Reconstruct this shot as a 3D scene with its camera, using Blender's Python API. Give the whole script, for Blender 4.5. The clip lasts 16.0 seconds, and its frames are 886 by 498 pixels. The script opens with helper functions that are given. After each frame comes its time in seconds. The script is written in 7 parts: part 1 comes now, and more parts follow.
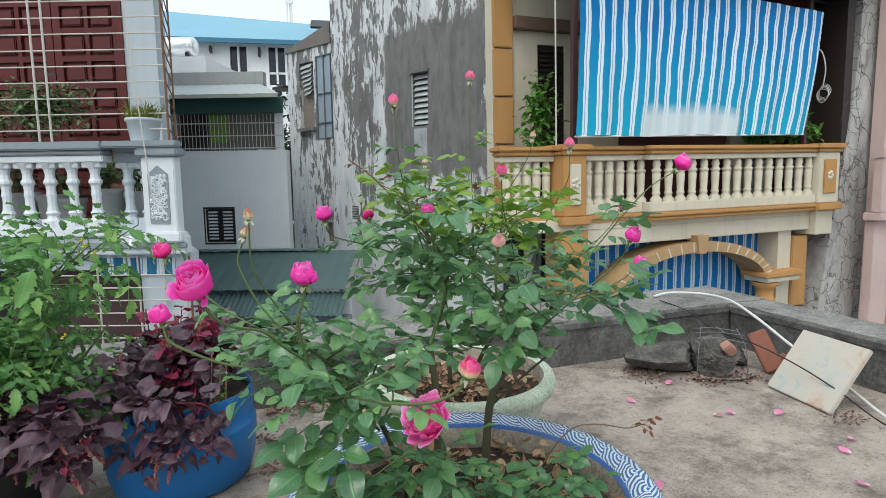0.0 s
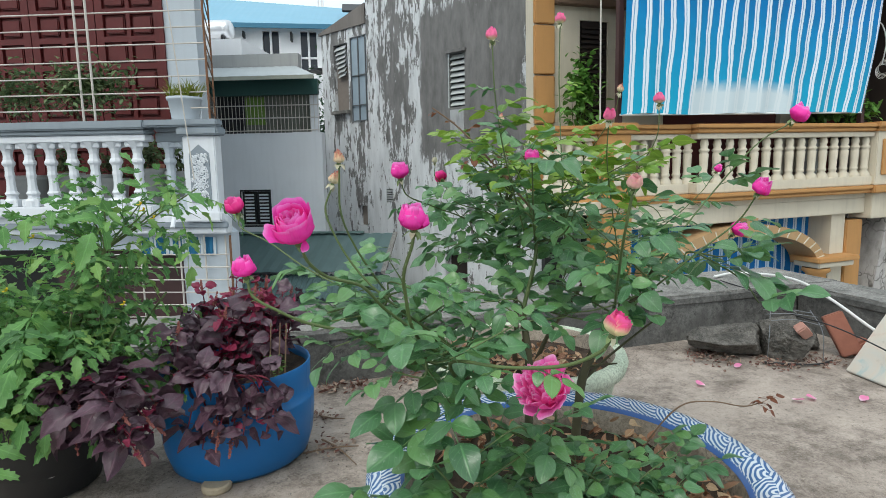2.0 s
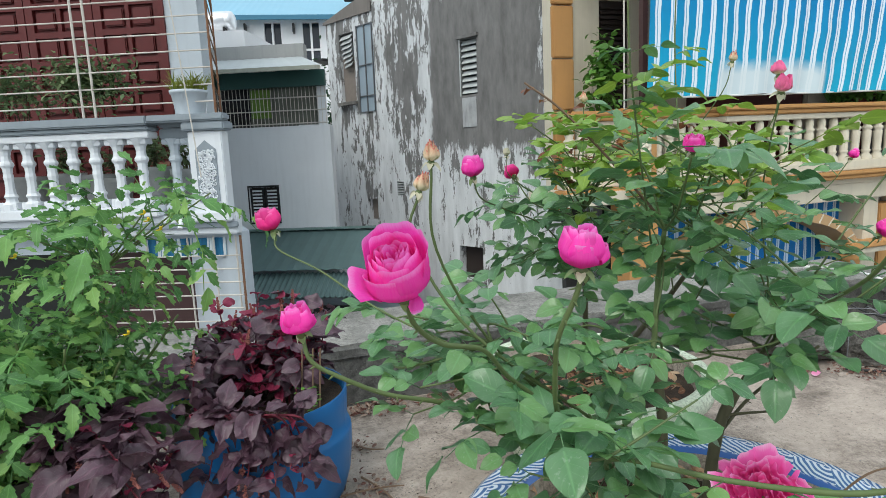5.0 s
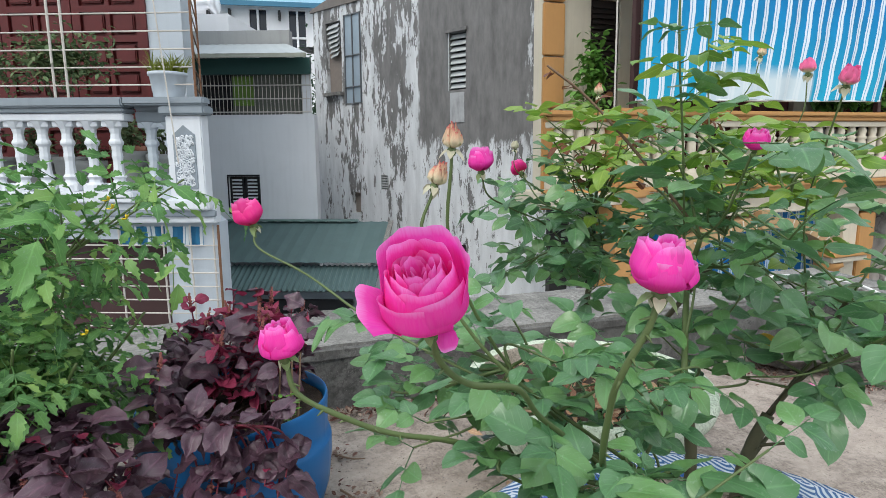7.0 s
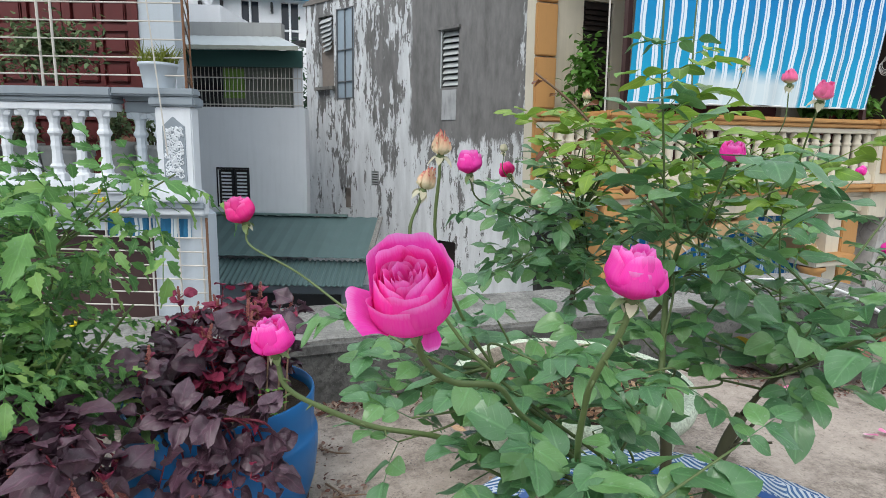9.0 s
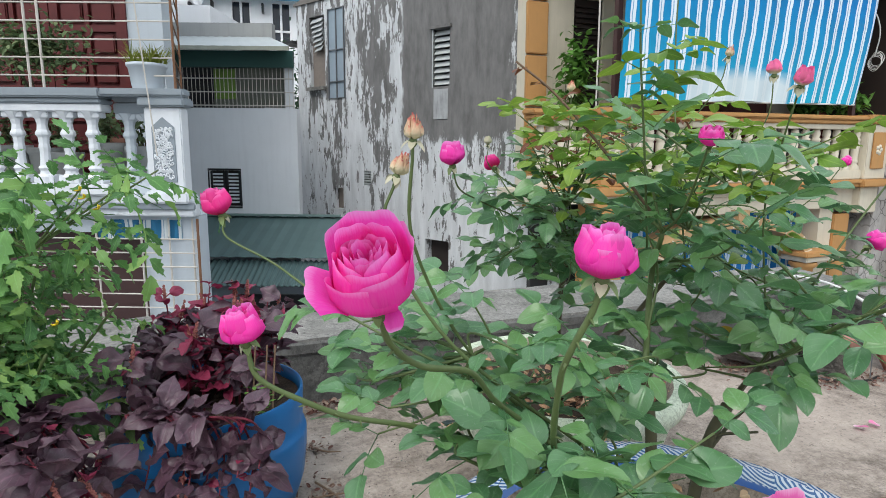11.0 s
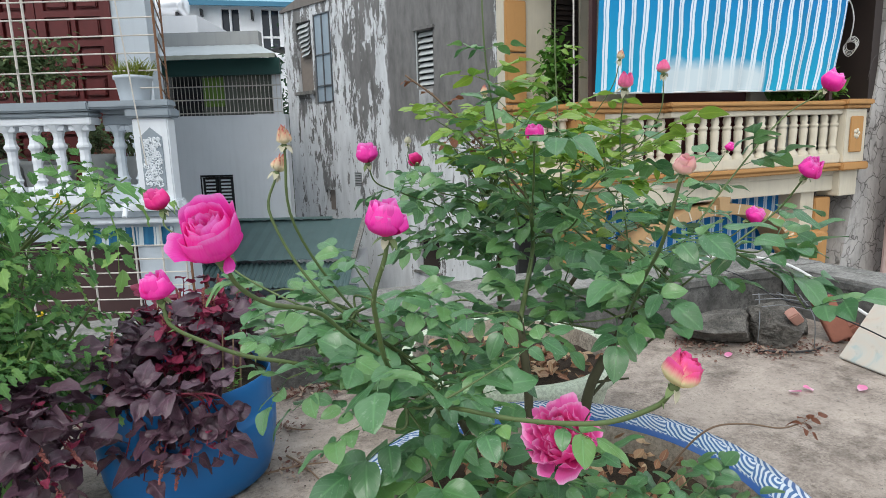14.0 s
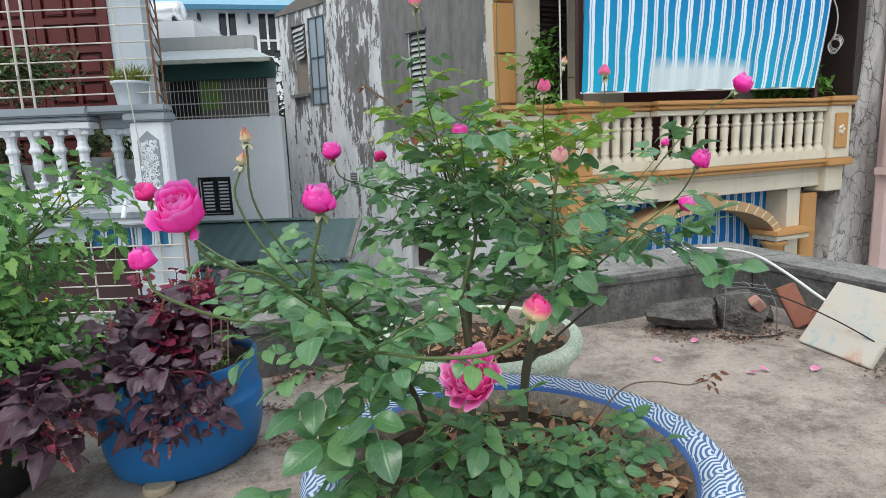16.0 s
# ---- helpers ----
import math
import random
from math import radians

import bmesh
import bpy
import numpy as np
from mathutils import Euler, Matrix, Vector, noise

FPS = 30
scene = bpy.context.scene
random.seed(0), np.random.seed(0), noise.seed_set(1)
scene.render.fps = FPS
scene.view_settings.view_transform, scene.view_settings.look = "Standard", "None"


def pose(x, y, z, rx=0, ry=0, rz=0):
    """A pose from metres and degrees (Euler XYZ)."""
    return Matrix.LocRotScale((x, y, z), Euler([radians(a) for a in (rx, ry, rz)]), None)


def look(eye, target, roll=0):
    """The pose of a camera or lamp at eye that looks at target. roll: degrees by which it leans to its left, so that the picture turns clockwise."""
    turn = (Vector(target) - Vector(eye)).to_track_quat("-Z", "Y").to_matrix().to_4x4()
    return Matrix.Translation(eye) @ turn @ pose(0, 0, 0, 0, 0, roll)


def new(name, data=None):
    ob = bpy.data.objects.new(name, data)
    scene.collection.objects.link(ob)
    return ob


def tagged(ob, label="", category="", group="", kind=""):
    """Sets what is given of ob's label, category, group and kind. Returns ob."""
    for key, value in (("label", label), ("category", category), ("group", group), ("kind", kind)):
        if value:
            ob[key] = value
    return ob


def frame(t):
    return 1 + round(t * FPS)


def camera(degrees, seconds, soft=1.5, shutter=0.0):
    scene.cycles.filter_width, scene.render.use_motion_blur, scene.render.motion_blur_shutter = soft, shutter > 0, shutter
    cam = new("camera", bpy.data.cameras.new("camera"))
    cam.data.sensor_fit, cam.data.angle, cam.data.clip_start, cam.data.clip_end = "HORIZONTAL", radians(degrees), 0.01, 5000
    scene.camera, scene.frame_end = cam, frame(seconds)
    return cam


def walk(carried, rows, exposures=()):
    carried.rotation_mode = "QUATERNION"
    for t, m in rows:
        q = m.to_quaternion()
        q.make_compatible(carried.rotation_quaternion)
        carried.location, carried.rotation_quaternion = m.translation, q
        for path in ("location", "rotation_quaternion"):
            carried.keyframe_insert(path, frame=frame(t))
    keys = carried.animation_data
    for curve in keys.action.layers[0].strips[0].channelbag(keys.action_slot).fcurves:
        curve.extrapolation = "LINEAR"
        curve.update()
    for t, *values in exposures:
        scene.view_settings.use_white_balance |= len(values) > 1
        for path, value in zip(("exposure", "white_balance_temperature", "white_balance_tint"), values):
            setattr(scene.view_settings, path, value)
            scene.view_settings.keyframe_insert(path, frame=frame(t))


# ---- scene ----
cam = camera(75.0, 16.0, 0.65)
PATH = [
    (0, (0.047, 0.07, 1.043), (0.015, 2.056, 0.808), -0.8),
    (0.5, (0.022, 0.062, 1.029), (-0.038, 2.047, 0.795), -0.7),
    (1, (0.003, 0.065, 1.018), (-0.08, 2.048, 0.773), -0.7),
    (1.5, (-0.03, 0.116, 0.984), (-0.141, 2.096, 0.721), -0.7),
    (2, (-0.09, 0.175, 0.97), (-0.218, 2.151, 0.692), -0.9),
    (2.5, (-0.142, 0.249, 0.977), (-0.28, 2.223, 0.687), -0.7),
    (3, (-0.167, 0.321, 0.978), (-0.311, 2.293, 0.681), -1.3),
    (3.5, (-0.183, 0.367, 0.973), (-0.331, 2.339, 0.676), -2.0),
    (4, (-0.201, 0.394, 0.976), (-0.352, 2.365, 0.674), -2.4),
    (4.5, (-0.229, 0.425, 0.982), (-0.381, 2.396, 0.676), -2.4),
    (7, (-0.297, 0.572, 0.975), (-0.378, 2.544, 0.649), -0.2),
    (7.5, (-0.28, 0.582, 0.97), (-0.349, 2.554, 0.644), 0.5),
    (8, (-0.295, 0.568, 0.979), (-0.35, 2.539, 0.648), 0.9),
    (10.5, (-0.286, 0.548, 0.985), (-0.314, 2.519, 0.647), 0.8),
    (11, (-0.276, 0.559, 0.97), (-0.3, 2.53, 0.634), 0.6),
    (11.5, (-0.268, 0.549, 0.975), (-0.294, 2.52, 0.637), 0.4),
    (12, (-0.274, 0.54, 0.972), (-0.297, 2.511, 0.635), 0.5),
    (12.5, (-0.267, 0.523, 0.973), (-0.293, 2.494, 0.633), 0.1),
    (13, (-0.214, 0.491, 0.969), (-0.243, 2.462, 0.63), 0.1),
    (13.5, (-0.155, 0.441, 0.971), (-0.184, 2.412, 0.63), -0.8),
    (14, (-0.117, 0.39, 0.969), (-0.144, 2.36, 0.629), -1.5),
    (14.5, (-0.097, 0.325, 0.975), (-0.118, 2.295, 0.632), -1.7),
    (15, (-0.073, 0.284, 0.97), (-0.097, 2.255, 0.63), -1.8),
    (15.5, (-0.037, 0.264, 0.97), (-0.064, 2.235, 0.631), -2.0),
    (16, (-0.021, 0.237, 0.959), (-0.049, 2.208, 0.621), -2.1),
]
walk(cam, [(t, look(eye, target, roll)) for t, eye, target, roll in PATH], [(0.0, -0.08, 6500, 4), (4.5, 0.0, 6500, 4), (7.0, 0.08, 6500, 8), (13.0, 0.06, 6500, 8), (16.0, 0.0, 6500, 7)])

GROUND = -3.4

# world and light: a bright overcast afternoon
world = bpy.data.worlds.new("overcast_sky")
scene.world = world
world.use_nodes = True
wn, wl = world.node_tree.nodes, world.node_tree.links
sky = wn.new("ShaderNodeTexSky")
sky.sky_type, sky.sun_disc = "NISHITA", False
sky.sun_elevation, sky.sun_rotation = radians(52), radians(200)
sky.air_density, sky.dust_density, sky.ozone_density = 1.0, 6.0, 1.5
haze = wn.new("ShaderNodeMix")
haze.data_type = "RGBA"
haze.inputs[0].default_value = 0.72
haze.inputs[7].default_value = (8.6, 9.4, 10.2, 1)
wl.new(sky.outputs[0], haze.inputs[6])
wl.new(haze.outputs[2], wn["Background"].inputs[0])
wn["Background"].inputs[1].default_value = 0.155
sun = new("sun", bpy.data.lights.new("sun", "SUN"))
sun.data.energy, sun.data.angle, sun.data.color = 1.3, radians(30), (1.0, 0.985, 0.96)
sun.matrix_world = look((-3, -8, 13), (0, 0, 0))


# ---- materials ----
def material(name, rough=0.8, metal=0.0, spec=0.4):
    m = bpy.data.materials.new(name)
    m.use_nodes = True
    b = m.node_tree.nodes["Principled BSDF"]
    b.inputs["Roughness"].default_value, b.inputs["Metallic"].default_value = rough, metal
    b.inputs["Specular IOR Level"].default_value = spec
    return m, m.node_tree.nodes, m.node_tree.links, b


def ramp(nodes, stops):
    r = nodes.new("ShaderNodeValToRGB")
    while len(r.color_ramp.elements) < len(stops):
        r.color_ramp.elements.new(0.5)
    for e, (p, c) in zip(r.color_ramp.elements, stops):
        e.position, e.color = p, (*c, 1) if len(c) == 3 else c
    return r


def coords(nodes, links, scale=(1, 1, 1), turn=(0, 0, 0), kind="Object"):
    c, m = nodes.new("ShaderNodeTexCoord"), nodes.new("ShaderNodeMapping")
    m.inputs["Scale"].default_value = scale
    m.inputs["Rotation"].default_value = turn
    links.new(c.outputs[kind], m.inputs[0])
    return m.outputs[0]


def noisy(nodes, links, vec, scale, detail=5.0, rough=0.6, warp=0.0):
    n = nodes.new("ShaderNodeTexNoise")
    n.inputs["Scale"].default_value, n.inputs["Detail"].default_value = scale, detail
    n.inputs["Roughness"].default_value, n.inputs["Distortion"].default_value = rough, warp
    links.new(vec, n.inputs["Vector"])
    return n.outputs["Fac"]


def mixed(nodes, links, fac, a, b, mode="MIX"):
    m = nodes.new("ShaderNodeMix")
    m.data_type, m.blend_type = "RGBA", mode
    for sock, v in ((m.inputs[0], fac), (m.inputs[6], a), (m.inputs[7], b)):
        if isinstance(v, (int, float)):
            sock.default_value = v
        elif isinstance(v, tuple):
            sock.default_value = (*v, 1)
        else:
            links.new(v, sock)
    return m.outputs[2]


def calc(nodes, links, op, a, b=0.0, clamp=False):
    m = nodes.new("ShaderNodeMath")
    m.operation, m.use_clamp = op, clamp
    for sock, v in ((m.inputs[0], a), (m.inputs[1], b)):
        if isinstance(v, (int, float)):
            sock.default_value = v
        else:
            links.new(v, sock)
    return m.outputs[0]


def relief(nodes, links, b, height, strength=0.3, dist=0.01):
    n = nodes.new("ShaderNodeBump")
    n.inputs["Strength"].default_value, n.inputs["Distance"].default_value = strength, dist
    links.new(height, n.inputs["Height"])
    links.new(n.outputs[0], b.inputs["Normal"])


def plaster(name, colour, stain=(0.2, 0.2, 0.19), amount=0.35, scale=1.0, rough=0.85, streak=True):
    """Painted masonry with soft blotches, rain streaks and fine grain."""
    m, n, l, b = material(name, rough)
    v = coords(n, l)
    blot = ramp(n, [(0.38, (0, 0, 0)), (0.72, (1, 1, 1))])
    l.new(noisy(n, l, v, 1.6 * scale, 7, 0.65), blot.inputs[0])
    run = ramp(n, [(0.5, (0, 0, 0)), (0.78, (1, 1, 1))])
    l.new(noisy(n, l, coords(n, l, (9, 9, 0.7)), 1.3 * scale, 4, 0.6), run.inputs[0])
    fac = calc(n, l, "MULTIPLY", calc(n, l, "ADD", blot.outputs[0], run.outputs[0] if streak else 0.0), amount * 0.55, True)
    col = mixed(n, l, fac, colour, stain)
    grain = noisy(n, l, v, 60 * scale, 4, 0.7)
    col = mixed(n, l, calc(n, l, "MULTIPLY", grain, 0.22), col, tuple(c * 0.6 for c in colour))
    l.new(col, b.inputs["Base Color"])
    relief(n, l, b, grain, 0.25, 0.004)
    return m


def plain(name, colour, rough=0.6, metal=0.0, vary=0.15, scale=12.0, bump=0.0):
    m, n, l, b = material(name, rough, metal)
    v = coords(n, l)
    f = noisy(n, l, v, scale, 5, 0.65)
    l.new(mixed(n, l, calc(n, l, "MULTIPLY", f, vary * 2), colour, tuple(c * 0.45 for c in colour)), b.inputs["Base Color"])
    if bump:
        relief(n, l, b, f, bump, 0.005)
    return m


def concrete(name, light, dark, moss, scale=1.0, moss_at=0.6, grit=0.72):
    """Weathered cement with pale worn patches, black mildew and grit."""
    m, n, l, b = material(name, 0.92, spec=0.25)
    v = coords(n, l)
    r1 = ramp(n, [(0.3, dark), (0.52, tuple((x + y) / 2 for x, y in zip(light, dark))), (0.72, light)])
    l.new(noisy(n, l, v, 1.7 * scale, 10, 0.68, 0.4), r1.inputs[0])
    r2 = ramp(n, [(moss_at - 0.09, (0, 0, 0)), (moss_at + 0.1, (1, 1, 1))])
    l.new(noisy(n, l, v, 3.1 * scale, 9, 0.72, 0.6), r2.inputs[0])
    col = mixed(n, l, calc(n, l, "MULTIPLY", r2.outputs[0], 0.75), r1.outputs[0], moss)
    fine = noisy(n, l, v, 26 * scale, 4, 0.75)
    r3 = ramp(n, [(0.42, (0, 0, 0)), (0.54, (1, 1, 1))])
    l.new(fine, r3.inputs[0])
    col = mixed(n, l, calc(n, l, "MULTIPLY", calc(n, l, "SUBTRACT", 1.0, r3.outputs[0]), grit), col, tuple(c * 0.5 for c in dark))
    speck = n.new("ShaderNodeTexVoronoi")
    speck.inputs["Scale"].default_value = 42 * scale
    l.new(v, speck.inputs["Vector"])
    r4 = ramp(n, [(0.06, (1, 1, 1)), (0.14, (0, 0, 0))])
    l.new(speck.outputs["Distance"], r4.inputs[0])
    big = ramp(n, [(0.42, (0, 0, 0)), (0.56, (1, 1, 1))])
    l.new(noisy(n, l, v, 0.9 * scale, 9, 0.75, 0.3), big.inputs[0])
    col = mixed(n, l, calc(n, l, "MULTIPLY", big.outputs[0], 0.85 - 0.7 * grit), col, light)
    pit = ramp(n, [(0.55, (0, 0, 0)), (0.63, (1, 1, 1))])
    l.new(noisy(n, l, v, 14 * scale, 8, 0.8), pit.inputs[0])
    col = mixed(n, l, calc(n, l, "MULTIPLY", pit.outputs[0], 0.6), col, moss)
    col = mixed(n, l, calc(n, l, "MULTIPLY", r4.outputs[0], 0.45), col, tuple(min(1, c * 1.5) for c in light))
    l.new(col, b.inputs["Base Color"])
    relief(n, l, b, fine, 0.55, 0.006)
    return m


def peeling():
    """Grey-white limewash flaking off dark cement in upright streaks, with one re-rendered dark panel."""
    m, n, l, b = material("peeling_paint", 0.9, spec=0.2)
    v = coords(n, l)
    s = n.new("ShaderNodeSeparateXYZ")
    l.new(v, s.inputs[0])
    paint = ramp(n, [(0.3, (0.56, 0.575, 0.59)), (0.7, (0.82, 0.84, 0.86))])
    l.new(noisy(n, l, coords(n, l, (4, 4, 0.8)), 1.5, 6, 0.6), paint.inputs[0])
    cement = ramp(n, [(0.3, (0.12, 0.117, 0.115)), (0.7, (0.25, 0.244, 0.24))])
    l.new(noisy(n, l, coords(n, l, (3, 3, 0.9)), 2.2, 8, 0.65), cement.inputs[0])
    tear = noisy(n, l, coords(n, l, (7.5, 7.5, 2.0)), 1.0, 12, 0.74, 0.15)
    wide = noisy(n, l, coords(n, l, (2.2, 2.2, 0.35)), 0.8, 3, 0.5)
    high = calc(n, l, "MINIMUM", calc(n, l, "MULTIPLY", calc(n, l, "SUBTRACT", s.outputs[2], 5.3), 0.03), 0.015)
    bare = calc(n, l, "ADD", calc(n, l, "ADD", calc(n, l, "MULTIPLY", tear, 1.0), calc(n, l, "MULTIPLY", wide, 0.4)), high)
    edge = ramp(n, [(0.706, (0, 0, 0)), (0.720, (1, 1, 1))])
    l.new(bare, edge.inputs[0])
    # the re-rendered panel, with a torn rim
    wob = calc(n, l, "MULTIPLY", calc(n, l, "SUBTRACT", tear, 0.5), 1.3)
    px_ = calc(n, l, "MULTIPLY", calc(n, l, "ADD", calc(n, l, "ADD", s.outputs[0], 2.55), calc(n, l, "MULTIPLY", wob, 0.25)), 18.0, True)
    pr_ = calc(n, l, "MULTIPLY", calc(n, l, "SUBTRACT", calc(n, l, "ADD", -0.3, calc(n, l, "MULTIPLY", wob, 0.7)), s.outputs[0]), 18.0, True)
    pz_ = calc(n, l, "MULTIPLY", calc(n, l, "SUBTRACT", calc(n, l, "ADD", s.outputs[2], wob), 4.45), 9.0, True)
    pt_ = calc(n, l, "MULTIPLY", calc(n, l, "SUBTRACT", calc(n, l, "ADD", 7.05, calc(n, l, "MULTIPLY", wob, 0.9)), s.outputs[2]), 9.0, True)
    panel = calc(n, l, "MULTIPLY", calc(n, l, "MULTIPLY", px_, pr_), calc(n, l, "MULTIPLY", pz_, pt_))
    flake = ramp(n, [(0.70, (0, 0, 0)), (0.73, (1, 1, 1))])
    l.new(noisy(n, l, coords(n, l, (6, 6, 2.5)), 1.7, 8, 0.7), flake.inputs[0])
    panel = calc(n, l, "MULTIPLY", panel, calc(n, l, "SUBTRACT", 1.0, flake.outputs[0]))
    fac = calc(n, l, "MAXIMUM", edge.outputs[0], panel)
    col = mixed(n, l, fac, paint.outputs[0], cement.outputs[0])
    fine = noisy(n, l, v, 40, 5, 0.75)
    col = mixed(n, l, calc(n, l, "MULTIPLY", fine, 0.25), col, (0.12, 0.12, 0.12))
    l.new(col, b.inputs["Base Color"])
    relief(n, l, b, calc(n, l, "SUBTRACT", calc(n, l, "MULTIPLY", fine, 0.3), fac), 0.5, 0.012)
    return m


def striped(name, blue, pale, width, faded):
    """Awning cloth: broad blue bars, each with a pair of white lines; the lower middle has bleached out."""
    m, n, l, b = material(name, 0.75, spec=0.25)
    v = coords(n, l, kind="UV")
    s = n.new("ShaderNodeSeparateXYZ")
    l.new(v, s.inputs[0])
    sway = calc(n, l, "MULTIPLY", calc(n, l, "SUBTRACT", noisy(n, l, v, 1.6, 3, 0.5), 0.5), 0.09)
    f = calc(n, l, "FRACT", calc(n, l, "DIVIDE", calc(n, l, "ADD", s.outputs[0], sway), width))
    line = ramp(n, [(0.0, (0, 0, 0)), (0.5, (1, 1, 1)), (0.64, (0.25, 0.25, 0.25)), (0.70, (1, 1, 1)), (0.9, (0, 0, 0))])
    line.color_ramp.interpolation = "CONSTANT"
    l.new(f, line.inputs[0])
    tone = ramp(n, [(0.3, tuple(c * 0.75 for c in blue)), (0.7, blue)])
    l.new(noisy(n, l, v, 2.5, 5, 0.6), tone.inputs[0])
    base = tone.outputs[0]
    if faded:
        low = calc(n, l, "SUBTRACT", 1.0, calc(n, l, "DIVIDE", s.outputs[1], 1.5), True)
        base = mixed(n, l, calc(n, l, "MULTIPLY", low, 0.9), base, (0.015, 0.36, 0.53))
    col = mixed(n, l, line.outputs[0], base, pale)
    if faded:
        wv = calc(n, l, "MULTIPLY", calc(n, l, "SUBTRACT", noisy(n, l, v, 3.0, 4, 0.6), 0.5), 0.25)
        left = calc(n, l, "MULTIPLY", calc(n, l, "SUBTRACT", s.outputs[0], 0.92), 12.0, True)
        right = calc(n, l, "MULTIPLY", calc(n, l, "SUBTRACT", 2.62, s.outputs[0]), 12.0, True)
        up = calc(n, l, "MULTIPLY", calc(n, l, "SUBTRACT", calc(n, l, "ADD", 0.46, wv), s.outputs[1]), 5.0, True)
        out = calc(n, l, "MULTIPLY", calc(n, l, "MULTIPLY", left, right), up)
        col = mixed(n, l, calc(n, l, "MULTIPLY", out, 0.9), col, (0.62, 0.68, 0.70))
        dirt = ramp(n, [(0.6, (0, 0, 0)), (0.75, (1, 1, 1))])
        l.new(noisy(n, l, v, 2.0, 8, 0.7, 1.0), dirt.inputs[0])
        col = mixed(n, l, calc(n, l, "MULTIPLY", dirt.outputs[0], 0.25), col, (0.1, 0.12, 0.13))
    l.new(col, b.inputs["Base Color"])
    return m


def foliage(name, tones, rough=0.5, spec=0.35, sheer=0.25, vein=0.35, dust=0.0):
    """Leaf blades: each island has its own tone; pale veins follow the blade's own u and v."""
    m, n, l, b = material(name, rough, spec=spec)
    g = n.new("ShaderNodeNewGeometry")
    r = ramp(n, [(i / (len(tones) - 1), t) for i, t in enumerate(tones)])
    l.new(g.outputs["Random Per Island"], r.inputs[0])
    v = coords(n, l, kind="UV")
    s = n.new("ShaderNodeSeparateXYZ")
    l.new(v, s.inputs[0])
    across = calc(n, l, "ABSOLUTE", calc(n, l, "SUBTRACT", s.outputs[1], 0.5))
    mid = calc(n, l, "SUBTRACT", 1.0, calc(n, l, "MULTIPLY", across, 16.0), True)
    side = calc(n, l, "FRACT", calc(n, l, "SUBTRACT", calc(n, l, "MULTIPLY", s.outputs[0], 6.0), calc(n, l, "MULTIPLY", across, 4.0)))
    side = calc(n, l, "MULTIPLY", calc(n, l, "SUBTRACT", 1.0, calc(n, l, "MULTIPLY", side, 6.0), True), 0.5)
    vf = calc(n, l, "MULTIPLY", calc(n, l, "MAXIMUM", mid, side), vein)
    col = mixed(n, l, vf, r.outputs[0], tuple(min(1, c * 1.9 + 0.02) for c in tones[len(tones) // 2]))
    f = noisy(n, l, coords(n, l), 45, 4, 0.7)
    col = mixed(n, l, calc(n, l, "MULTIPLY", f, 0.25), col, tuple(c * 0.8 for c in tones[0]))
    if dust:
        sp = ramp(n, [(0.60, (0, 0, 0)), (0.70, (1, 1, 1))])
        l.new(noisy(n, l, coords(n, l), 160, 3, 0.6), sp.inputs[0])
        film = ramp(n, [(0.40, (0, 0, 0)), (0.75, (1, 1, 1))])
        l.new(noisy(n, l, coords(n, l), 30, 3, 0.5), film.inputs[0])
        col = mixed(n, l, calc(n, l, "MULTIPLY", calc(n, l, "MAXIMUM", sp.outputs[0], calc(n, l, "MULTIPLY", film.outputs[0], 0.5)), dust), col, (0.42, 0.50, 0.42))
    l.new(col, b.inputs["Base Color"])
    relief(n, l, b, vf, 0.4, 0.002)
    t = n.new("ShaderNodeBsdfTranslucent")
    l.new(col, t.inputs[0])
    add = n.new("ShaderNodeMixShader")
    add.inputs[0].default_value = sheer
    l.new(b.outputs[0], add.inputs[1])
    l.new(t.outputs[0], add.inputs[2])
    l.new(add.outputs[0], n["Material Output"].inputs[0])
    return m


def petal_paint(name, inner, outer, edge, sheer=0.3, foot=0.40):
    """Petals: deep at the foot, pale along a thin rim, fine streaks, each petal a shade apart."""
    m, n, l, b = material(name, 0.5, spec=0.35)
    v = coords(n, l, kind="UV")
    s = n.new("ShaderNodeSeparateXYZ")
    l.new(v, s.inputs[0])
    f = noisy(n, l, coords(n, l, (1, 12, 1), kind="UV"), 2.4, 4, 0.6)
    u = calc(n, l, "ADD", s.outputs[0], calc(n, l, "MULTIPLY", calc(n, l, "SUBTRACT", f, 0.5), 0.22))
    r = ramp(n, [(foot - 0.35, inner), (foot, outer), (0.86, tuple(0.85 * o + 0.15 * e for o, e in zip(outer, edge))), (1.0, edge)])
    l.new(u, r.inputs[0])
    info = n.new("ShaderNodeObjectInfo")
    hue = n.new("ShaderNodeHueSaturation")
    l.new(calc(n, l, "ADD", 0.86, calc(n, l, "MULTIPLY", info.outputs["Random"], 0.2)), hue.inputs["Value"])
    l.new(calc(n, l, "ADD", 0.88, calc(n, l, "MULTIPLY", f, 0.2)), hue.inputs["Saturation"])
    l.new(r.outputs[0], hue.inputs["Color"])
    l.new(hue.outputs[0], b.inputs["Base Color"])
    relief(n, l, b, f, 0.25, 0.002)
    t = n.new("ShaderNodeBsdfTranslucent")
    l.new(hue.outputs[0], t.inputs[0])
    mix = n.new("ShaderNodeMixShader")
    mix.inputs[0].default_value = sheer
    l.new(b.outputs[0], mix.inputs[1])
    l.new(t.outputs[0], mix.inputs[2])
    l.new(mix.outputs[0], n["Material Output"].inputs[0])
    return m


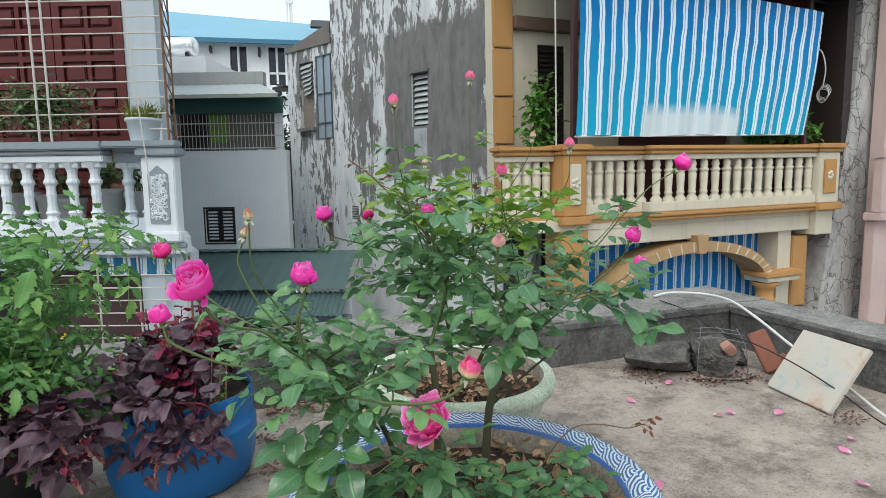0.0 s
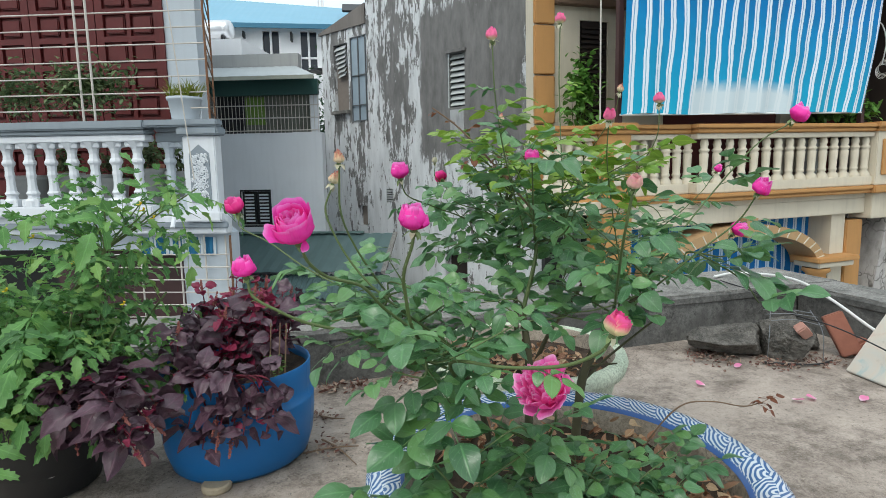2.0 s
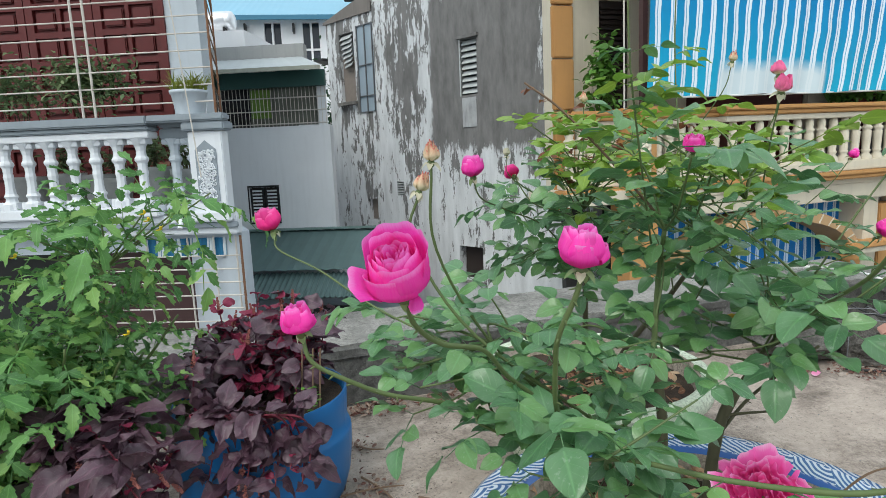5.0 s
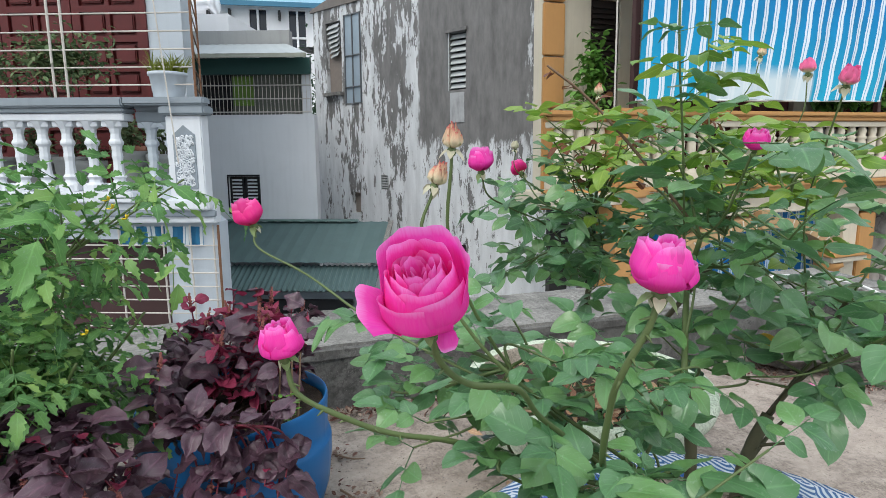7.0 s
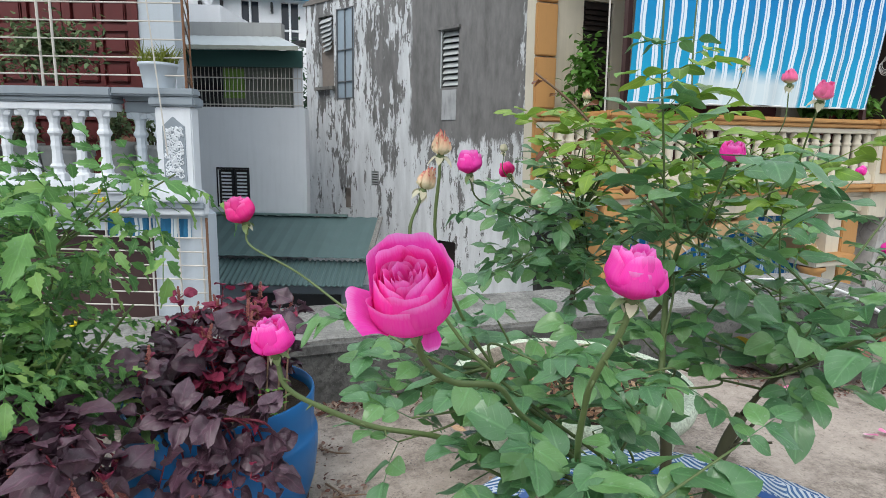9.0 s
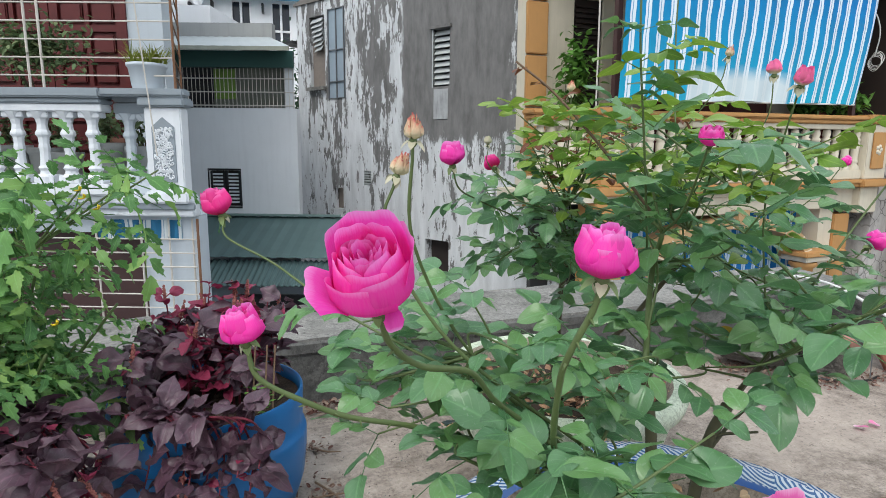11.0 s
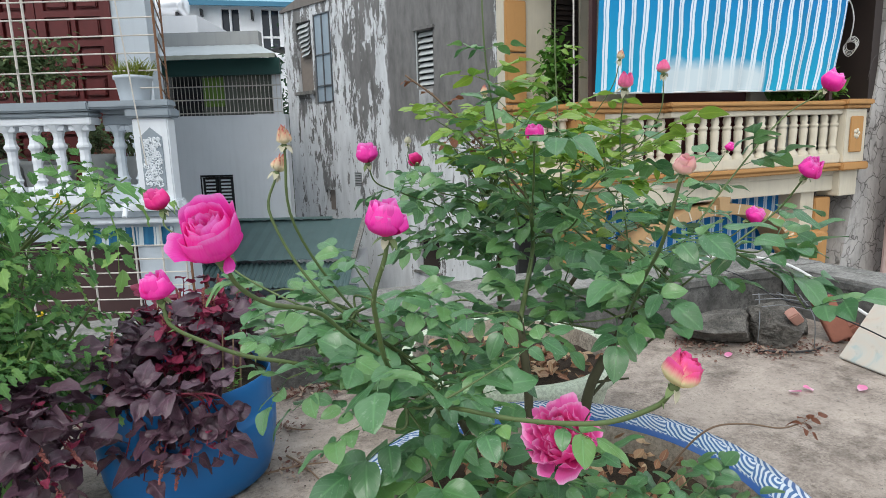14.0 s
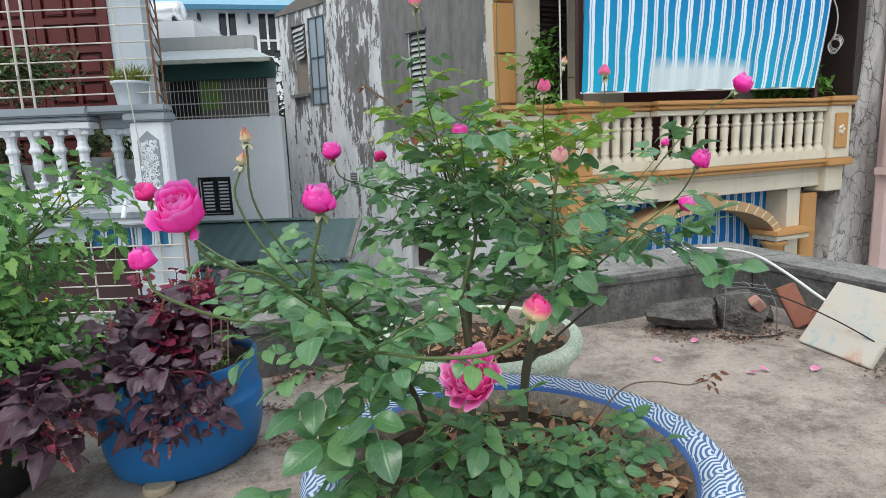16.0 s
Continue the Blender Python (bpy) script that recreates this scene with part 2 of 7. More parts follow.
def glazed(name):
    """White glaze with cobalt brushwork: staggered rows of curling waves, each of a few nested strokes."""
    m, n, l, b = material(name, 0.18, spec=0.5)
    v = coords(n, l, kind="UV")
    s = n.new("ShaderNodeSeparateXYZ")
    l.new(v, s.inputs[0])
    sway = calc(n, l, "SUBTRACT", noisy(n, l, coords(n, l), 14, 2, 0.5), 0.5)
    wob = noisy(n, l, coords(n, l), 60, 4, 0.6)
    across = calc(n, l, "ADD", calc(n, l, "MULTIPLY", calc(n, l, "SUBTRACT", s.outputs[1], 0.43), 4.4), calc(n, l, "MULTIPLY", sway, 0.25))
    row, fv = calc(n, l, "FLOOR", across), calc(n, l, "FRACT", across)
    along = calc(n, l, "ADD", calc(n, l, "ADD", calc(n, l, "MULTIPLY", s.outputs[0], 34.0), calc(n, l, "MULTIPLY", row, 0.5)), calc(n, l, "ADD", calc(n, l, "MULTIPLY", sway, 0.35), calc(n, l, "MULTIPLY", fv, 0.35)))
    dx = calc(n, l, "MULTIPLY", calc(n, l, "SUBTRACT", calc(n, l, "FRACT", along), 0.12), 1.35)
    dy = calc(n, l, "MULTIPLY", fv, 0.85)
    d = calc(n, l, "SQRT", calc(n, l, "ADD", calc(n, l, "MULTIPLY", dx, dx), calc(n, l, "MULTIPLY", dy, dy)))
    ring = calc(n, l, "SINE", calc(n, l, "MULTIPLY", d, 27.0))
    r = ramp(n, [(0.34, (0.58, 0.66, 0.74)), (0.54, (0.055, 0.14, 0.33))])
    l.new(calc(n, l, "ADD", calc(n, l, "MULTIPLY", ring, 0.30), calc(n, l, "ADD", 0.38, calc(n, l, "MULTIPLY", wob, 0.14))), r.inputs[0])
    lip = ramp(n, [(0.0, (1, 1, 1)), (0.08, (0, 0, 0)), (0.88, (0, 0, 0)), (0.91, (1, 1, 1))])
    l.new(s.outputs[1], lip.inputs[0])
    col = mixed(n, l, lip.outputs[0], r.outputs[0], (0.05, 0.13, 0.38))
    dirt = ramp(n, [(0.5, (0, 0, 0)), (0.8, (1, 1, 1))])
    l.new(noisy(n, l, coords(n, l), 9, 6, 0.7), dirt.inputs[0])
    col = mixed(n, l, calc(n, l, "MULTIPLY", dirt.outputs[0], 0.25), col, (0.25, 0.22, 0.18))
    l.new(col, b.inputs["Base Color"])
    return m


FLOOR = concrete("worn_cement_floor", (0.48, 0.41, 0.355), (0.165, 0.136, 0.116), (0.095, 0.075, 0.062), 3.4, 0.55, 0.46)
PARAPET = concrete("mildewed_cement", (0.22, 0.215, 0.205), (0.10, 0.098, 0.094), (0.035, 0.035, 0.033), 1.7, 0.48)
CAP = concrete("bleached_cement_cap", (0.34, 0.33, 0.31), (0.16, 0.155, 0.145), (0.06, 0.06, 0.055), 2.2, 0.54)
PEEL = peeling()
GREYPAINT = plaster("grey_house_paint", (0.68, 0.695, 0.72), (0.28, 0.28, 0.28), 0.22)
WHITEPAINT = plaster("white_balcony_paint", (0.72, 0.75, 0.79), (0.35, 0.36, 0.37), 0.3)
BLUEGREY = plaster("blue_grey_trim_paint", (0.27, 0.31, 0.345), (0.12, 0.13, 0.14), 0.3)
PALEWALL = plaster("pale_blue_wall_paint", (0.52, 0.575, 0.63), (0.28, 0.30, 0.32), 0.25)
FARWHITE = plaster("far_white_wall", (0.90, 0.90, 0.92), (0.68, 0.67, 0.68), 0.25)
ARCHTAN = plaster("tan_arch_paint", (0.47, 0.30, 0.15), (0.28, 0.2, 0.12), 0.5)
CREAM = plaster("cream_house_paint", (0.66, 0.60, 0.48), (0.28, 0.24, 0.19), 0.4)
OCHRE = plaster("ochre_house_paint", (0.52, 0.275, 0.10), (0.22, 0.13, 0.07), 0.45)
PINKPAINT = plaster("pink_house_paint", (0.62, 0.46, 0.44), (0.3, 0.24, 0.22), 0.4)
def crazed():
    """Old pale render split by a net of dark cracks, streaked with damp."""
    m, n, l, b = material("cracked_grey_render", 0.9, spec=0.2)
    v = coords(n, l)
    tone = ramp(n, [(0.32, (0.27, 0.26, 0.25)), (0.52, (0.44, 0.425, 0.41)), (0.7, (0.56, 0.54, 0.52))])
    l.new(noisy(n, l, coords(n, l, (1.6, 1.6, 0.7)), 2.2, 8, 0.68), tone.inputs[0])
    bend = n.new("ShaderNodeVectorMath")
    bend.operation = "MULTIPLY_ADD"
    w = n.new("ShaderNodeTexNoise")
    w.inputs["Scale"].default_value = 3.0
    l.new(v, w.inputs["Vector"])
    l.new(w.outputs["Color"], bend.inputs[0])
    bend.inputs[1].default_value = (0.7, 0.7, 0.7)
    l.new(v, bend.inputs[2])
    vor = n.new("ShaderNodeTexVoronoi")
    vor.feature = "DISTANCE_TO_EDGE"
    vor.inputs["Scale"].default_value = 3.4
    l.new(bend.outputs[0], vor.inputs["Vector"])
    line = ramp(n, [(0.0, (1, 1, 1)), (0.05, (0, 0, 0))])
    l.new(vor.outputs["Distance"], line.inputs[0])
    some = ramp(n, [(0.38, (0, 0, 0)), (0.50, (1, 1, 1))])
    l.new(noisy(n, l, v, 1.3, 3, 0.5), some.inputs[0])
    fac = calc(n, l, "MULTIPLY", line.outputs[0], some.outputs[0])
    mould = ramp(n, [(0.56, (0, 0, 0)), (0.66, (1, 1, 1))])
    l.new(noisy(n, l, coords(n, l, (2.5, 2.5, 1.0)), 1.4, 9, 0.72), mould.inputs[0])
    col = mixed(n, l, calc(n, l, "MULTIPLY", mould.outputs[0], 0.65), tone.outputs[0], (0.12, 0.12, 0.105))
    col = mixed(n, l, calc(n, l, "MULTIPLY", fac, 0.85), col, (0.07, 0.065, 0.06))
    l.new(col, b.inputs["Base Color"])
    relief(n, l, b, calc(n, l, "SUBTRACT", noisy(n, l, v, 30, 5, 0.7), fac), 0.4, 0.01)
    return m


CRACKED = crazed()
REDWOOD = plain("red_brown_door_paint", (0.125, 0.016, 0.016), 0.52, vary=0.4, scale=7)
DARKWOOD = plain("dark_brown_louvre", (0.035, 0.025, 0.022), 0.5)
BROWNSTEEL = plain("brown_painted_steel", (0.07, 0.035, 0.035), 0.5)
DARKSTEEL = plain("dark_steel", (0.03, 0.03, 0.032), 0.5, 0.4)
STEELGREY = plain("grey_steel_window_bar", (0.17, 0.18, 0.19), 0.5, 0.3)
BARS = plain("cream_painted_bars", (0.62, 0.58, 0.53), 0.45, vary=0.3, scale=30)
RUST = plain("rusty_edge", (0.22, 0.11, 0.06), 0.8, vary=0.4, scale=25)
GREENTIN = plain("green_tin_roof", (0.115, 0.185, 0.185), 0.5, 0.2, vary=0.25, scale=3)
DARKGREEN = plain("dark_green_fascia", (0.02, 0.07, 0.06), 0.5)
PALETIN = plain("pale_tin_roof", (0.52, 0.56, 0.57), 0.5, 0.2, vary=0.2, scale=4)
BLUETIN = plain("blue_tin_roof", (0.20, 0.42, 0.56), 0.5, 0.1, vary=0.15, scale=0.8)
STEELBRIGHT = plain("stainless_tank", (0.75, 0.76, 0.78), 0.3, 0.6)
# near-black wall colour: the shade of unlit rooms is painted in
ROOMSHADE = plain("room_shade_plaster", (0.06, 0.06, 0.06), 0.9)
GLASSBLUE = plain("dusty_blue_panes", (0.34, 0.42, 0.49), 0.35, vary=0.25, scale=5)
LOUVRE = plain("grey_metal_louvre", (0.50, 0.53, 0.53), 0.5, vary=0.2, scale=20)
BOARD = plain("weathered_board", (0.27, 0.23, 0.20), 0.85, vary=0.3, scale=18)
CLOTH = striped("blue_striped_awning", (0.003, 0.185, 0.50), (0.66, 0.73, 0.80), 0.172, True)
CLOTHLOW = striped("blue_striped_lower_awning", (0.012, 0.17, 0.48), (0.48, 0.60, 0.72), 0.17, False)
CHECK = striped("blue_white_check_curtain", (0.03, 0.16, 0.30), (0.55, 0.60, 0.62), 0.16, False)
BRICK = plain("red_hollow_brick", (0.34, 0.135, 0.092), 0.85, vary=0.4, scale=22, bump=0.3)
def tile_glaze():
    """Cream tile with drifting blue-green and rosy clouds, dirty in its pores."""
    m, n, l, b = material("mottled_ceramic_tile", 0.4)
    v = coords(n, l)
    r = ramp(n, [(0.33, (0.32, 0.42, 0.43)), (0.42, (0.50, 0.48, 0.43)), (0.54, (0.53, 0.47, 0.40)), (0.68, (0.48, 0.31, 0.24))])
    l.new(noisy(n, l, v, 6.0, 6, 0.65, 0.8), r.inputs[0])
    d = ramp(n, [(0.56, (0, 0, 0)), (0.72, (1, 1, 1))])
    l.new(noisy(n, l, v, 17, 9, 0.75), d.inputs[0])
    l.new(mixed(n, l, calc(n, l, "MULTIPLY", d.outputs[0], 0.55), r.outputs[0], (0.30, 0.24, 0.18)), b.inputs["Base Color"])
    return m


CHIP = plain("pale_brick_chip", (0.46, 0.25, 0.20), 0.9, vary=0.3, scale=60, bump=0.4)
MARBLE = tile_glaze()
STONE = concrete("broken_concrete_lump", (0.215, 0.20, 0.18), (0.070, 0.066, 0.06), (0.025, 0.025, 0.023), 6.0, 0.5)
HOSE = plain("white_plastic_hose", (0.70, 0.70, 0.68), 0.4, vary=0.1)
WIRE = plain("black_cable", (0.02, 0.02, 0.022), 0.5)
PLASTIC = plain("blue_barrel_plastic", (0.012, 0.155, 0.43), 0.38, vary=0.18, scale=9)
BLACKPOT = plain("black_plastic_pot", (0.025, 0.026, 0.028), 0.45, vary=0.2)
GREYPOT = plain("grey_cement_pot", (0.42, 0.43, 0.42), 0.85, vary=0.3)
GLAZE = glazed("cobalt_wave_glaze")
POTINNER = concrete("unglazed_pot_inside", (0.46, 0.40, 0.33), (0.26, 0.215, 0.17), (0.15, 0.12, 0.095), 5.0, 0.58)
JADE = concrete("pale_green_mossy_pot", (0.66, 0.71, 0.58), (0.48, 0.56, 0.42), (0.34, 0.37, 0.27), 4.0, 0.62)
SOIL = concrete("dark_potting_soil", (0.10, 0.07, 0.05), (0.045, 0.032, 0.024), (0.02, 0.016, 0.013), 9.0, 0.55)
LITTER = foliage("dry_leaf_litter", [(0.20, 0.09, 0.055), (0.42, 0.22, 0.12), (0.62, 0.46, 0.30), (0.28, 0.13, 0.08), (0.52, 0.34, 0.20)], 0.8, 0.2, 0.1, 0.3)
FLOORLITTER = foliage("red_brown_leaf_litter", [(0.075, 0.032, 0.026), (0.17, 0.07, 0.055), (0.42, 0.33, 0.26), (0.11, 0.045, 0.036), (0.21, 0.12, 0.10)], 0.8, 0.2, 0.1, 0.3)
ROSELEAF = foliage("rose_leaf", [(0.036, 0.108, 0.044), (0.070, 0.190, 0.075), (0.108, 0.262, 0.092), (0.215, 0.395, 0.100)], 0.30, 0.65, 0.28, 0.36, 0.26)
NEWLEAF = foliage("young_rose_leaf", [(0.13, 0.27, 0.040), (0.20, 0.37, 0.050), (0.29, 0.40, 0.055), (0.10, 0.23, 0.055)], 0.36, 0.55, 0.36, 0.3)
REDLEAF = foliage("red_young_leaf", [(0.16, 0.055, 0.03), (0.22, 0.08, 0.04)], 0.5, 0.4, 0.3, 0.3)
YELLOWLEAF = foliage("yellow_leaf", [(0.55, 0.36, 0.05), (0.60, 0.40, 0.06)], 0.5, 0.4, 0.3, 0.3)
TOMATO = foliage("tomato_leaf", [(0.060, 0.165, 0.050), (0.120, 0.290, 0.080), (0.185, 0.385, 0.110), (0.320, 0.50, 0.130)], 0.55, 0.35, 0.38, 0.35, 0.2)
AMARANTH = foliage("purple_amaranth_leaf", [(0.022, 0.016, 0.026), (0.048, 0.030, 0.050), (0.088, 0.032, 0.056), (0.060, 0.048, 0.070), (0.040, 0.022, 0.038)], 0.46, 0.6, 0.08, 0.6, 0.10)
MAGENTA = foliage("magenta_young_leaf", [(0.20, 0.022, 0.060), (0.30, 0.035, 0.085), (0.13, 0.022, 0.05)], 0.45, 0.4, 0.25, 0.3)
WEED = foliage("small_weed_leaf", [(0.10, 0.24, 0.04), (0.15, 0.32, 0.07)], 0.5, 0.3, 0.3, 0.2)
BALCONYLEAF = foliage("dusty_balcony_leaf", [(0.08, 0.13, 0.06), (0.13, 0.20, 0.09), (0.20, 0.24, 0.11)], 0.6, 0.3, 0.25, 0.2)
GRASSLEAF = foliage("yellow_green_blade", [(0.16, 0.20, 0.03), (0.24, 0.27, 0.05)], 0.6, 0.3, 0.25, 0.2)
FARTREE = foliage("far_tree_leaf", [(0.03, 0.07, 0.04), (0.05, 0.10, 0.05)], 0.7, 0.2, 0.2, 0.0)
STEM = plain("green_rose_cane", (0.12, 0.17, 0.06), 0.55, vary=0.35, scale=40)
BARK = plain("brown_green_rose_trunk", (0.095, 0.09, 0.05), 0.75, vary=0.4, scale=35, bump=0.4)
REDSTEM = plain("crimson_amaranth_stem", (0.20, 0.028, 0.05), 0.5, vary=0.3, scale=30)
DRYSTEM = plain("dry_twig", (0.20, 0.13, 0.085), 0.8, vary=0.3, scale=40)
SEEDHEAD = plain("dusty_pink_seed_head", (0.42, 0.15, 0.13), 0.85, vary=0.5, scale=90)
PETAL = petal_paint("hot_pink_petal", (0.84, 0.008, 0.28), (0.96, 0.020, 0.50), (0.97, 0.34, 0.78), 0.42)
PETALDEEP = petal_paint("deep_pink_petal", (0.68, 0.005, 0.10), (0.90, 0.012, 0.31), (0.95, 0.22, 0.58), 0.42)
PETALPALE = petal_paint("pale_striped_petal", (0.84, 0.03, 0.34), (0.90, 0.10, 0.48), (0.94, 0.50, 0.76), 0.36)
PETALGOLD = petal_paint("yellow_based_pink_petal", (0.90, 0.82, 0.48), (0.88, 0.10, 0.28), (0.92, 0.12, 0.44), 0.36, 0.82)
PETALFADE = petal_paint("fading_cream_petal", (0.86, 0.80, 0.55), (0.86, 0.50, 0.44), (0.90, 0.44, 0.52), 0.36, 0.60)
PETALBUD = petal_paint("half_open_bud_petal", (0.88, 0.84, 0.62), (0.88, 0.16, 0.36), (0.90, 0.16, 0.42), 0.3, 0.55)
PETALOLD = petal_paint("faded_orange_petal", (0.80, 0.74, 0.52), (0.76, 0.52, 0.34), (0.60, 0.08, 0.09), 0.3, 0.72)
PETALFALL = petal_paint("fallen_petal", (0.86, 0.62, 0.72), (0.82, 0.26, 0.48), (0.80, 0.12, 0.36))
SEPAL = foliage("sepal", [(0.12, 0.22, 0.06), (0.30, 0.36, 0.18)], 0.6, 0.3, 0.2, 0.1)
SEPALPALE = foliage("bleached_sepal", [(0.50, 0.48, 0.34), (0.62, 0.58, 0.44)], 0.6, 0.3, 0.25, 0.1)
YELLOW = plain("yellow_tomato_flower", (0.80, 0.60, 0.03), 0.6)


# ---- mesh helpers ----
class Acc:
    """Gathers verts, faces and a u, v for each vert; makes one mesh object."""

    def __init__(self):
        self.v, self.f, self.uv = [], [], []

    def add(self, vs, fs, m=None, uv=None):
        o = len(self.v)
        self.v += [tuple(m @ Vector(p)) for p in vs] if m is not None else [tuple(p) for p in vs]
        self.f += [tuple(i + o for i in f) for f in fs]
        self.uv += list(uv) if uv is not None else [(p[0], p[1]) for p in vs]

    def box(self, x0, x1, y0, y1, z0, z1, bev=0.0, m=None):
        bm = bmesh.new()
        bmesh.ops.create_cube(bm, size=1, matrix=Matrix.LocRotScale(((x0 + x1) / 2, (y0 + y1) / 2, (z0 + z1) / 2), None, (x1 - x0, y1 - y0, z1 - z0)))
        if bev:
            bmesh.ops.bevel(bm, geom=bm.edges[:], offset=bev, segments=2, affect="EDGES")
        self.take(bm, m)

    def take(self, bm, m=None):
        bm.verts.index_update()
        self.add([v.co[:] for v in bm.verts], [[v.index for v in f.verts] for f in bm.faces], m)
        bm.free()

    def mesh(self, name, smooth=False):
        me = bpy.data.meshes.new(name)
        me.from_pydata(self.v, [], self.f)
        uvl = me.uv_layers.new(name="UVMap")
        idx = np.empty(len(me.loops), dtype=np.int32)
        me.loops.foreach_get("vertex_index", idx)
        uvl.data.foreach_set("uv", np.array(self.uv, dtype=np.float32)[idx].ravel())
        if smooth:
            me.polygons.foreach_set("use_smooth", [True] * len(me.polygons))
        me.update()
        return me

    def ob(self, name, mat, parent=None, label="", smooth=False, m=None):
        me = self.mesh(name, smooth)
        me.materials.append(mat)
        o = new(name, me)
        o.parent = parent
        if m is not None:
            o.matrix_basis = m
        if label:
            tagged(o, label)
        return o


def part(name, acc, mat, parent, label="", smooth=False, m=None):
    return acc.ob(name, mat, parent, label, smooth, m)


def empty(name, m, label, category, group="", kind=""):
    o = new(name)
    o.matrix_basis = m
    o.empty_display_size = 0.1
    return tagged(o, label, category, group, kind)


def spline(pts, n=6):
    """Points of a smooth line through pts."""
    p = [Vector(q) for q in pts]
    if len(p) < 3:
        return [p[0].lerp(p[-1], i / n) for i in range(n + 1)]
    p = [2 * p[0] - p[1]] + p + [2 * p[-1] - p[-2]]
    out = []
    for i in range(1, len(p) - 2):
        a, b, c, d = p[i - 1 : i + 3]
        for k in range(n):
            t = k / n
            out.append(0.5 * (2 * b + (c - a) * t + (2 * a - 5 * b + 4 * c - d) * t * t + (3 * b - a - 3 * c + d) * t ** 3))
    out.append(p[-2])
    return out


def tube(acc, pts, r0, r1=None, sides=6, wobble=0.0, cap=True):
    r1 = r0 if r1 is None else r1
    vs, fs, n = [], [], len(pts)
    side = None
    for i, p in enumerate(pts):
        d = (pts[min(i + 1, n - 1)] - pts[max(i - 1, 0)]).normalized()
        if side is None:
            side = d.orthogonal().normalized()
        side = (side - d * side.dot(d)).normalized()
        up = d.cross(side)
        r = r0 + (r1 - r0) * i / (n - 1)
        if wobble:
            r *= 1 + wobble * random.uniform(-1, 1)
        for k in range(sides):
            a = 2 * math.pi * k / sides
            vs.append(p + (side * math.cos(a) + up * math.sin(a)) * r)
    for i in range(n - 1):
        for k in range(sides):
            k2 = (k + 1) % sides
            fs.append((i * sides + k, i * sides + k2, (i + 1) * sides + k2, (i + 1) * sides + k))
    if cap:
        fs.append(tuple(range(sides - 1, -1, -1)))
        fs.append(tuple((n - 1) * sides + k for k in range(sides)))
    acc.add(vs, fs)


def lathe(acc, profile, sides=24, m=None, closed=False, bend=None, vscale=1.0):
    """Turns (radius, height) pairs round z; u runs round, v along the profile."""
    vs, fs, uv = [], [], []
    n = len(profile)
    for i, (r, z) in enumerate(profile):
        for k in range(sides + 1):
            a = 2 * math.pi * k / sides
            q = bend(a, i) if bend else 0.0
            vs.append(((r + q) * math.cos(a), (r + q) * math.sin(a), z))
            uv.append((k / sides, vscale * i / (n - 1)))
    w = sides + 1
    for i in range(n - 1):
        for k in range(sides):
            fs.append((i * w + k, i * w + k + 1, (i + 1) * w + k + 1, (i + 1) * w + k))
    acc.add(vs, fs, m, uv)


def wall_with(acc, x0, x1, z0, z1, y0, y1, holes):
    """An upright wall along x, from y0 (front) to y1, with rectangular openings right through it, as one closed shell."""
    xs = sorted({x0, x1, *[h[0] for h in holes], *[h[1] for h in holes]})
    zs = sorted({z0, z1, *[h[2] for h in holes if h[2] > z0], *[h[3] for h in holes if h[3] < z1]})
    full = lambda i, k: 0 <= i < len(xs) - 1 and 0 <= k < len(zs) - 1 and not any(h[0] <= xs[i] and h[1] >= xs[i + 1] and h[2] <= zs[k] and h[3] >= zs[k + 1] for h in holes)
    nz = len(zs)
    vs = [(x, y, z) for y in (y0, y1) for x in xs for z in zs]
    o = len(xs) * nz
    fs = []
    for i in range(len(xs) - 1):
        for k in range(nz - 1):
            if not full(i, k):
                continue
            p, q, r, t = i * nz + k, (i + 1) * nz + k, (i + 1) * nz + k + 1, i * nz + k + 1
            fs += [(p, q, r, t), (o + p, o + t, o + r, o + q)]
            for (di, dk), (u, v) in (((0, -1), (p, q)), ((1, 0), (q, r)), ((0, 1), (r, t)), ((-1, 0), (t, p))):
                if not full(i + di, k + dk):
                    fs.append((u, o + u, o + v, v))
    acc.add(vs, fs)


UP = -GROUND


class House:
    """A building in its own frame: x along the front, y into it, z over the terrace floor's level."""

    def __init__(self, name, x, y, turn, label, category="house"):
        self.e = empty(name, pose(x, y, GROUND, 0, 0, turn), label, category)

    def box(self, name, x0, x1, y0, y1, z0, z1, mat, parent=None, bev=0.0, label=""):
        a = Acc()
        a.box(x0, x1, y0, y1, z0 + UP, z1 + UP, bev)
        return part(name, a, mat, parent or self.e, label)

    def skew(self, name, x0, x1, y0, y1, shift, z0, z1, mat):
        """A wall running back from the front, drifting sideways by shift."""
        a = Acc()
        a.add([(x + (shift if y == y1 else 0), y, z + UP) for z in (z0, z1) for y in (y0, y1) for x in (x0, x1)],
              [(0, 2, 3, 1), (4, 5, 7, 6), (0, 1, 5, 4), (2, 6, 7, 3), (0, 4, 6, 2), (1, 3, 7, 5)])
        return part(name, a, mat, self.e)

    def acc(self, name, a, mat, parent=None, label="", smooth=False):
        return part(name, a, mat, parent or self.e, label, smooth)

    def wall(self, name, x0, x1, z0, z1, y0, y1, holes, mat):
        a = Acc()
        wall_with(a, x0, x1, z0 + UP, z1 + UP, y0, y1, [(h[0], h[1], h[2] + UP, h[3] + UP) for h in holes])
        return part(name, a, mat, self.e)

    def bar(self, name, p, q, r, mat, parent=None, sides=6):
        a = Acc()
        tube(a, [Vector(p) + Vector((0, 0, UP)), Vector(q) + Vector((0, 0, UP))], r, r, sides)
        return part(name, a, mat, parent or self.e)


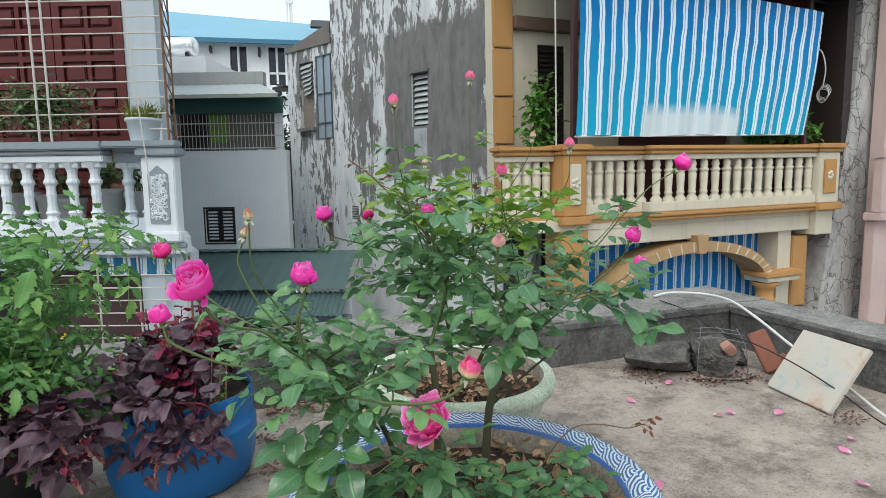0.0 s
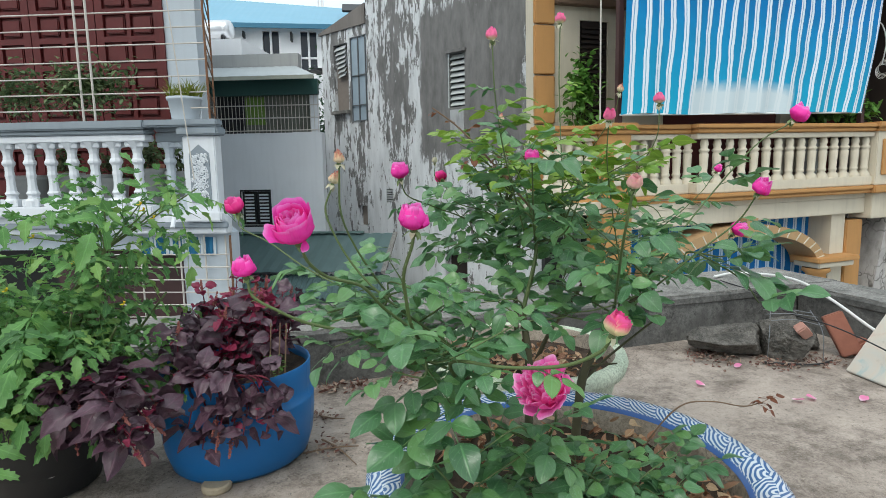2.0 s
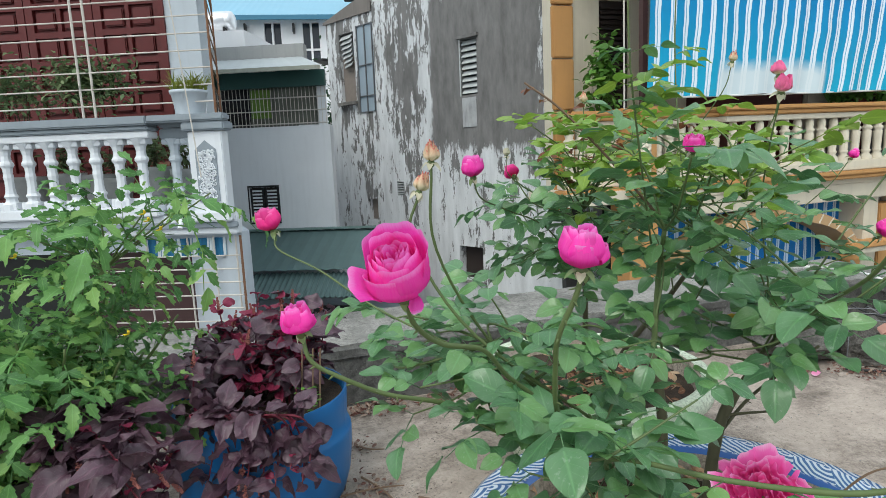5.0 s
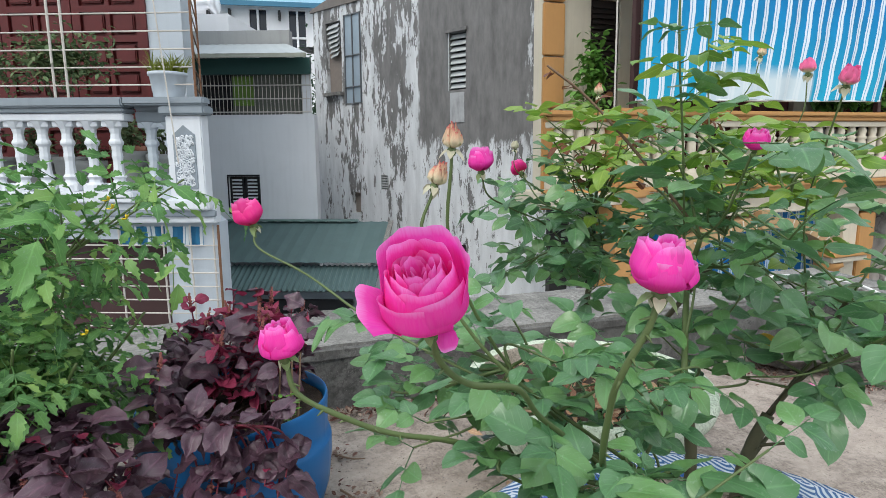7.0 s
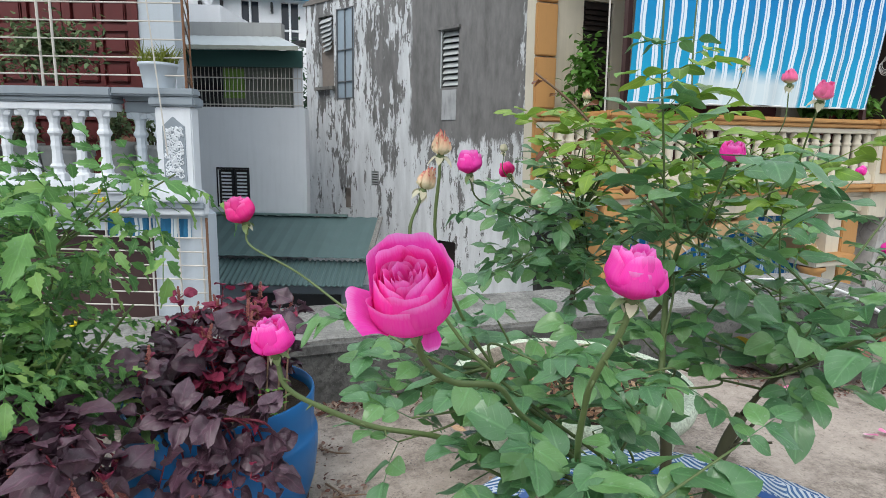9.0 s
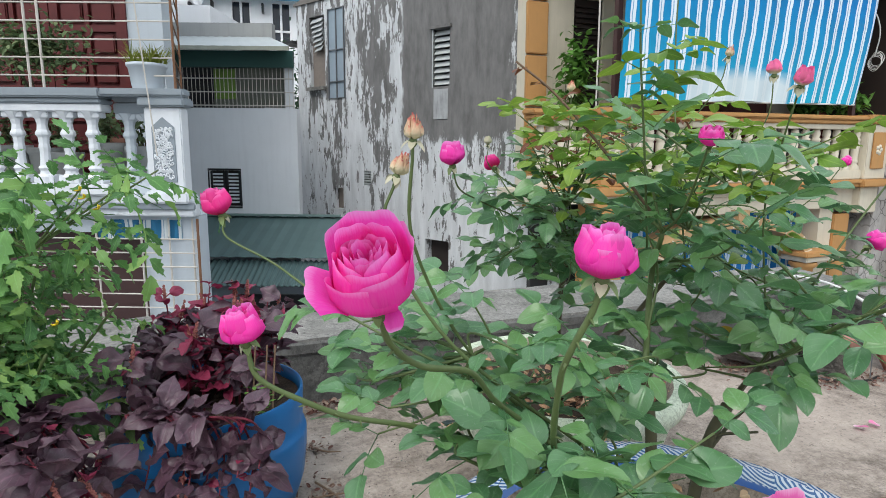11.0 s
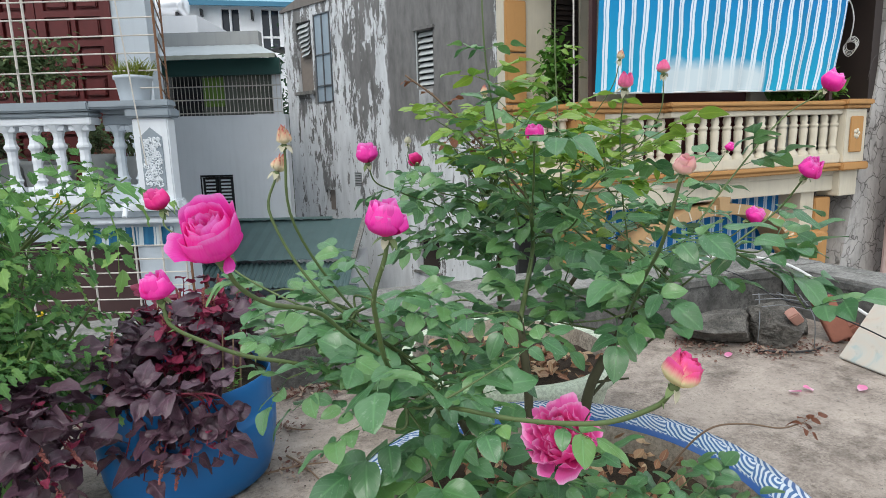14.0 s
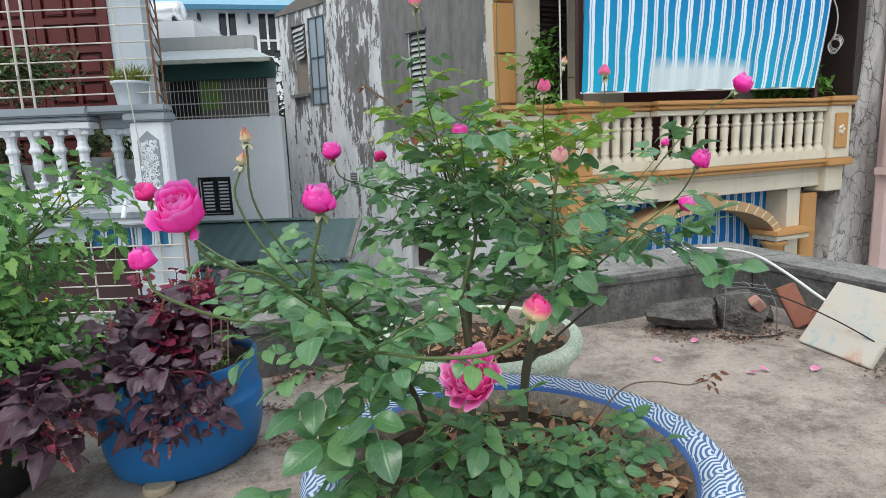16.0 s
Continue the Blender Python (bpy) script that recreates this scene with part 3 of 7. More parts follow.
def tin(acc, x0, x1, y0, y1, z0, z1, pitch, depth, thick=0.004):
    """Corrugated sheet from a low front edge (y0, z0) to a high back edge (y1, z1), ribs running up the slope."""
    n = max(4, int((x1 - x0) / pitch * 4))
    vs, fs = [], []
    for i in range(n + 1):
        x = x0 + (x1 - x0) * i / n
        h = depth * math.sin(2 * math.pi * (x - x0) / pitch)
        vs += [(x, y0, z0 + h), (x, y1, z1 + h), (x, y0, z0 + h - thick), (x, y1, z1 + h - thick)]
    for i in range(n):
        a = 4 * i
        fs += [(a, a + 4, a + 5, a + 1), (a + 2, a + 3, a + 7, a + 6), (a, a + 2, a + 6, a + 4)]
    acc.add(vs, fs)


# ---- ground and terrace ----
g = Acc()
g.box(-900, 900, -900, 900, GROUND - 0.4, GROUND)
tagged(g.ob("ground", CAP), "grey cement lane and ground between the houses", "ground", kind="structure")

TURN = 20.9                       # the terrace lies askew to the first view
COR = Vector((1.775, 3.64, 0))    # inner corner of the parapet
AX = Vector((math.cos(radians(TURN)), math.sin(radians(TURN)), 0))
AY = Vector((-AX.y, AX.x, 0))
TER = Matrix.Translation(COR) @ pose(0, 0, 0, 0, 0, TURN)

fl = Acc()
nx, ny = 60, 60
vs, fs = [], []
for j in range(ny + 1):
    for i in range(nx + 1):
        x, y = -6.2 + 6.35 * i / nx, -7.0 + 7.15 * j / ny
        vs.append((x, y, 0.004 * noise.noise((x * 2.1, y * 2.1, 0)) + 0.002 * noise.noise((x * 7, y * 7, 3))))
for j in range(ny):
    for i in range(nx):
        a = j * (nx + 1) + i
        fs.append((a, a + 1, a + nx + 2, a + nx + 1))
fl.add(vs, fs)
tagged(fl.ob("floor", FLOOR, m=TER, smooth=True), "worn grey cement roof terrace floor with stains", "floor", kind="structure")
sl = Acc()
sl.box(-6.2, 0.27, -7.0, 0.48, GROUND, -0.03)
tagged(sl.ob("terrace_building", GREYPAINT, m=TER), "plain house body under the roof terrace", "building", kind="structure")


def parapet(name, p, q, thick, label):
    """A low cement wall with a rough, slightly overhanging cap, from p to q in the terrace's frame, thickness to the left of its run."""
    d = Vector(q) - Vector(p)
    n = 40
    vs, fs, prof = [], [], [(0.0, 0.0), (0.004, 0.10), (-0.002, 0.205), (-0.014, 0.210), (-0.016, 0.243), (-0.006, 0.252), (thick * 0.5, 0.258), (thick + 0.004, 0.25), (thick + 0.006, 0.2), (thick, -0.03)]
    u = d.normalized()
    w = Vector((-u.y, u.x, 0))
    for i in range(n + 1):
        c = Vector(p) + d * i / n
        for k, (o, h) in enumerate(prof):
            j = 0.004 * noise.noise((i * 0.6, k * 1.7, len(name)))
            q3 = c + w * (o + j) + Vector((0, 0, h + (j * 1.3 if h > 0.2 else 0)))
            vs.append(q3)
    m = len(prof)
    for i in range(n):
        for k in range(m - 1):
            fs.append((i * m + k, (i + 1) * m + k, (i + 1) * m + k + 1, i * m + k + 1))
    fs += [tuple(range(m)), tuple(n * m + k for k in range(m - 1, -1, -1))]
    a = Acc()
    a.add(vs, fs)
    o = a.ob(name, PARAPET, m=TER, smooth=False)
    return tagged(o, label, "parapet", kind="structure")


parapet("wall_back", (-6.2, 0.0, 0), (0.30, 0.0, 0), 0.50, "low mildewed cement parapet at the terrace's edge")
parapet("wall_side", (0.0, -0.012, 0), (0.0, -7.0, 0), 0.28, "low dark cement parapet with a bleached top")
for nm, x0, x1, y0, y1 in (("wall_back_cap", -6.2, 0.305, -0.005, 0.50), ("wall_side_cap", -0.004, 0.283, -7.0, -0.02)):
    a = Acc()
    n, k = (90, 4) if x1 - x0 > 1 else (4, 90)
    vs = [(x0 + (x1 - x0) * i / n, y0 + (y1 - y0) * j / k, 0.262 + 0.006 * noise.noise((i * 0.9, j * 0.9, 2))) for j in range(k + 1) for i in range(n + 1)]
    b2 = [(x, y, 0.235) for x, y, z in vs]
    fs = [(j * (n + 1) + i, j * (n + 1) + i + 1, (j + 1) * (n + 1) + i + 1, (j + 1) * (n + 1) + i) for j in range(k) for i in range(n)]
    rim = [i for i in range(n + 1)] + [(j + 1) * (n + 1) + n for j in range(k)] + [k * (n + 1) + n - 1 - i for i in range(n)] + [(k - 1 - j) * (n + 1) for j in range(k)]
    N = len(vs)
    for p, q in zip(rim, rim[1:]):
        fs.append((q, p, p + N, q + N))
    a.add(vs + b2, fs)
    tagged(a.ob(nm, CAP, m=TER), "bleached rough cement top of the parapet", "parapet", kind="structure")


# ---- balusters ----
def baluster_profile(h, r):
    return [(r, 0), (r, 0.09 * h), (r * 0.66, 0.13 * h), (r * 0.60, 0.17 * h), (r * 0.78, 0.21 * h), (r * 0.58, 0.25 * h), (r * 0.50, 0.33 * h), (r * 0.48, 0.44 * h), (r * 0.56, 0.50 * h), (r * 0.49, 0.56 * h), (r * 0.54, 0.64 * h), (r * 0.74, 0.68 * h), (r * 0.74, 0.71 * h), (r * 0.56, 0.75 * h), (r * 0.50, 0.82 * h), (r * 0.62, 0.89 * h), (r * 0.90, 0.95 * h), (r * 1.12, h)]


def fluted_profile(h, r):
    return [(r * 1.0, 0), (r * 1.0, 0.06 * h), (r * 0.55, 0.15 * h), (r * 0.72, 0.19 * h), (r * 0.72, 0.22 * h), (r * 0.6, 0.25 * h), (r * 0.68, 0.45 * h), (r * 0.74, 0.66 * h), (r * 0.6, 0.69 * h), (r * 0.84, 0.73 * h), (r * 0.84, 0.76 * h), (r * 0.55, 0.8 * h), (r * 0.7, 0.88 * h), (r * 0.62, 0.94 * h), (r * 0.5, h)]


# ---- white balcony house ----
A = House("balcony_house", -2.455, 5.5, 0, "pale blue-grey house with a white balustraded balcony")
A.wall("wall", -4.6, -0.73, 0.4, 5.0, 1.1, 1.32, [(-4.2, -1.14, 0.4, 3.4)], PALEWALL)
A.skew("side_wall", -0.90, -0.73, 1.322, 4.5, -2.0, GROUND, 5.0, PALEWALL)
A.wall("wall", -4.6, -0.05, GROUND, 0.38, 0.12, 0.3, [(-4.0, -0.55, GROUND, 0.22)], PALEWALL)
A.skew("side_wall", -0.22, -0.06, 0.302, 4.4, -2.3, GROUND, 0.38, PALEWALL)
A.box("inner_wall", -4.6, -0.95, 1.9, 2.0, GROUND, 0.38, ROOMSHADE)
A.box("balcony_slab", -4.6, -0.03, 0.0, 0.12, 0.382, 0.56, WHITEPAINT, bev=0.012)
A.skew("balcony_floor", -4.6, -0.06, 0.121, 1.098, -0.55, 0.382, 0.555, WHITEPAINT)
A.box("balcony_slab_band", -4.6, -0.01, -0.03, -0.003, 0.44, 0.50, BLUEGREY, bev=0.01)
# rail in two runs, the nearer bay stepping forward
rail = A.box("handrail", -4.6, -0.72, -0.10, 0.16, 1.37, 1.45, BLUEGREY, bev=0.015)
A.box("moulding", -4.6, -0.73, -0.07, 0.13, 1.325, 1.367, BLUEGREY, rail, 0.012)
A.box("moulding", -4.6, -0.74, -0.05, 0.11, 1.26, 1.322, WHITEPAINT, rail, 0.008)
rail2 = A.box("handrail", -0.715, -0.40, 0.06, 0.26, 1.35, 1.44, BLUEGREY, bev=0.015)
A.box("moulding", -0.715, -0.40, 0.08, 0.24, 1.25, 1.346, BLUEGREY, rail2, 0.01)
A.box("balustrade_base", -4.6, -0.72, -0.06, 0.12, 0.562, 0.66, WHITEPAINT, bev=0.012)
# greyer paint here carries the shade of the set-back bay
A.box("balustrade_base", -0.715, -0.40, 0.06, 0.24, 0.562, 0.66, PALEWALL, bev=0.012)
prof = baluster_profile(0.60, 0.080)
sq = Acc()
lathe(sq, prof, 8, Matrix.Rotation(radians(22.5), 4, "Z"))
sq.box(-0.085, 0.085, -0.055, 0.055, 0.0, 0.07, 0.006)
sq.box(-0.09, 0.09, -0.055, 0.055, 0.55, 0.6, 0.006)
bal_me = sq.mesh("baluster")
bal_me.materials.append(WHITEPAINT)
# shaded copy of the white baluster: the bay's shadow is in its colour
bal_me_shaded = sq.mesh("baluster_shaded")
bal_me_shaded.materials.append(PALEWALL)
for i in range(17):
    o = new("baluster", bal_me)
    o.parent = A.e
    o.location = (-0.87 - 0.216 * i, 0.03, 0.661 + UP)
for x in (-0.62, -0.44):
    o = new("baluster", bal_me_shaded)
    o.parent = A.e
    o.location = (x, 0.15, 0.655 + UP)
# corner post with its carved panel
post = A.box("corner_post", -0.39, -0.08, -0.04, 0.10, 0.562, 1.30, WHITEPAINT, bev=0.01)
A.box("post_cap", -0.74, -0.03, -0.085, 0.055, 1.385, 1.45, BLUEGREY, post, 0.015)
A.box("post_cap", -0.43, -0.035, -0.075, 0.12, 1.303, 1.382, BLUEGREY, post, 0.015)
A.box("post_base", -0.42, -0.05, -0.07, 0.12, 0.50, 0.60, WHITEPAINT, post, 0.015)
pan = Acc()
pan.add([(-0.33, -0.05, 0.68 + UP), (-0.14, -0.05, 0.68 + UP), (-0.14, -0.05, 1.14 + UP), (-0.235, -0.05, 1.22 + UP), (-0.33, -0.05, 1.14 + UP),
         (-0.33, -0.03, 0.68 + UP), (-0.14, -0.03, 0.68 + UP), (-0.14, -0.03, 1.14 + UP), (-0.235, -0.03, 1.22 + UP), (-0.33, -0.03, 1.14 + UP)],
        [(0, 1, 2, 3, 4), (0, 5, 6, 1), (1, 6, 7, 2), (2, 7, 8, 3), (3, 8, 9, 4), (4, 9, 5, 0)])
A.acc("post_panel", pan, BLUEGREY, post, "blue-grey arched panel")
orn = Acc()
rnd = random.Random(5)
for i in range(150):
    x, z = rnd.uniform(-0.30, -0.17), rnd.uniform(0.72, 1.13)
    pts = [Vector((x + 0.02 * math.cos(a + i) * (1 - a / 7), -0.052, z + UP + 0.02 * math.sin(a + i) * (1 - a / 7))) for a in (0, 0.9, 1.8, 2.7, 3.6, 4.5)]
    tube(orn, pts, 0.0065, 0.004, 5)
A.acc("carved_scrollwork", orn, WHITEPAINT, post, "white carved floral scrollwork", True)
# red-brown panelled doors
for dx in (-4.2, -3.435, -2.67, -1.905):
    fields = [(cx, cx + 0.27, cz, cz + 0.235) for cx in (dx + 0.09, dx + 0.405) for cz in [0.70 + 0.297 * i for i in range(9)]]
    leaf = A.wall("door", dx + 0.006, dx + 0.759, 0.565, 3.38, 1.15, 1.19, fields, REDWOOD)
    A.box("door_back", dx + 0.006, dx + 0.759, 1.192, 1.215, 0.565, 3.38, REDWOOD, leaf)
    for x0, x1, z0, z1 in fields:
        A.box("door_panel", x0 + 0.028, x1 - 0.028, 1.155, 1.19, z0 + 0.028, z1 - 0.028, REDWOOD, leaf, 0.012)
A.box("door_frame", -1.14, -1.085, 1.075, 1.098, 0.56, 3.4, REDWOOD)
# burglar bars over the balcony
for x in (-1.365, -1.25, -2.9, -0.14):
    A.bar("cage_post", (x, 0.03, 1.45), (x, 0.03, 5.0), 0.011, BARS if x < -1 else RUST)
z = 1.56
while z < 4.8:
    A.bar("cage_bar", (-4.5, 0.03, z), (-0.145, 0.03, z), 0.0065, BARS)
    A.bar("cage_side_bar", (-0.14, 0.03, z), (-0.57, 1.09, z), 0.0065, RUST)
    z += 0.145
A.bar("cage_side_post", (-0.56, 1.06, 1.45), (-0.56, 1.06, 5.0), 0.01, RUST)
A.bar("wire", (-0.565, -0.12, 4.6), (-0.26, -0.12, 0.9), 0.006, BARS)
A.bar("drain_spout", (-0.50, -0.06, 0.60), (-0.46, -0.20, 0.46), 0.02, WHITEPAINT, sides=10)
# the storey below: barred gate, curtain, rusty edge
for z in [-0.95 + 0.125 * i for i in range(10)]:
    A.bar("gate_bar", (-1.6, 0.06, z), (-0.06, 0.06, z), 0.007, BARS)
for x in (-1.55, -0.95, -0.55, -0.30, -0.09):
    A.bar("gate_post", (x, 0.07, -1.1), (x, 0.07, 0.36), 0.009, BARS)
A.bar("gate_edge", (-0.035, 0.05, -2.4), (-0.035, 0.05, 0.36), 0.012, RUST)
cur = Acc()
vs = [(-0.95 + 0.75 * i / 40, 0.1 + 0.012 * math.sin(i * 1.3), zz) for zz in (0.17 + UP, 0.34 + UP) for i in range(41)]
cur.add(vs, [(i, i + 1, i + 42, i + 41) for i in range(40)], None, [(0.75 * i / 40, k * 0.2) for k in (0, 1) for i in range(41)])
A.acc("curtain", cur, CHECK, label="faded blue and white checked valance")
# dark brown sheet behind the bars stands in for the opening's shade
A.box("door", -2.0, -0.57, 0.31, 0.36, GROUND, 0.21, BROWNSTEEL)

# ---- grey house behind ----
G = House("grey_house", -2.4, 9.6, 0, "plain grey house with a barred upper gallery")
G.wall("wall", -4.5, -0.25, GROUND, 1.58, 0.0, 0.2, [(-1.65, -1.17, 0.07, 0.63)], GREYPAINT)
G.skew("side_wall", -0.45, -0.27, 0.2, 3.0, -1.2, GROUND, 1.58, GREYPAINT)
G.box("wall", -4.5, -2.2, 0.0, 0.2, 1.58, 2.6, GREYPAINT)
G.skew("gallery_floor", -2.2, -0.30, 0.2, 2.6, -1.1, 1.50, 1.578, GREYPAINT)
G.box("gallery_back_wall", -4.5, -1.45, 2.6, 2.7, 1.58, 2.9, ROOMSHADE)
G.skew("gallery_side_wall", -0.42, -0.28, 0.02, 2.6, -1.15, 1.58, 2.38, GREYPAINT)
# added dark sheet close behind the bars, painted as the gallery's deep shade
G.box("gallery_shade_panel", -2.2, -1.56, 0.50, 0.54, 1.58, 2.4, DARKSTEEL)
G.box("gallery_screen", -1.55, -0.46, 0.10, 0.13, 1.6, 2.2, plain("dim_translucent_screen", (0.16, 0.17, 0.14), 0.8, vary=0.4, scale=4), label="dusty screen behind the bars")
G.box("green_cloth", -1.52, -1.20, 0.06, 0.075, 1.72, 2.16, plain("green_cloth", (0.16, 0.28, 0.05), 0.8, vary=0.3, scale=8), label="yellow-green cloth hung behind the bars")
G.box("fascia", -2.3, -0.26, -0.10, -0.02, 2.17, 2.41, DARKGREEN)
for i in range(30):
    x = -2.1 + 1.8 * i / 29
    G.bar("gallery_bar", (x, 0.02, 1.56), (x, 0.02, 2.2), 0.0055, BARS)
for z in (1.62, 1.82, 2.02):
    G.bar("gallery_rail", (-2.12, 0.015, z), (-0.28, 0.015, z), 0.009, BARS)
a = Acc()
tin(a, -2.35, -0.20, -0.45, 0.6, 2.42 + UP, 2.735 + UP, 0.20, 0.003)
a.v = [(-2.35 + (x + 2.35) * 0.72 if y > 0.5 else x, y, z) for x, y, z in a.v]
G.acc("awning_roof", a, PALETIN, label="pale tin lean-to roof")
G.box("roof_edge", -2.35, -0.22, -0.47, -0.43, 2.36, 2.415, plaster("mossy_edge", (0.42, 0.43, 0.36), (0.12, 0.13, 0.1), 0.6))
G.box("roof_parapet", -4.0, -0.77, 0.62, 0.8, 2.56, 2.95, plaster("grey_roof_parapet", (0.42, 0.42, 0.41), (0.2, 0.2, 0.2), 0.5))
G.box("roof_block", -3.4, -1.9, 1.0, 2.4, 2.8, 3.30, FARWHITE)
win = G.box("window", -1.65, -1.17, 0.12, 0.16, 0.07, 0.63, DARKWOOD, label="small dark louvred shutter window")
for x0, x1 in ((-1.645, -1.42), (-1.40, -1.175)):
    sh = G.box("shutter", x0, x0 + 0.03, 0.03, 0.06, 0.08, 0.62, DARKSTEEL, win)
    G.box("shutter", x1 - 0.03, x1, 0.03, 0.06, 0.08, 0.62, DARKSTEEL, win)
    for i in range(9):
        G.box("slat", x0 + 0.035, x1 - 0.035, 0.03, 0.07, 0.12 + i * 0.055, 0.145 + i * 0.055, GREYPAINT, win)
G.box("window_frame", -1.67, -1.15, -0.012, 0.11, 0.632, 0.66, DARKSTEEL, win)
G.box("window_frame", -1.67, -1.15, -0.012, 0.11, 0.04, 0.068, DARKSTEEL, win)
for x in (-1.67, -1.168):
    G.box("window_frame", x, x + 0.018, -0.012, 0.11, 0.07, 0.63, DARKSTEEL, win)
# water tank on that roof
tk = empty("water_tank", pose(-5.24, 11.6, 3.28) @ Matrix.Scale(0.66, 4), "horizontal stainless steel roof water tank", "water tank")
a = Acc()
lathe(a, [(0.0, -0.55), (0.2, -0.55), (0.27, -0.5), (0.285, -0.4), (0.275, -0.38), (0.285, -0.36), (0.285, 0.36), (0.275, 0.38), (0.285, 0.4), (0.27, 0.5), (0.2, 0.55), (0.0, 0.55)], 28, Matrix.Translation((0, 0, 0.62)) @ Matrix.Rotation(radians(90), 4, "Y"))
part("tank_body", a, STEELBRIGHT, tk, smooth=True)
for x in (-0.35, 0.35):
    a = Acc()
    a.box(x - 0.03, x + 0.03, -0.28, 0.28, -0.15, 0.42, 0.01)
    part("tank_stand", a, DARKSTEEL, tk)

# lower shed between the houses, green tin roof in two falls
S = House("tin_roofed_shed", -2.4, 8.0, 0, "low grey shed with a green corrugated tin roof", "shed")
S.box("wall", -1.75, 0.95, 0.25, 0.45, GROUND, -0.90, BLUEGREY)
S.box("wall", 0.75, 0.95, 0.45, 1.5, GROUND, -0.56, GREYPAINT)
S.box("window", -0.75, 0.55, 0.20, 0.249, -1.20, -1.00, DARKSTEEL, label="dark strip window under the eave")
a = Acc()
tin(a, -1.85, 0.90, 0.32, 1.58, -0.50 + UP, -0.08 + UP, 0.20, 0.006)
S.acc("roof", a, GREENTIN, label="grey-green tin roof, upper fall")
a = Acc()
tin(a, -1.85, 0.90, -0.10, 0.42, -0.80 + UP, -0.56 + UP, 0.075, 0.014)
S.acc("roof", a, GREENTIN, label="grey-green corrugated lower fall of roof")
S.box("ridge_flashing", -1.85, 0.4, 1.50, 1.59, -0.07, -0.04, plain("green_flashing", (0.16, 0.24, 0.23), 0.5))
a = Acc()
a.add([(0.88, 0.30, -0.49 + UP), (0.95, 0.30, -0.49 + UP), (0.95, 1.58, -0.06 + UP), (0.88, 1.58, -0.06 + UP), (0.88, 0.30, -0.53 + UP), (0.95, 0.30, -0.53 + UP), (0.95, 1.58, -0.10 + UP), (0.88, 1.58, -0.10 + UP)],
      [(0, 1, 2, 3), (0, 4, 5, 1), (1, 5, 6, 2), (3, 7, 4, 0)])
S.acc("verge", a, CAP, label="cement verge of the roof")

# ---- far white house with blue roof ----
W = House("far_white_house", -0.175, 23.66, 12, "far white house with a blue metal roof")
W.wall("wall", -14, -3.2, GROUND, 6.2, 0, 0.3, [(-8.12, -7.45, 4.70, 6.1), (-6.75, -6.08, 4.70, 6.1)], FARWHITE)
W.box("wall", -3.5, -3.2, 0.3, 6, GROUND, 6.2, FARWHITE)
for x0, z0 in ((-8.12, 4.70), (-6.75, 4.70)):
    w = W.box("window", x0, x0 + 0.67, 0.16, 0.2, z0, z0 + 1.40, plain("far_dark_glass", (0.03, 0.035, 0.05), 0.15), label="dark glazed far window")
    for x in (x0 - 0.03, x0 + 0.30, x0 + 0.63):
        W.box("window_frame", x, x + 0.07, -0.03, 0.155, z0 - 0.02, z0 + 1.42, FARWHITE, w)
    W.box("window_frame", x0, x0 + 0.67, 0.08, 0.155, z0 + 0.42, z0 + 0.49, FARWHITE, w)
a = Acc()
tin(a, -14.2, -2.8, -0.5, 4.6, 6.21 + UP, 8.60 + UP, 0.25, 0.006)
a.v = [(x, y, z - 0.05 * (x + 14.2) if y > 4 else z) for x, y, z in a.v]
W.acc("roof", a, BLUETIN, label="sloping light blue tin roof")
W.box("eave", -14.2, -2.8, -0.54, -0.46, 6.09, 6.25, plain("blue_eave", (0.05, 0.19, 0.30), 0.5))
a = Acc()
a.box(-0.55, 0.55, -0.7, 0.7, 0.02, 0.10, 0.02, Matrix.Translation((-4.6, 1.2, 7.22 + UP)) @ Matrix.Rotation(math.atan2(2.37, 5.2), 4, "X"))
W.acc("roof_hatch", a, DARKSTEEL)
ac = W.box("air_conditioner", -6.56, -6.10, -0.32, -0.02, 4.20, 4.55, FARWHITE, bev=0.02, label="white air conditioner unit")
a = Acc()
lathe(a, [(0.14, 0), (0.15, 0.02), (0.0, 0.02)], 20, Matrix.Translation((-6.40, -0.325, 4.375 + UP)) @ Matrix.Rotation(radians(90), 4, "X"))
W.acc("fan_grille", a, DARKSTEEL, ac)
W.box("bracket", -8.75, -8.68, -0.3, -0.02, 5.8, 6.02, DARKSTEEL)
W.box("bracket", -7.05, -6.98, -0.3, -0.02, 5.7, 6.02, DARKSTEEL)
ant = empty("antenna_mast", pose(-8.75, 33, GROUND), "distant lattice telephone mast", "mast")
for x, y in ((-0.25, 0), (0.25, 0), (0, 0.4)):
    a = Acc()
    tube(a, [Vector((x, y, 0)), Vector((x * 0.4, y * 0.4, 16.5))], 0.05)
    part("mast_leg", a, FARWHITE, ant)
for z in (14.2, 15.0, 15.8):
    a = Acc()
    a.box(-0.22, 0.22, -0.06, 0.06, z, z + 0.5)
    part("aerial", a, FARWHITE, ant)

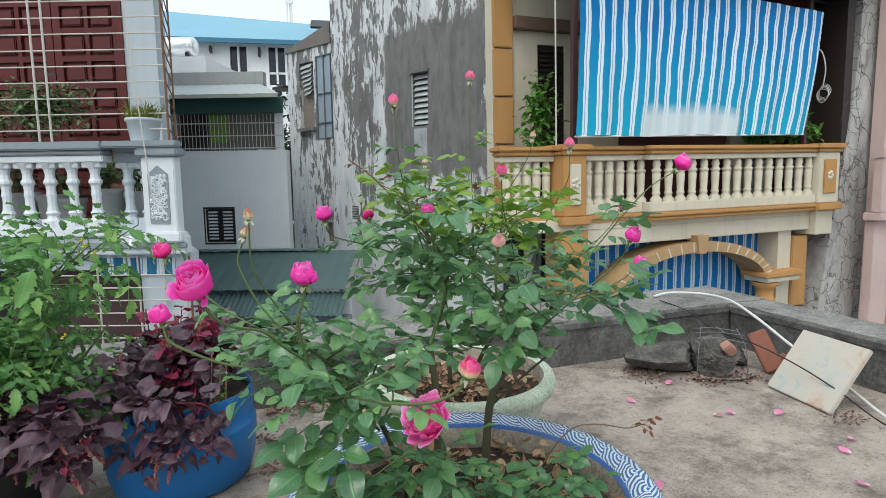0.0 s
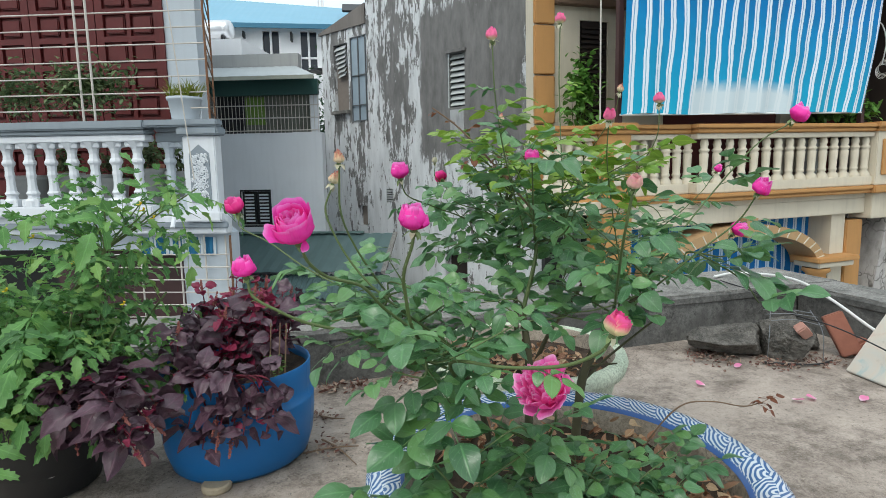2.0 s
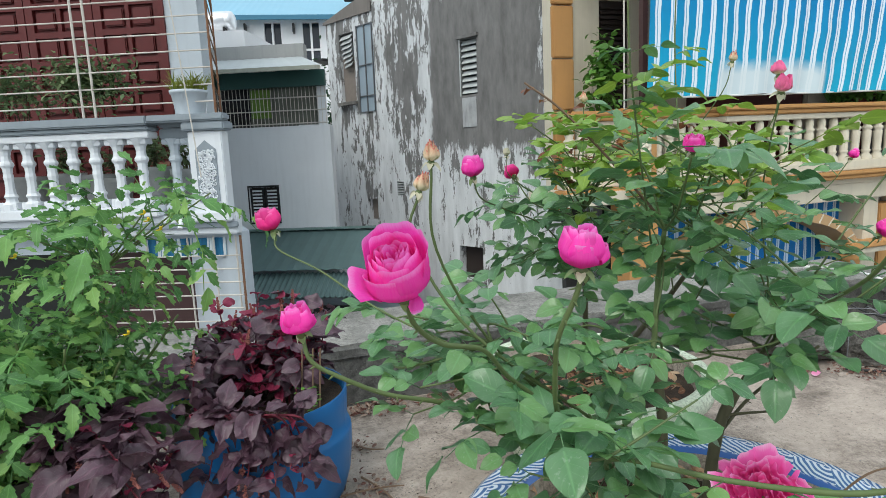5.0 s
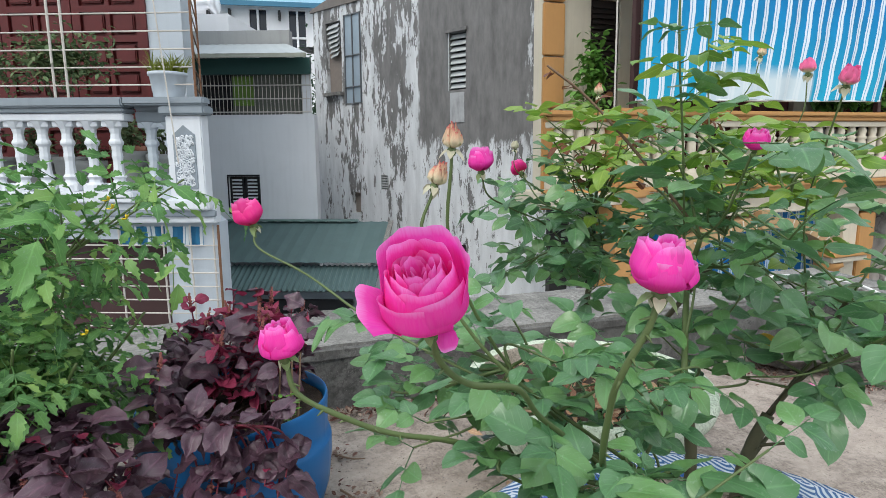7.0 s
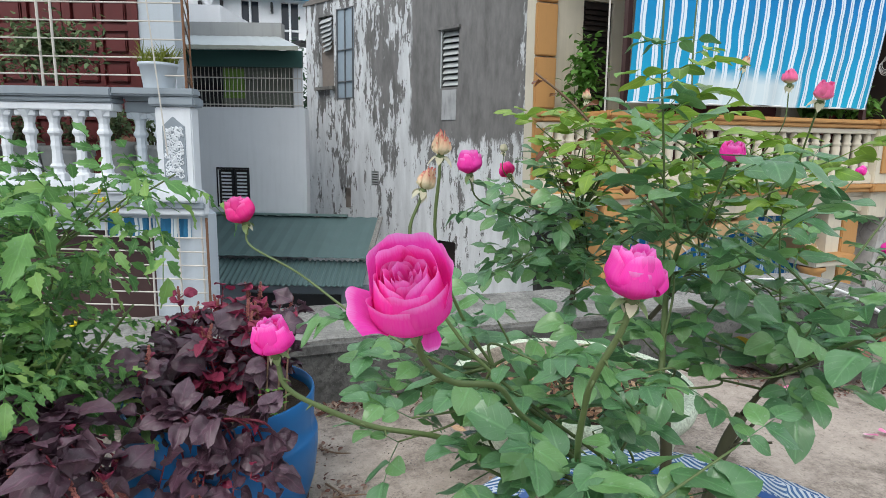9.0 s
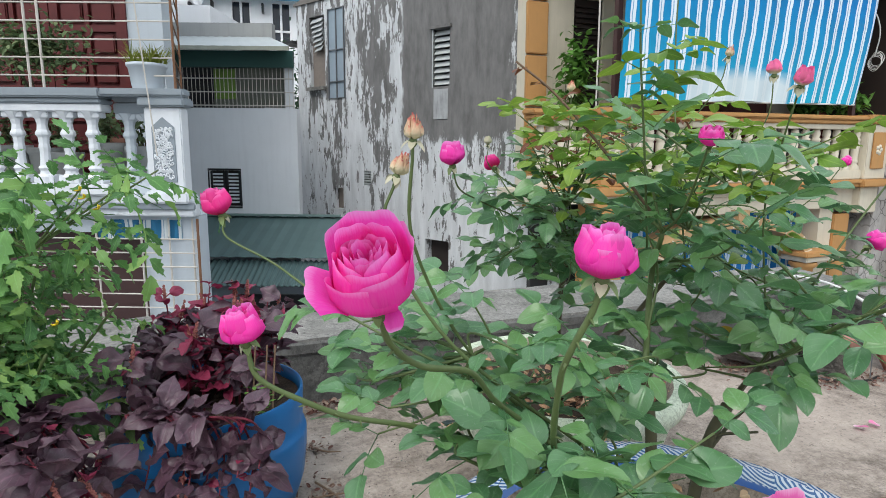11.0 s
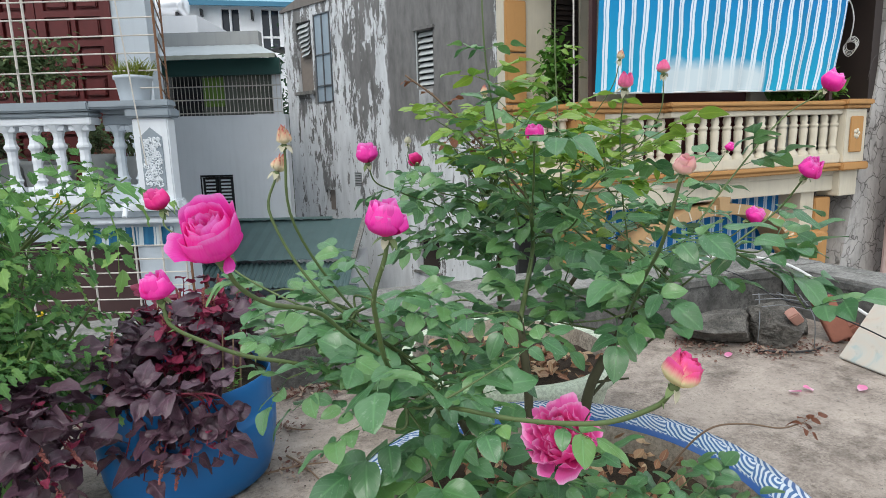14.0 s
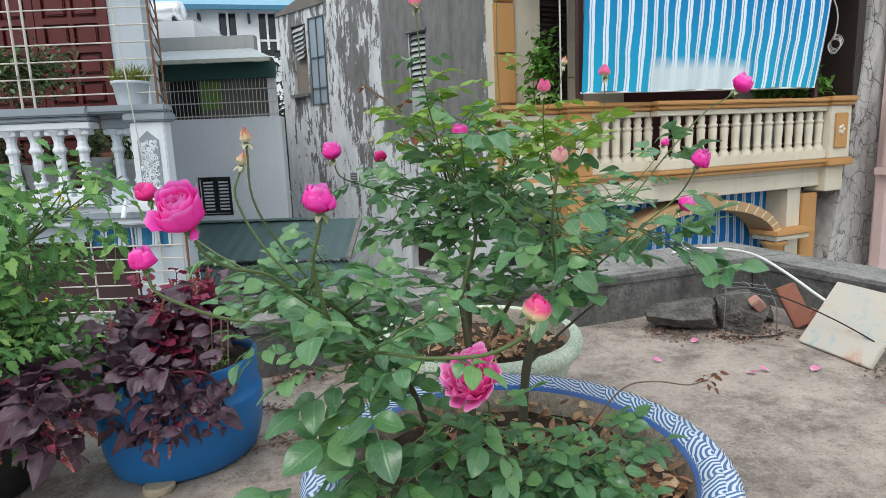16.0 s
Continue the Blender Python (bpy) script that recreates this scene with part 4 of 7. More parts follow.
# ---- peeling house ----
P = House("peeling_house", 0.85, 8.6, -40, "tall old house with flaking grey limewash over dark cement")
P.wall("wall", -3.93, 0.45, GROUND, 5.2, 0, 0.25, [(-1.85, -1.52, 1.94, 2.78), (-3.46, -3.29, 0.36, 0.60), (-2.0, -1.5, -1.0, -0.45)], PEEL)
P.wall("wall", -5.35, -3.93, GROUND, 3.62, 0.01, 0.25, [(-4.96, -4.51, 2.12, 3.37), (-4.41, -3.945, 1.88, 3.44), (-4.32, -4.06, -0.12, 0.27)], PEEL)
a = Acc()
a.add([(-5.4, -0.02, 3.62 + UP), (-3.93, -0.02, 3.62 + UP), (-3.93, -0.02, 3.98 + UP), (-5.4, -0.02, 3.66 + UP), (-5.4, 0.26, 3.62 + UP), (-3.93, 0.26, 3.62 + UP), (-3.93, 0.26, 3.98 + UP), (-5.4, 0.26, 3.66 + UP)],
      [(0, 1, 2, 3), (4, 7, 6, 5), (3, 2, 6, 7), (0, 3, 7, 4), (0, 4, 5, 1)])
P.acc("sloping_coping", a, plaster("stained_coping", (0.20, 0.18, 0.165), (0.06, 0.055, 0.05), 0.7))
P.box("wall", -5.35, -5.1, 0.25, 4, GROUND, 3.6, PEEL)
P.box("wall", -3.93, -3.7, 0.25, 4, 3.6, 5.2, PEEL)
P.box("inner_wall", -5.1, 0.3, 1.6, 1.7, GROUND, 5.1, ROOMSHADE)
P.box("roof", -3.98, 0.4, -0.03, 3.5, 5.2, 5.35, DARKSTEEL)
vent = P.box("vent_louvre", -1.87, -1.85, -0.01, 0.2, 1.93, 2.79, LOUVRE, label="upright louvred metal vent")
for i in range(9):
    a = Acc()
    a.box(-0.165, 0.165, -0.045, 0.045, -0.005, 0.005, 0, Matrix.Translation((-1.685, 0.05, 2.0 + UP + i * 0.091)) @ Matrix.Rotation(radians(52), 4, "X"))
    P.acc("slat", a, LOUVRE, vent)
P.box("vent_hood", -1.90, -1.48, -0.05, -0.003, 2.785, 2.83, PEEL, vent)
P.box("vent_sill_patch", -1.83, -1.54, -0.012, -0.003, 1.45, 1.90, plaster("pale_patch", (0.44, 0.45, 0.46), (0.15, 0.15, 0.15), 0.8, 3.0), label="pale rectangle of old paint")
sv = P.box("vent_louvre", -3.47, -3.46, -0.01, 0.1, 0.35, 0.61, LOUVRE)
for i in range(5):
    P.box("slat", -3.455, -3.295, -0.01, 0.03, 0.375 + i * 0.045, 0.395 + i * 0.045, LOUVRE, sv)
wb = P.box("window", -4.405, -3.95, 0.018, 0.04, 1.89, 3.43, GLASSBLUE, label="tall steel window with dusty blue panes")
for x in (-4.41, -4.19, -3.975):
    P.box("window_bar", x, x + 0.014, -0.01, 0.016, 1.88, 3.44, STEELGREY, wb)
for z in (1.88, 2.17, 2.72, 3.42):
    P.box("window_bar", -4.39, -3.98, -0.008, 0.015, z, z + 0.016, STEELGREY, wb)
wc = P.box("window", -4.95, -4.52, 0.08, 0.11, 2.13, 2.95, BOARD, label="boarded window with broken metal louvres")
for i in range(7):
    a = Acc()
    a.box(-0.20 + 0.018 * i, 0.16, -0.05, 0.05, -0.006, 0.006, 0, Matrix.Translation((-4.74, 0.03, 3.30 + UP - 0.085 * i)) @ Matrix.Rotation(radians(55), 4, "X") @ Matrix.Rotation(radians(-4 - i), 4, "Y"))
    P.acc("slat", a, LOUVRE, wc)
P.box("window_sill", -5.0, -4.47, -0.08, -0.003, 2.05, 2.11, CAP, wc)
P.box("window", -4.31, -4.07, 0.1, 0.14, -0.11, 0.26, BOARD, label="small boarded opening")
lw = P.box("window", -1.99, -1.51, 0.15, 0.18, -0.99, -0.46, DARKWOOD, label="dark low window")
P.box("window_sill", -2.05, -1.45, -0.04, -0.003, -1.05, -1.01, CAP, lw)
P.box("drip_hood", -5.75, -5.36, -0.1, 0.8, 2.95, 3.0, DARKSTEEL)

# ---- yellow house ----
Y = House("yellow_house", 2.75, 7.7, 23, "ochre and cream house with a balustraded balcony and striped awnings")
Y.e.matrix_basis = pose(2.75, 7.7, GROUND, 0, -0.75, 23)
# rear wall of the balcony
Y.wall("wall", -1.83, 3.6, 0.3, 4.6, 0.98, 1.2, [(-1.16, -0.72, 0.62, 2.86), (0.2, 2.4, 0.62, 2.8)], CREAM)
Y.box("inner_wall", -1.4, 3.6, 2.6, 2.7, 0.3, 4.6, ROOMSHADE)
Y.box("ceiling_slab", -1.85, 4.0, -0.25, 1.2, 3.78, 3.98, CREAM)
for z in range(7):
    Y.box("quoin", -1.85, -1.56, 0.92, 0.978, 0.30 + z * 0.62, 0.90 + z * 0.62, OCHRE, bev=0.012)
Y.box("cornice", -1.555, 3.6, 0.86, 0.977, 3.02, 3.18, plain("brown_cornice", (0.20, 0.13, 0.09), 0.7, vary=0.3), bev=0.01)
sd = Y.box("shutter_door", -1.16, -0.72, 1.02, 1.06, 0.62, 2.86, DARKWOOD, label="dark brown louvred door")
for i in range(34):
    Y.box("slat", -1.13, -0.75, 0.985, 1.016, 0.70 + i * 0.0625, 0.735 + i * 0.0625, DARKWOOD, sd)
Y.box("glass_door", 0.22, 2.38, 1.05, 1.09, 0.62, 2.78, REDWOOD, label="red-brown double door behind the awning")
Y.box("balcony_slab", -2.2, 3.5, 0.02, 0.98, 0.42, 0.56, CREAM)
# front run of the balustrade
def run(x0, x1, y, n, first, step):
    h = Y.box("handrail", x0 - 0.05, x1 + 0.05, y - 0.14, y + 0.12, 1.40, 1.455, OCHRE, bev=0.014)
    Y.box("moulding", x0 - 0.02, x1 + 0.02, y - 0.11, y + 0.10, 1.345, 1.397, OCHRE, h, 0.012)
    Y.box("moulding", x0, x1, y - 0.075, y + 0.075, 1.275, 1.342, CREAM, h, 0.008)
    b = Y.box("balustrade_base", x0, x1, y - 0.085, y + 0.085, 0.60, 0.73, CREAM, bev=0.012)
    Y.box("moulding", x0 - 0.03, x1 + 0.03, y - 0.14, y + 0.1, 0.545, 0.597, OCHRE, b, 0.012)
    Y.box("moulding", x0 - 0.02, x1 + 0.02, y - 0.11, y + 0.09, 0.49, 0.542, OCHRE, b, 0.012)
    for i in range(n):
        o = new("baluster", fl_me)
        o.parent = Y.e
        o.location = (first + step * i, y, 0.73 + UP)


fa = Acc()
lathe(fa, fluted_profile(0.545, 0.076), 12)
fl_me = fa.mesh("baluster_turned", True)
fl_me.materials.append(CREAM)
run(-0.16, 2.95, 0.0, 15, 0.02, 0.204)
run(-2.18, -1.42, 0.24, 5, -2.06, 0.14)
# short run that steps forward to the bay
run(-1.08, -0.16, 0.12, 6, -0.97, 0.168)
for x0, x1, y0, y1 in ((-1.42, -1.08, -0.02, 0.36), (2.95, 3.40, -0.12, 0.25)):
    p = Y.box("balcony_post", x0, x1, y0, y1, 0.60, 1.345, OCHRE if x0 < 0 else CREAM, bev=0.01)
    Y.box("post_cap", x0 - 0.06, x1 + 0.06, y0 - 0.06, y1 + 0.06, 1.40, 1.475, OCHRE, p, 0.015)
    Y.box("post_cap", x0 - 0.03, x1 + 0.03, y0 - 0.03, y1 + 0.03, 1.348, 1.397, OCHRE, p, 0.012)
    Y.box("post_base", x0 - 0.05, x1 + 0.05, y0 - 0.05, y1 + 0.05, 0.49, 0.597, OCHRE, p, 0.015)
    Y.box("post_panel", x0 + 0.09, x1 - 0.09, y0 - 0.022, y0 - 0.003, 0.74, 1.24, CREAM if x0 < 0 else OCHRE, p, 0.01)
    a = Acc()
    for k in range(5):
        q = 2 * math.pi * k / 5
        lathe(a, [(0.0, -0.012), (0.035, -0.008), (0.03, 0.0), (0.0, 0.012)], 10, Matrix.Translation(((x0 + x1) / 2 + 0.04 * math.cos(q), y0 - 0.026, 1.0 + UP + 0.045 * math.sin(q))) @ Matrix.Rotation(radians(90), 4, "X"))
    Y.acc("rosette", a, CREAM, p, smooth=True)
Y.box("beam", -1.05, 3.02, 0.02, 0.30, 0.20, 0.416, CREAM, bev=0.01)
Y.box("corbel", 2.98, 3.36, -0.08, 0.25, 0.12, 0.486, CREAM, bev=0.01)
# ground storey: piers, arch, cloth
Y.box("pier", -1.45, -1.06, -0.02, 0.34, GROUND, 0.416, OCHRE)
for z in range(5):
    Y.box("quoin", 2.70, 3.02, 0.05, 0.40, -0.42 - 0.55 * z, 0.10 - 0.55 * z, OCHRE, bev=0.012)
Y.box("pier", 2.42, 2.69, 0.08, 0.45, GROUND, 0.198, CREAM)
arch = Acc()
n = 40
def arc(u, grow):
    a = math.pi * (1 - u)
    return 0.74 + (1.36 + grow) * math.cos(a), -0.50 + (0.58 + grow) * math.sin(a)
vs, fs = [], []
for i in range(n + 1):
    xo, zo = arc(i / n, 0.08)
    xi, zi = arc(i / n, -0.06)
    vs += [(xo, -0.06, zo + UP), (xo, 0.38, zo + UP), (xi, 0.38, zi + UP), (xi, -0.06, zi + UP)]
for i in range(n):
    for k in range(4):
        fs.append((4 * i + k, 4 * i + (k + 1) % 4, 4 * i + 4 + (k + 1) % 4, 4 * i + 4 + k))
arch.add(vs, fs)
Y.acc("arch", arch, ARCHTAN, label="flat cream and ochre arch with joint lines")
for i in range(3, 38, 2):
    u = i / 40
    xo, zo = arc(u, 0.075)
    xi, zi = arc(u, -0.055)
    a = Acc()
    d = Vector((xi - xo, 0, zi - zo))
    mid = Vector(((xo + xi) / 2, -0.063, (zo + zi) / 2 + UP))
    a.box(-d.length / 2, d.length / 2, -0.004, 0.002, -0.009, 0.009, 0, Matrix.Translation(mid) @ Matrix.Rotation(math.atan2(-d.z, d.x), 4, "Y"))
    Y.acc("arch_joint", a, CREAM)
key = Acc()
key.add([(0.70, -0.10, 0.0 + UP), (0.82, -0.10, 0.0 + UP), (0.86, -0.10, 0.25 + UP), (0.66, -0.10, 0.25 + UP), (0.70, 0.1, 0.0 + UP), (0.82, 0.1, 0.0 + UP), (0.86, 0.1, 0.25 + UP), (0.66, 0.1, 0.25 + UP)],
        [(0, 1, 2, 3), (4, 7, 6, 5), (0, 4, 5, 1), (1, 5, 6, 2), (2, 6, 7, 3), (3, 7, 4, 0)])
Y.acc("keystone", key, ARCHTAN)
cp = Y.box("capital", 1.92, 2.72, -0.16, 0.3, -0.44, -0.37, OCHRE, bev=0.012)
Y.box("capital_block", 1.98, 2.66, -0.12, 0.28, -0.52, -0.443, CREAM, cp, 0.012)
a = Acc()
lathe(a, [(0.17, -0.53), (0.18, -0.58), (0.13, -0.62), (0.12, -0.75), (0.15, -0.78), (0.13, -0.84), (0.12, -2.6), (0.17, -2.7), (0.17, GROUND)], 20, Matrix.Translation((2.14, 0.05, UP)))
Y.acc("column", a, OCHRE, label="ochre turned column under the arch", smooth=True)


def cloth(name, top, bottom, cols, rows, sag, mat, label, wave=0.02):
    """Hanging striped cloth between a top and a bottom edge, with upright folds."""
    a = Acc()
    t0, t1, b0, b1 = (Vector(q) for q in (*top, *bottom))
    w = (b1 - b0).length
    vs, uv = [], []
    for j in range(rows + 1):
        v = j / rows
        for i in range(cols + 1):
            u = i / cols
            p = b0.lerp(b1, u).lerp(t0.lerp(t1, u), v)
            f = wave * (math.sin(u * 46 + 0.8 * math.sin(u * 11)) + 0.6 * noise.noise((u * 9, v * 2.5, 1)))
            p.y += f * (0.35 + 0.65 * (1 - v)) - sag * math.sin(math.pi * v)
            p.z += 0.012 * math.sin(u * 17) * (1 - v) - 0.03 * math.sin(math.pi * u) * v + UP
            vs.append(p)
            uv.append((u * w, v * (t0 - b0).length))
    fs = [(j * (cols + 1) + i, j * (cols + 1) + i + 1, (j + 1) * (cols + 1) + i + 1, (j + 1) * (cols + 1) + i) for j in range(rows) for i in range(cols)]
    a.add(vs, fs, None, uv)
    return Y.acc(name, a, mat, label=label, smooth=True)


cloth("awning", ((-1.16, 0.02, 3.62), (3.08, 0.02, 3.36)), ((-1.31, -0.12, 1.56), (2.60, -0.12, 1.60)), 240, 24, 0.03, CLOTH, "blue and white striped awning cloth, bleached at its hem")
Y.bar("awning_hem_bar", (-1.31, -0.10, 1.56), (2.60, -0.10, 1.60), 0.012, HOSE)
cloth("lower_awning", ((-1.05, 0.42, 0.24), (2.42, 0.42, 0.24)), ((-1.05, 0.42, -1.9), (2.42, 0.42, -1.9)), 200, 12, 0.0, CLOTHLOW, "dull blue striped cloth behind the arch", 0.025)
Y.bar("awning_post", (-1.22, 0.05, 1.46), (-1.22, 0.05, 3.695), 0.045, BROWNSTEEL, sides=4)
Y.bar("awning_post", (3.02, 0.2, 1.46), (3.02, 0.2, 3.695), 0.045, BROWNSTEEL, sides=4)
for y, z in ((-0.1, 3.55), (0.35, 3.62)):
    Y.bar("awning_rail", (-1.3, y, z + 0.1), (3.7, y, z), 0.022, DARKSTEEL, sides=4)
for x in (1.2, 2.2, 3.1, 3.6):
    Y.bar("awning_stay", (x, -0.1, 3.56), (x, 0.95, 3.7), 0.016, DARKSTEEL, sides=4)
Y.bar("cord", (-1.55, -0.05, 3.25), (-1.52, -0.02, 1.46), 0.010, BARS)
Y.bar("lamp_arm", (-1.75, 0.1, 3.22), (-1.2, 0.1, 3.3), 0.012, DARKSTEEL)
Y.box("side_pier", 3.40, 3.9, 0.56, 1.0, GROUND, 0.55, CRACKED)
# back wall behind the cloth, its dimness held by the dark colour
Y.box("ground_wall", -1.5, 3.4, 1.3, 1.4, GROUND, 0.3, ROOMSHADE)
# added dark panel hides the pale wall side, painted as the recess's shade
Y.box("recess_shade_panel", 3.60, 3.765, 0.02, 0.548, 1.3, 4.6, DARKWOOD)
Y.box("end_wall", 2.72, 4.1, 0.55, 0.62, 0.60, 4.6, REDWOOD)
# flat arched sheet, the depth and shade of the recess put into its dark colour
dk = Acc()
dk.add([(3.06 + 0.56 * (0.5 + 0.5 * math.cos(a)), y, 3.15 + UP + 0.25 * math.sin(a)) for y in (0.51, 0.546) for a in [math.pi * i / 12 for i in range(13)]] + [(3.06, 0.51, 0.7 + UP), (3.62, 0.51, 0.7 + UP), (3.06, 0.546, 0.7 + UP), (3.62, 0.546, 0.7 + UP)],
       [tuple(range(13)) + (26, 27), tuple(range(25, 12, -1)) + (29, 28)])
Y.acc("arched_recess_panel", dk, DARKWOOD, label="flat dark arched panel in place of the shaded recess at the balcony's end")
Y.box("canopy_sheet", -1.4, 3.75, -0.28, 0.97, 3.70, 3.74, DARKSTEEL)
co = Acc()
for k in range(5):
    tube(co, [Vector((3.36 + 0.012 * k, 0.18 + 0.01 * math.sin(a * 2 + k), 2.2 + UP + 0.02 * k)) + Vector((0, 0.09 * math.cos(a), 0.10 * math.sin(a))) for a in [i * 0.4 for i in range(17)]], 0.0045, 0.0045, 5)
tube(co, spline([(3.38, 0.2, 2.3 + UP), (3.36, 0.15, 2.6 + UP), (3.33, 0.2, 2.85 + UP), (3.25, 0.25, 2.9 + UP)]), 0.010, 0.010, 5)
Y.acc("coiled_cable", co, HOSE, label="coil of pale cable hung on the wall")

# cracked boundary wall and the pink house past it
R = House("boundary_wall", 6.3, 9.2, 23, "tall cracked grey rendered end wall", "wall")
bt = Acc()
zs = [(GROUND, -1.0), (-1.0, -0.65), (0.4, -0.42), (1.2, -0.27), (1.7, -0.19), (3.0, -0.07), (6.0, -0.05)]
for (z0, x0), (z1, x1) in zip(zs, zs[1:]):
    bt.add([(x0, 0, z0 + UP), (0.45, 0, z0 + UP), (0.45, 2.2, z0 + UP), (x0, 2.2, z0 + UP), (x1, 0, z1 + UP), (0.45, 0, z1 + UP), (0.45, 2.2, z1 + UP), (x1, 2.2, z1 + UP)],
           [(0, 1, 5, 4), (1, 2, 6, 5), (2, 3, 7, 6), (3, 0, 4, 7)])
R.acc("wall", bt, CRACKED, label="cracked render on a battered wall")
for k, pts in enumerate(([(-0.1, 3.0), (0.0, 2.6), (-0.08, 2.2), (0.06, 1.8), (0.0, 1.3)], [(0.0, 2.6), (0.2, 2.5), (0.3, 2.2)], [(0.06, 1.8), (0.25, 1.7), (0.36, 1.5)], [(-0.08, 2.2), (-0.3, 2.1), (-0.4, 1.8)], [(0.0, 1.3), (0.22, 1.2), (0.3, 0.9)], [(0.0, 1.3), (-0.2, 1.0), (-0.22, 0.6)])):
    a = Acc()
    tube(a, spline([(x, 0.0, z + UP) for x, z in pts], 4), 0.005, 0.003, 4, 0.5)
    R.acc("crack", a, PARAPET)
K = House("pink_house", 7.05, 9.0, 23, "pale pink house with a small balustraded balcony")
K.wall("wall", -0.40, 3.0, GROUND, 6.0, 0.2, 0.4, [(-0.2, 1.3, -2.6, 0.1)], PINKPAINT)
K.box("pier", -0.72, -0.30, 0.06, 0.198, GROUND, 0.35, PINKPAINT, bev=0.01)
K.box("cornice", -0.80, 3.0, -0.06, 0.198, 0.36, 0.48, PINKPAINT, bev=0.015)
K.box("handrail", -0.80, 3.0, -0.06, 0.12, 1.28, 1.42, PINKPAINT, bev=0.015)
K.box("balustrade_post", -0.78, -0.42, -0.04, 0.10, 0.482, 1.278, PINKPAINT, bev=0.01)
for i in range(5):
    a = Acc()
    lathe(a, fluted_profile(0.79, 0.075), 12, Matrix.Translation((-0.26 + i * 0.25, 0.03, 0.484 + UP)))
    K.acc("baluster", a, PINKPAINT, smooth=True)
K.box("ledge", -0.28, 1.5, -0.15, 0.198, -0.62, -0.50, CREAM, bev=0.012)
a = Acc()
lathe(a, [(0.0, 0.0), (0.09, 0.03), (0.13, 0.11), (0.12, 0.19), (0.06, 0.25), (0.0, 0.27)], 18, Matrix.Translation((-0.10, -0.02, -0.50 + UP)))
K.acc("ball_finial", a, CREAM, smooth=True)
a = Acc()
lathe(a, [(0.16, -0.62), (0.10, -0.72), (0.13, -0.9), (0.10, -1.1), (0.16, -1.2), (0.16, -1.5)], 16, Matrix.Translation((-0.15, -0.02, UP)))
K.acc("short_column", a, CREAM, smooth=True)


# ---- leaves, stems and flowers ----
def blade(L, W, fold=0.25, droop=0.15, n=6, belly=0.8, wave=0.0, seed=0, half=1):
    """An ovate leaf blade along x with a creased midrib; returns verts, faces, uv."""
    vs, fs, uv = [], [], []
    row = 2 * half + 1
    for i in range(n + 1):
        u = i / n
        w = W / 2 * max(0.0, math.sin(math.pi * u ** belly)) ** 0.66 if 0 < i < n else W * 0.015
        z = -droop * L * u * u
        for j in range(-half, half + 1):
            q = j / half
            k = wave * W * math.sin(7.0 * u + seed + q) * q
            vs.append((u * L + 0.02 * L * abs(q) * (1 - u), w * q, z + fold * w * abs(q) ** 0.7 + k - 0.12 * w * q * q))
            uv.append((u, 0.5 + 0.5 * q))
    for i in range(n):
        for j in range(row - 1):
            a = row * i + j
            fs.append((a, a + row, a + row + 1, a + 1))
    return vs, fs, uv


def aim(p, d, roll=0.0, up=Vector((0, 0, 1))):
    """A pose at p whose x runs along d, its z as near up as it can be."""
    x = Vector(d).normalized()
    y = up.cross(x)
    if y.length < 1e-4:
        y = Vector((0, 1, 0))
    y.normalize()
    m = Matrix((x, y, x.cross(y))).transposed().to_4x4()
    return Matrix.Translation(p) @ m @ Matrix.Rotation(roll, 4, "X")


def rose_leaf(rnd, size=1.0, leaflets=5):
    """A rose leaf: a thin rachis with an end leaflet and one or two pairs."""
    a = Acc()
    L = 0.085 * size
    tube(a, [Vector((0, 0, 0)), Vector((L * 0.5, 0, 0.004)), Vector((L, 0, -0.002))], 0.0011, 0.0007, 3)
    spots = [(1.0, 0, 1.0)] + [(q, sgn, f) for q, f in (((0.72, 0.92), (0.36, 0.72)) if leaflets == 5 else ((0.55, 0.9),)) for sgn in (1, -1)]
    for q, sgn, f in spots:
        ll = 0.058 * size * f * rnd.uniform(0.88, 1.12)
        turn = sgn * radians(rnd.uniform(52, 72))
        m = Matrix.Translation((L * q, 0, 0.002)) @ Matrix.Rotation(turn, 4, "Z") @ Matrix.Rotation(radians(rnd.uniform(-6, 20)), 4, "Y") @ Matrix.Rotation(radians(rnd.uniform(-17, 17)), 4, "X")
        v, f2, uv = blade(ll, ll * rnd.uniform(0.62, 0.76), rnd.uniform(0.10, 0.40), rnd.uniform(0.0, 0.40), 9, 0.76, 0.06, rnd.random() * 6, 2)
        a.add(v, f2, m, uv)
    return a


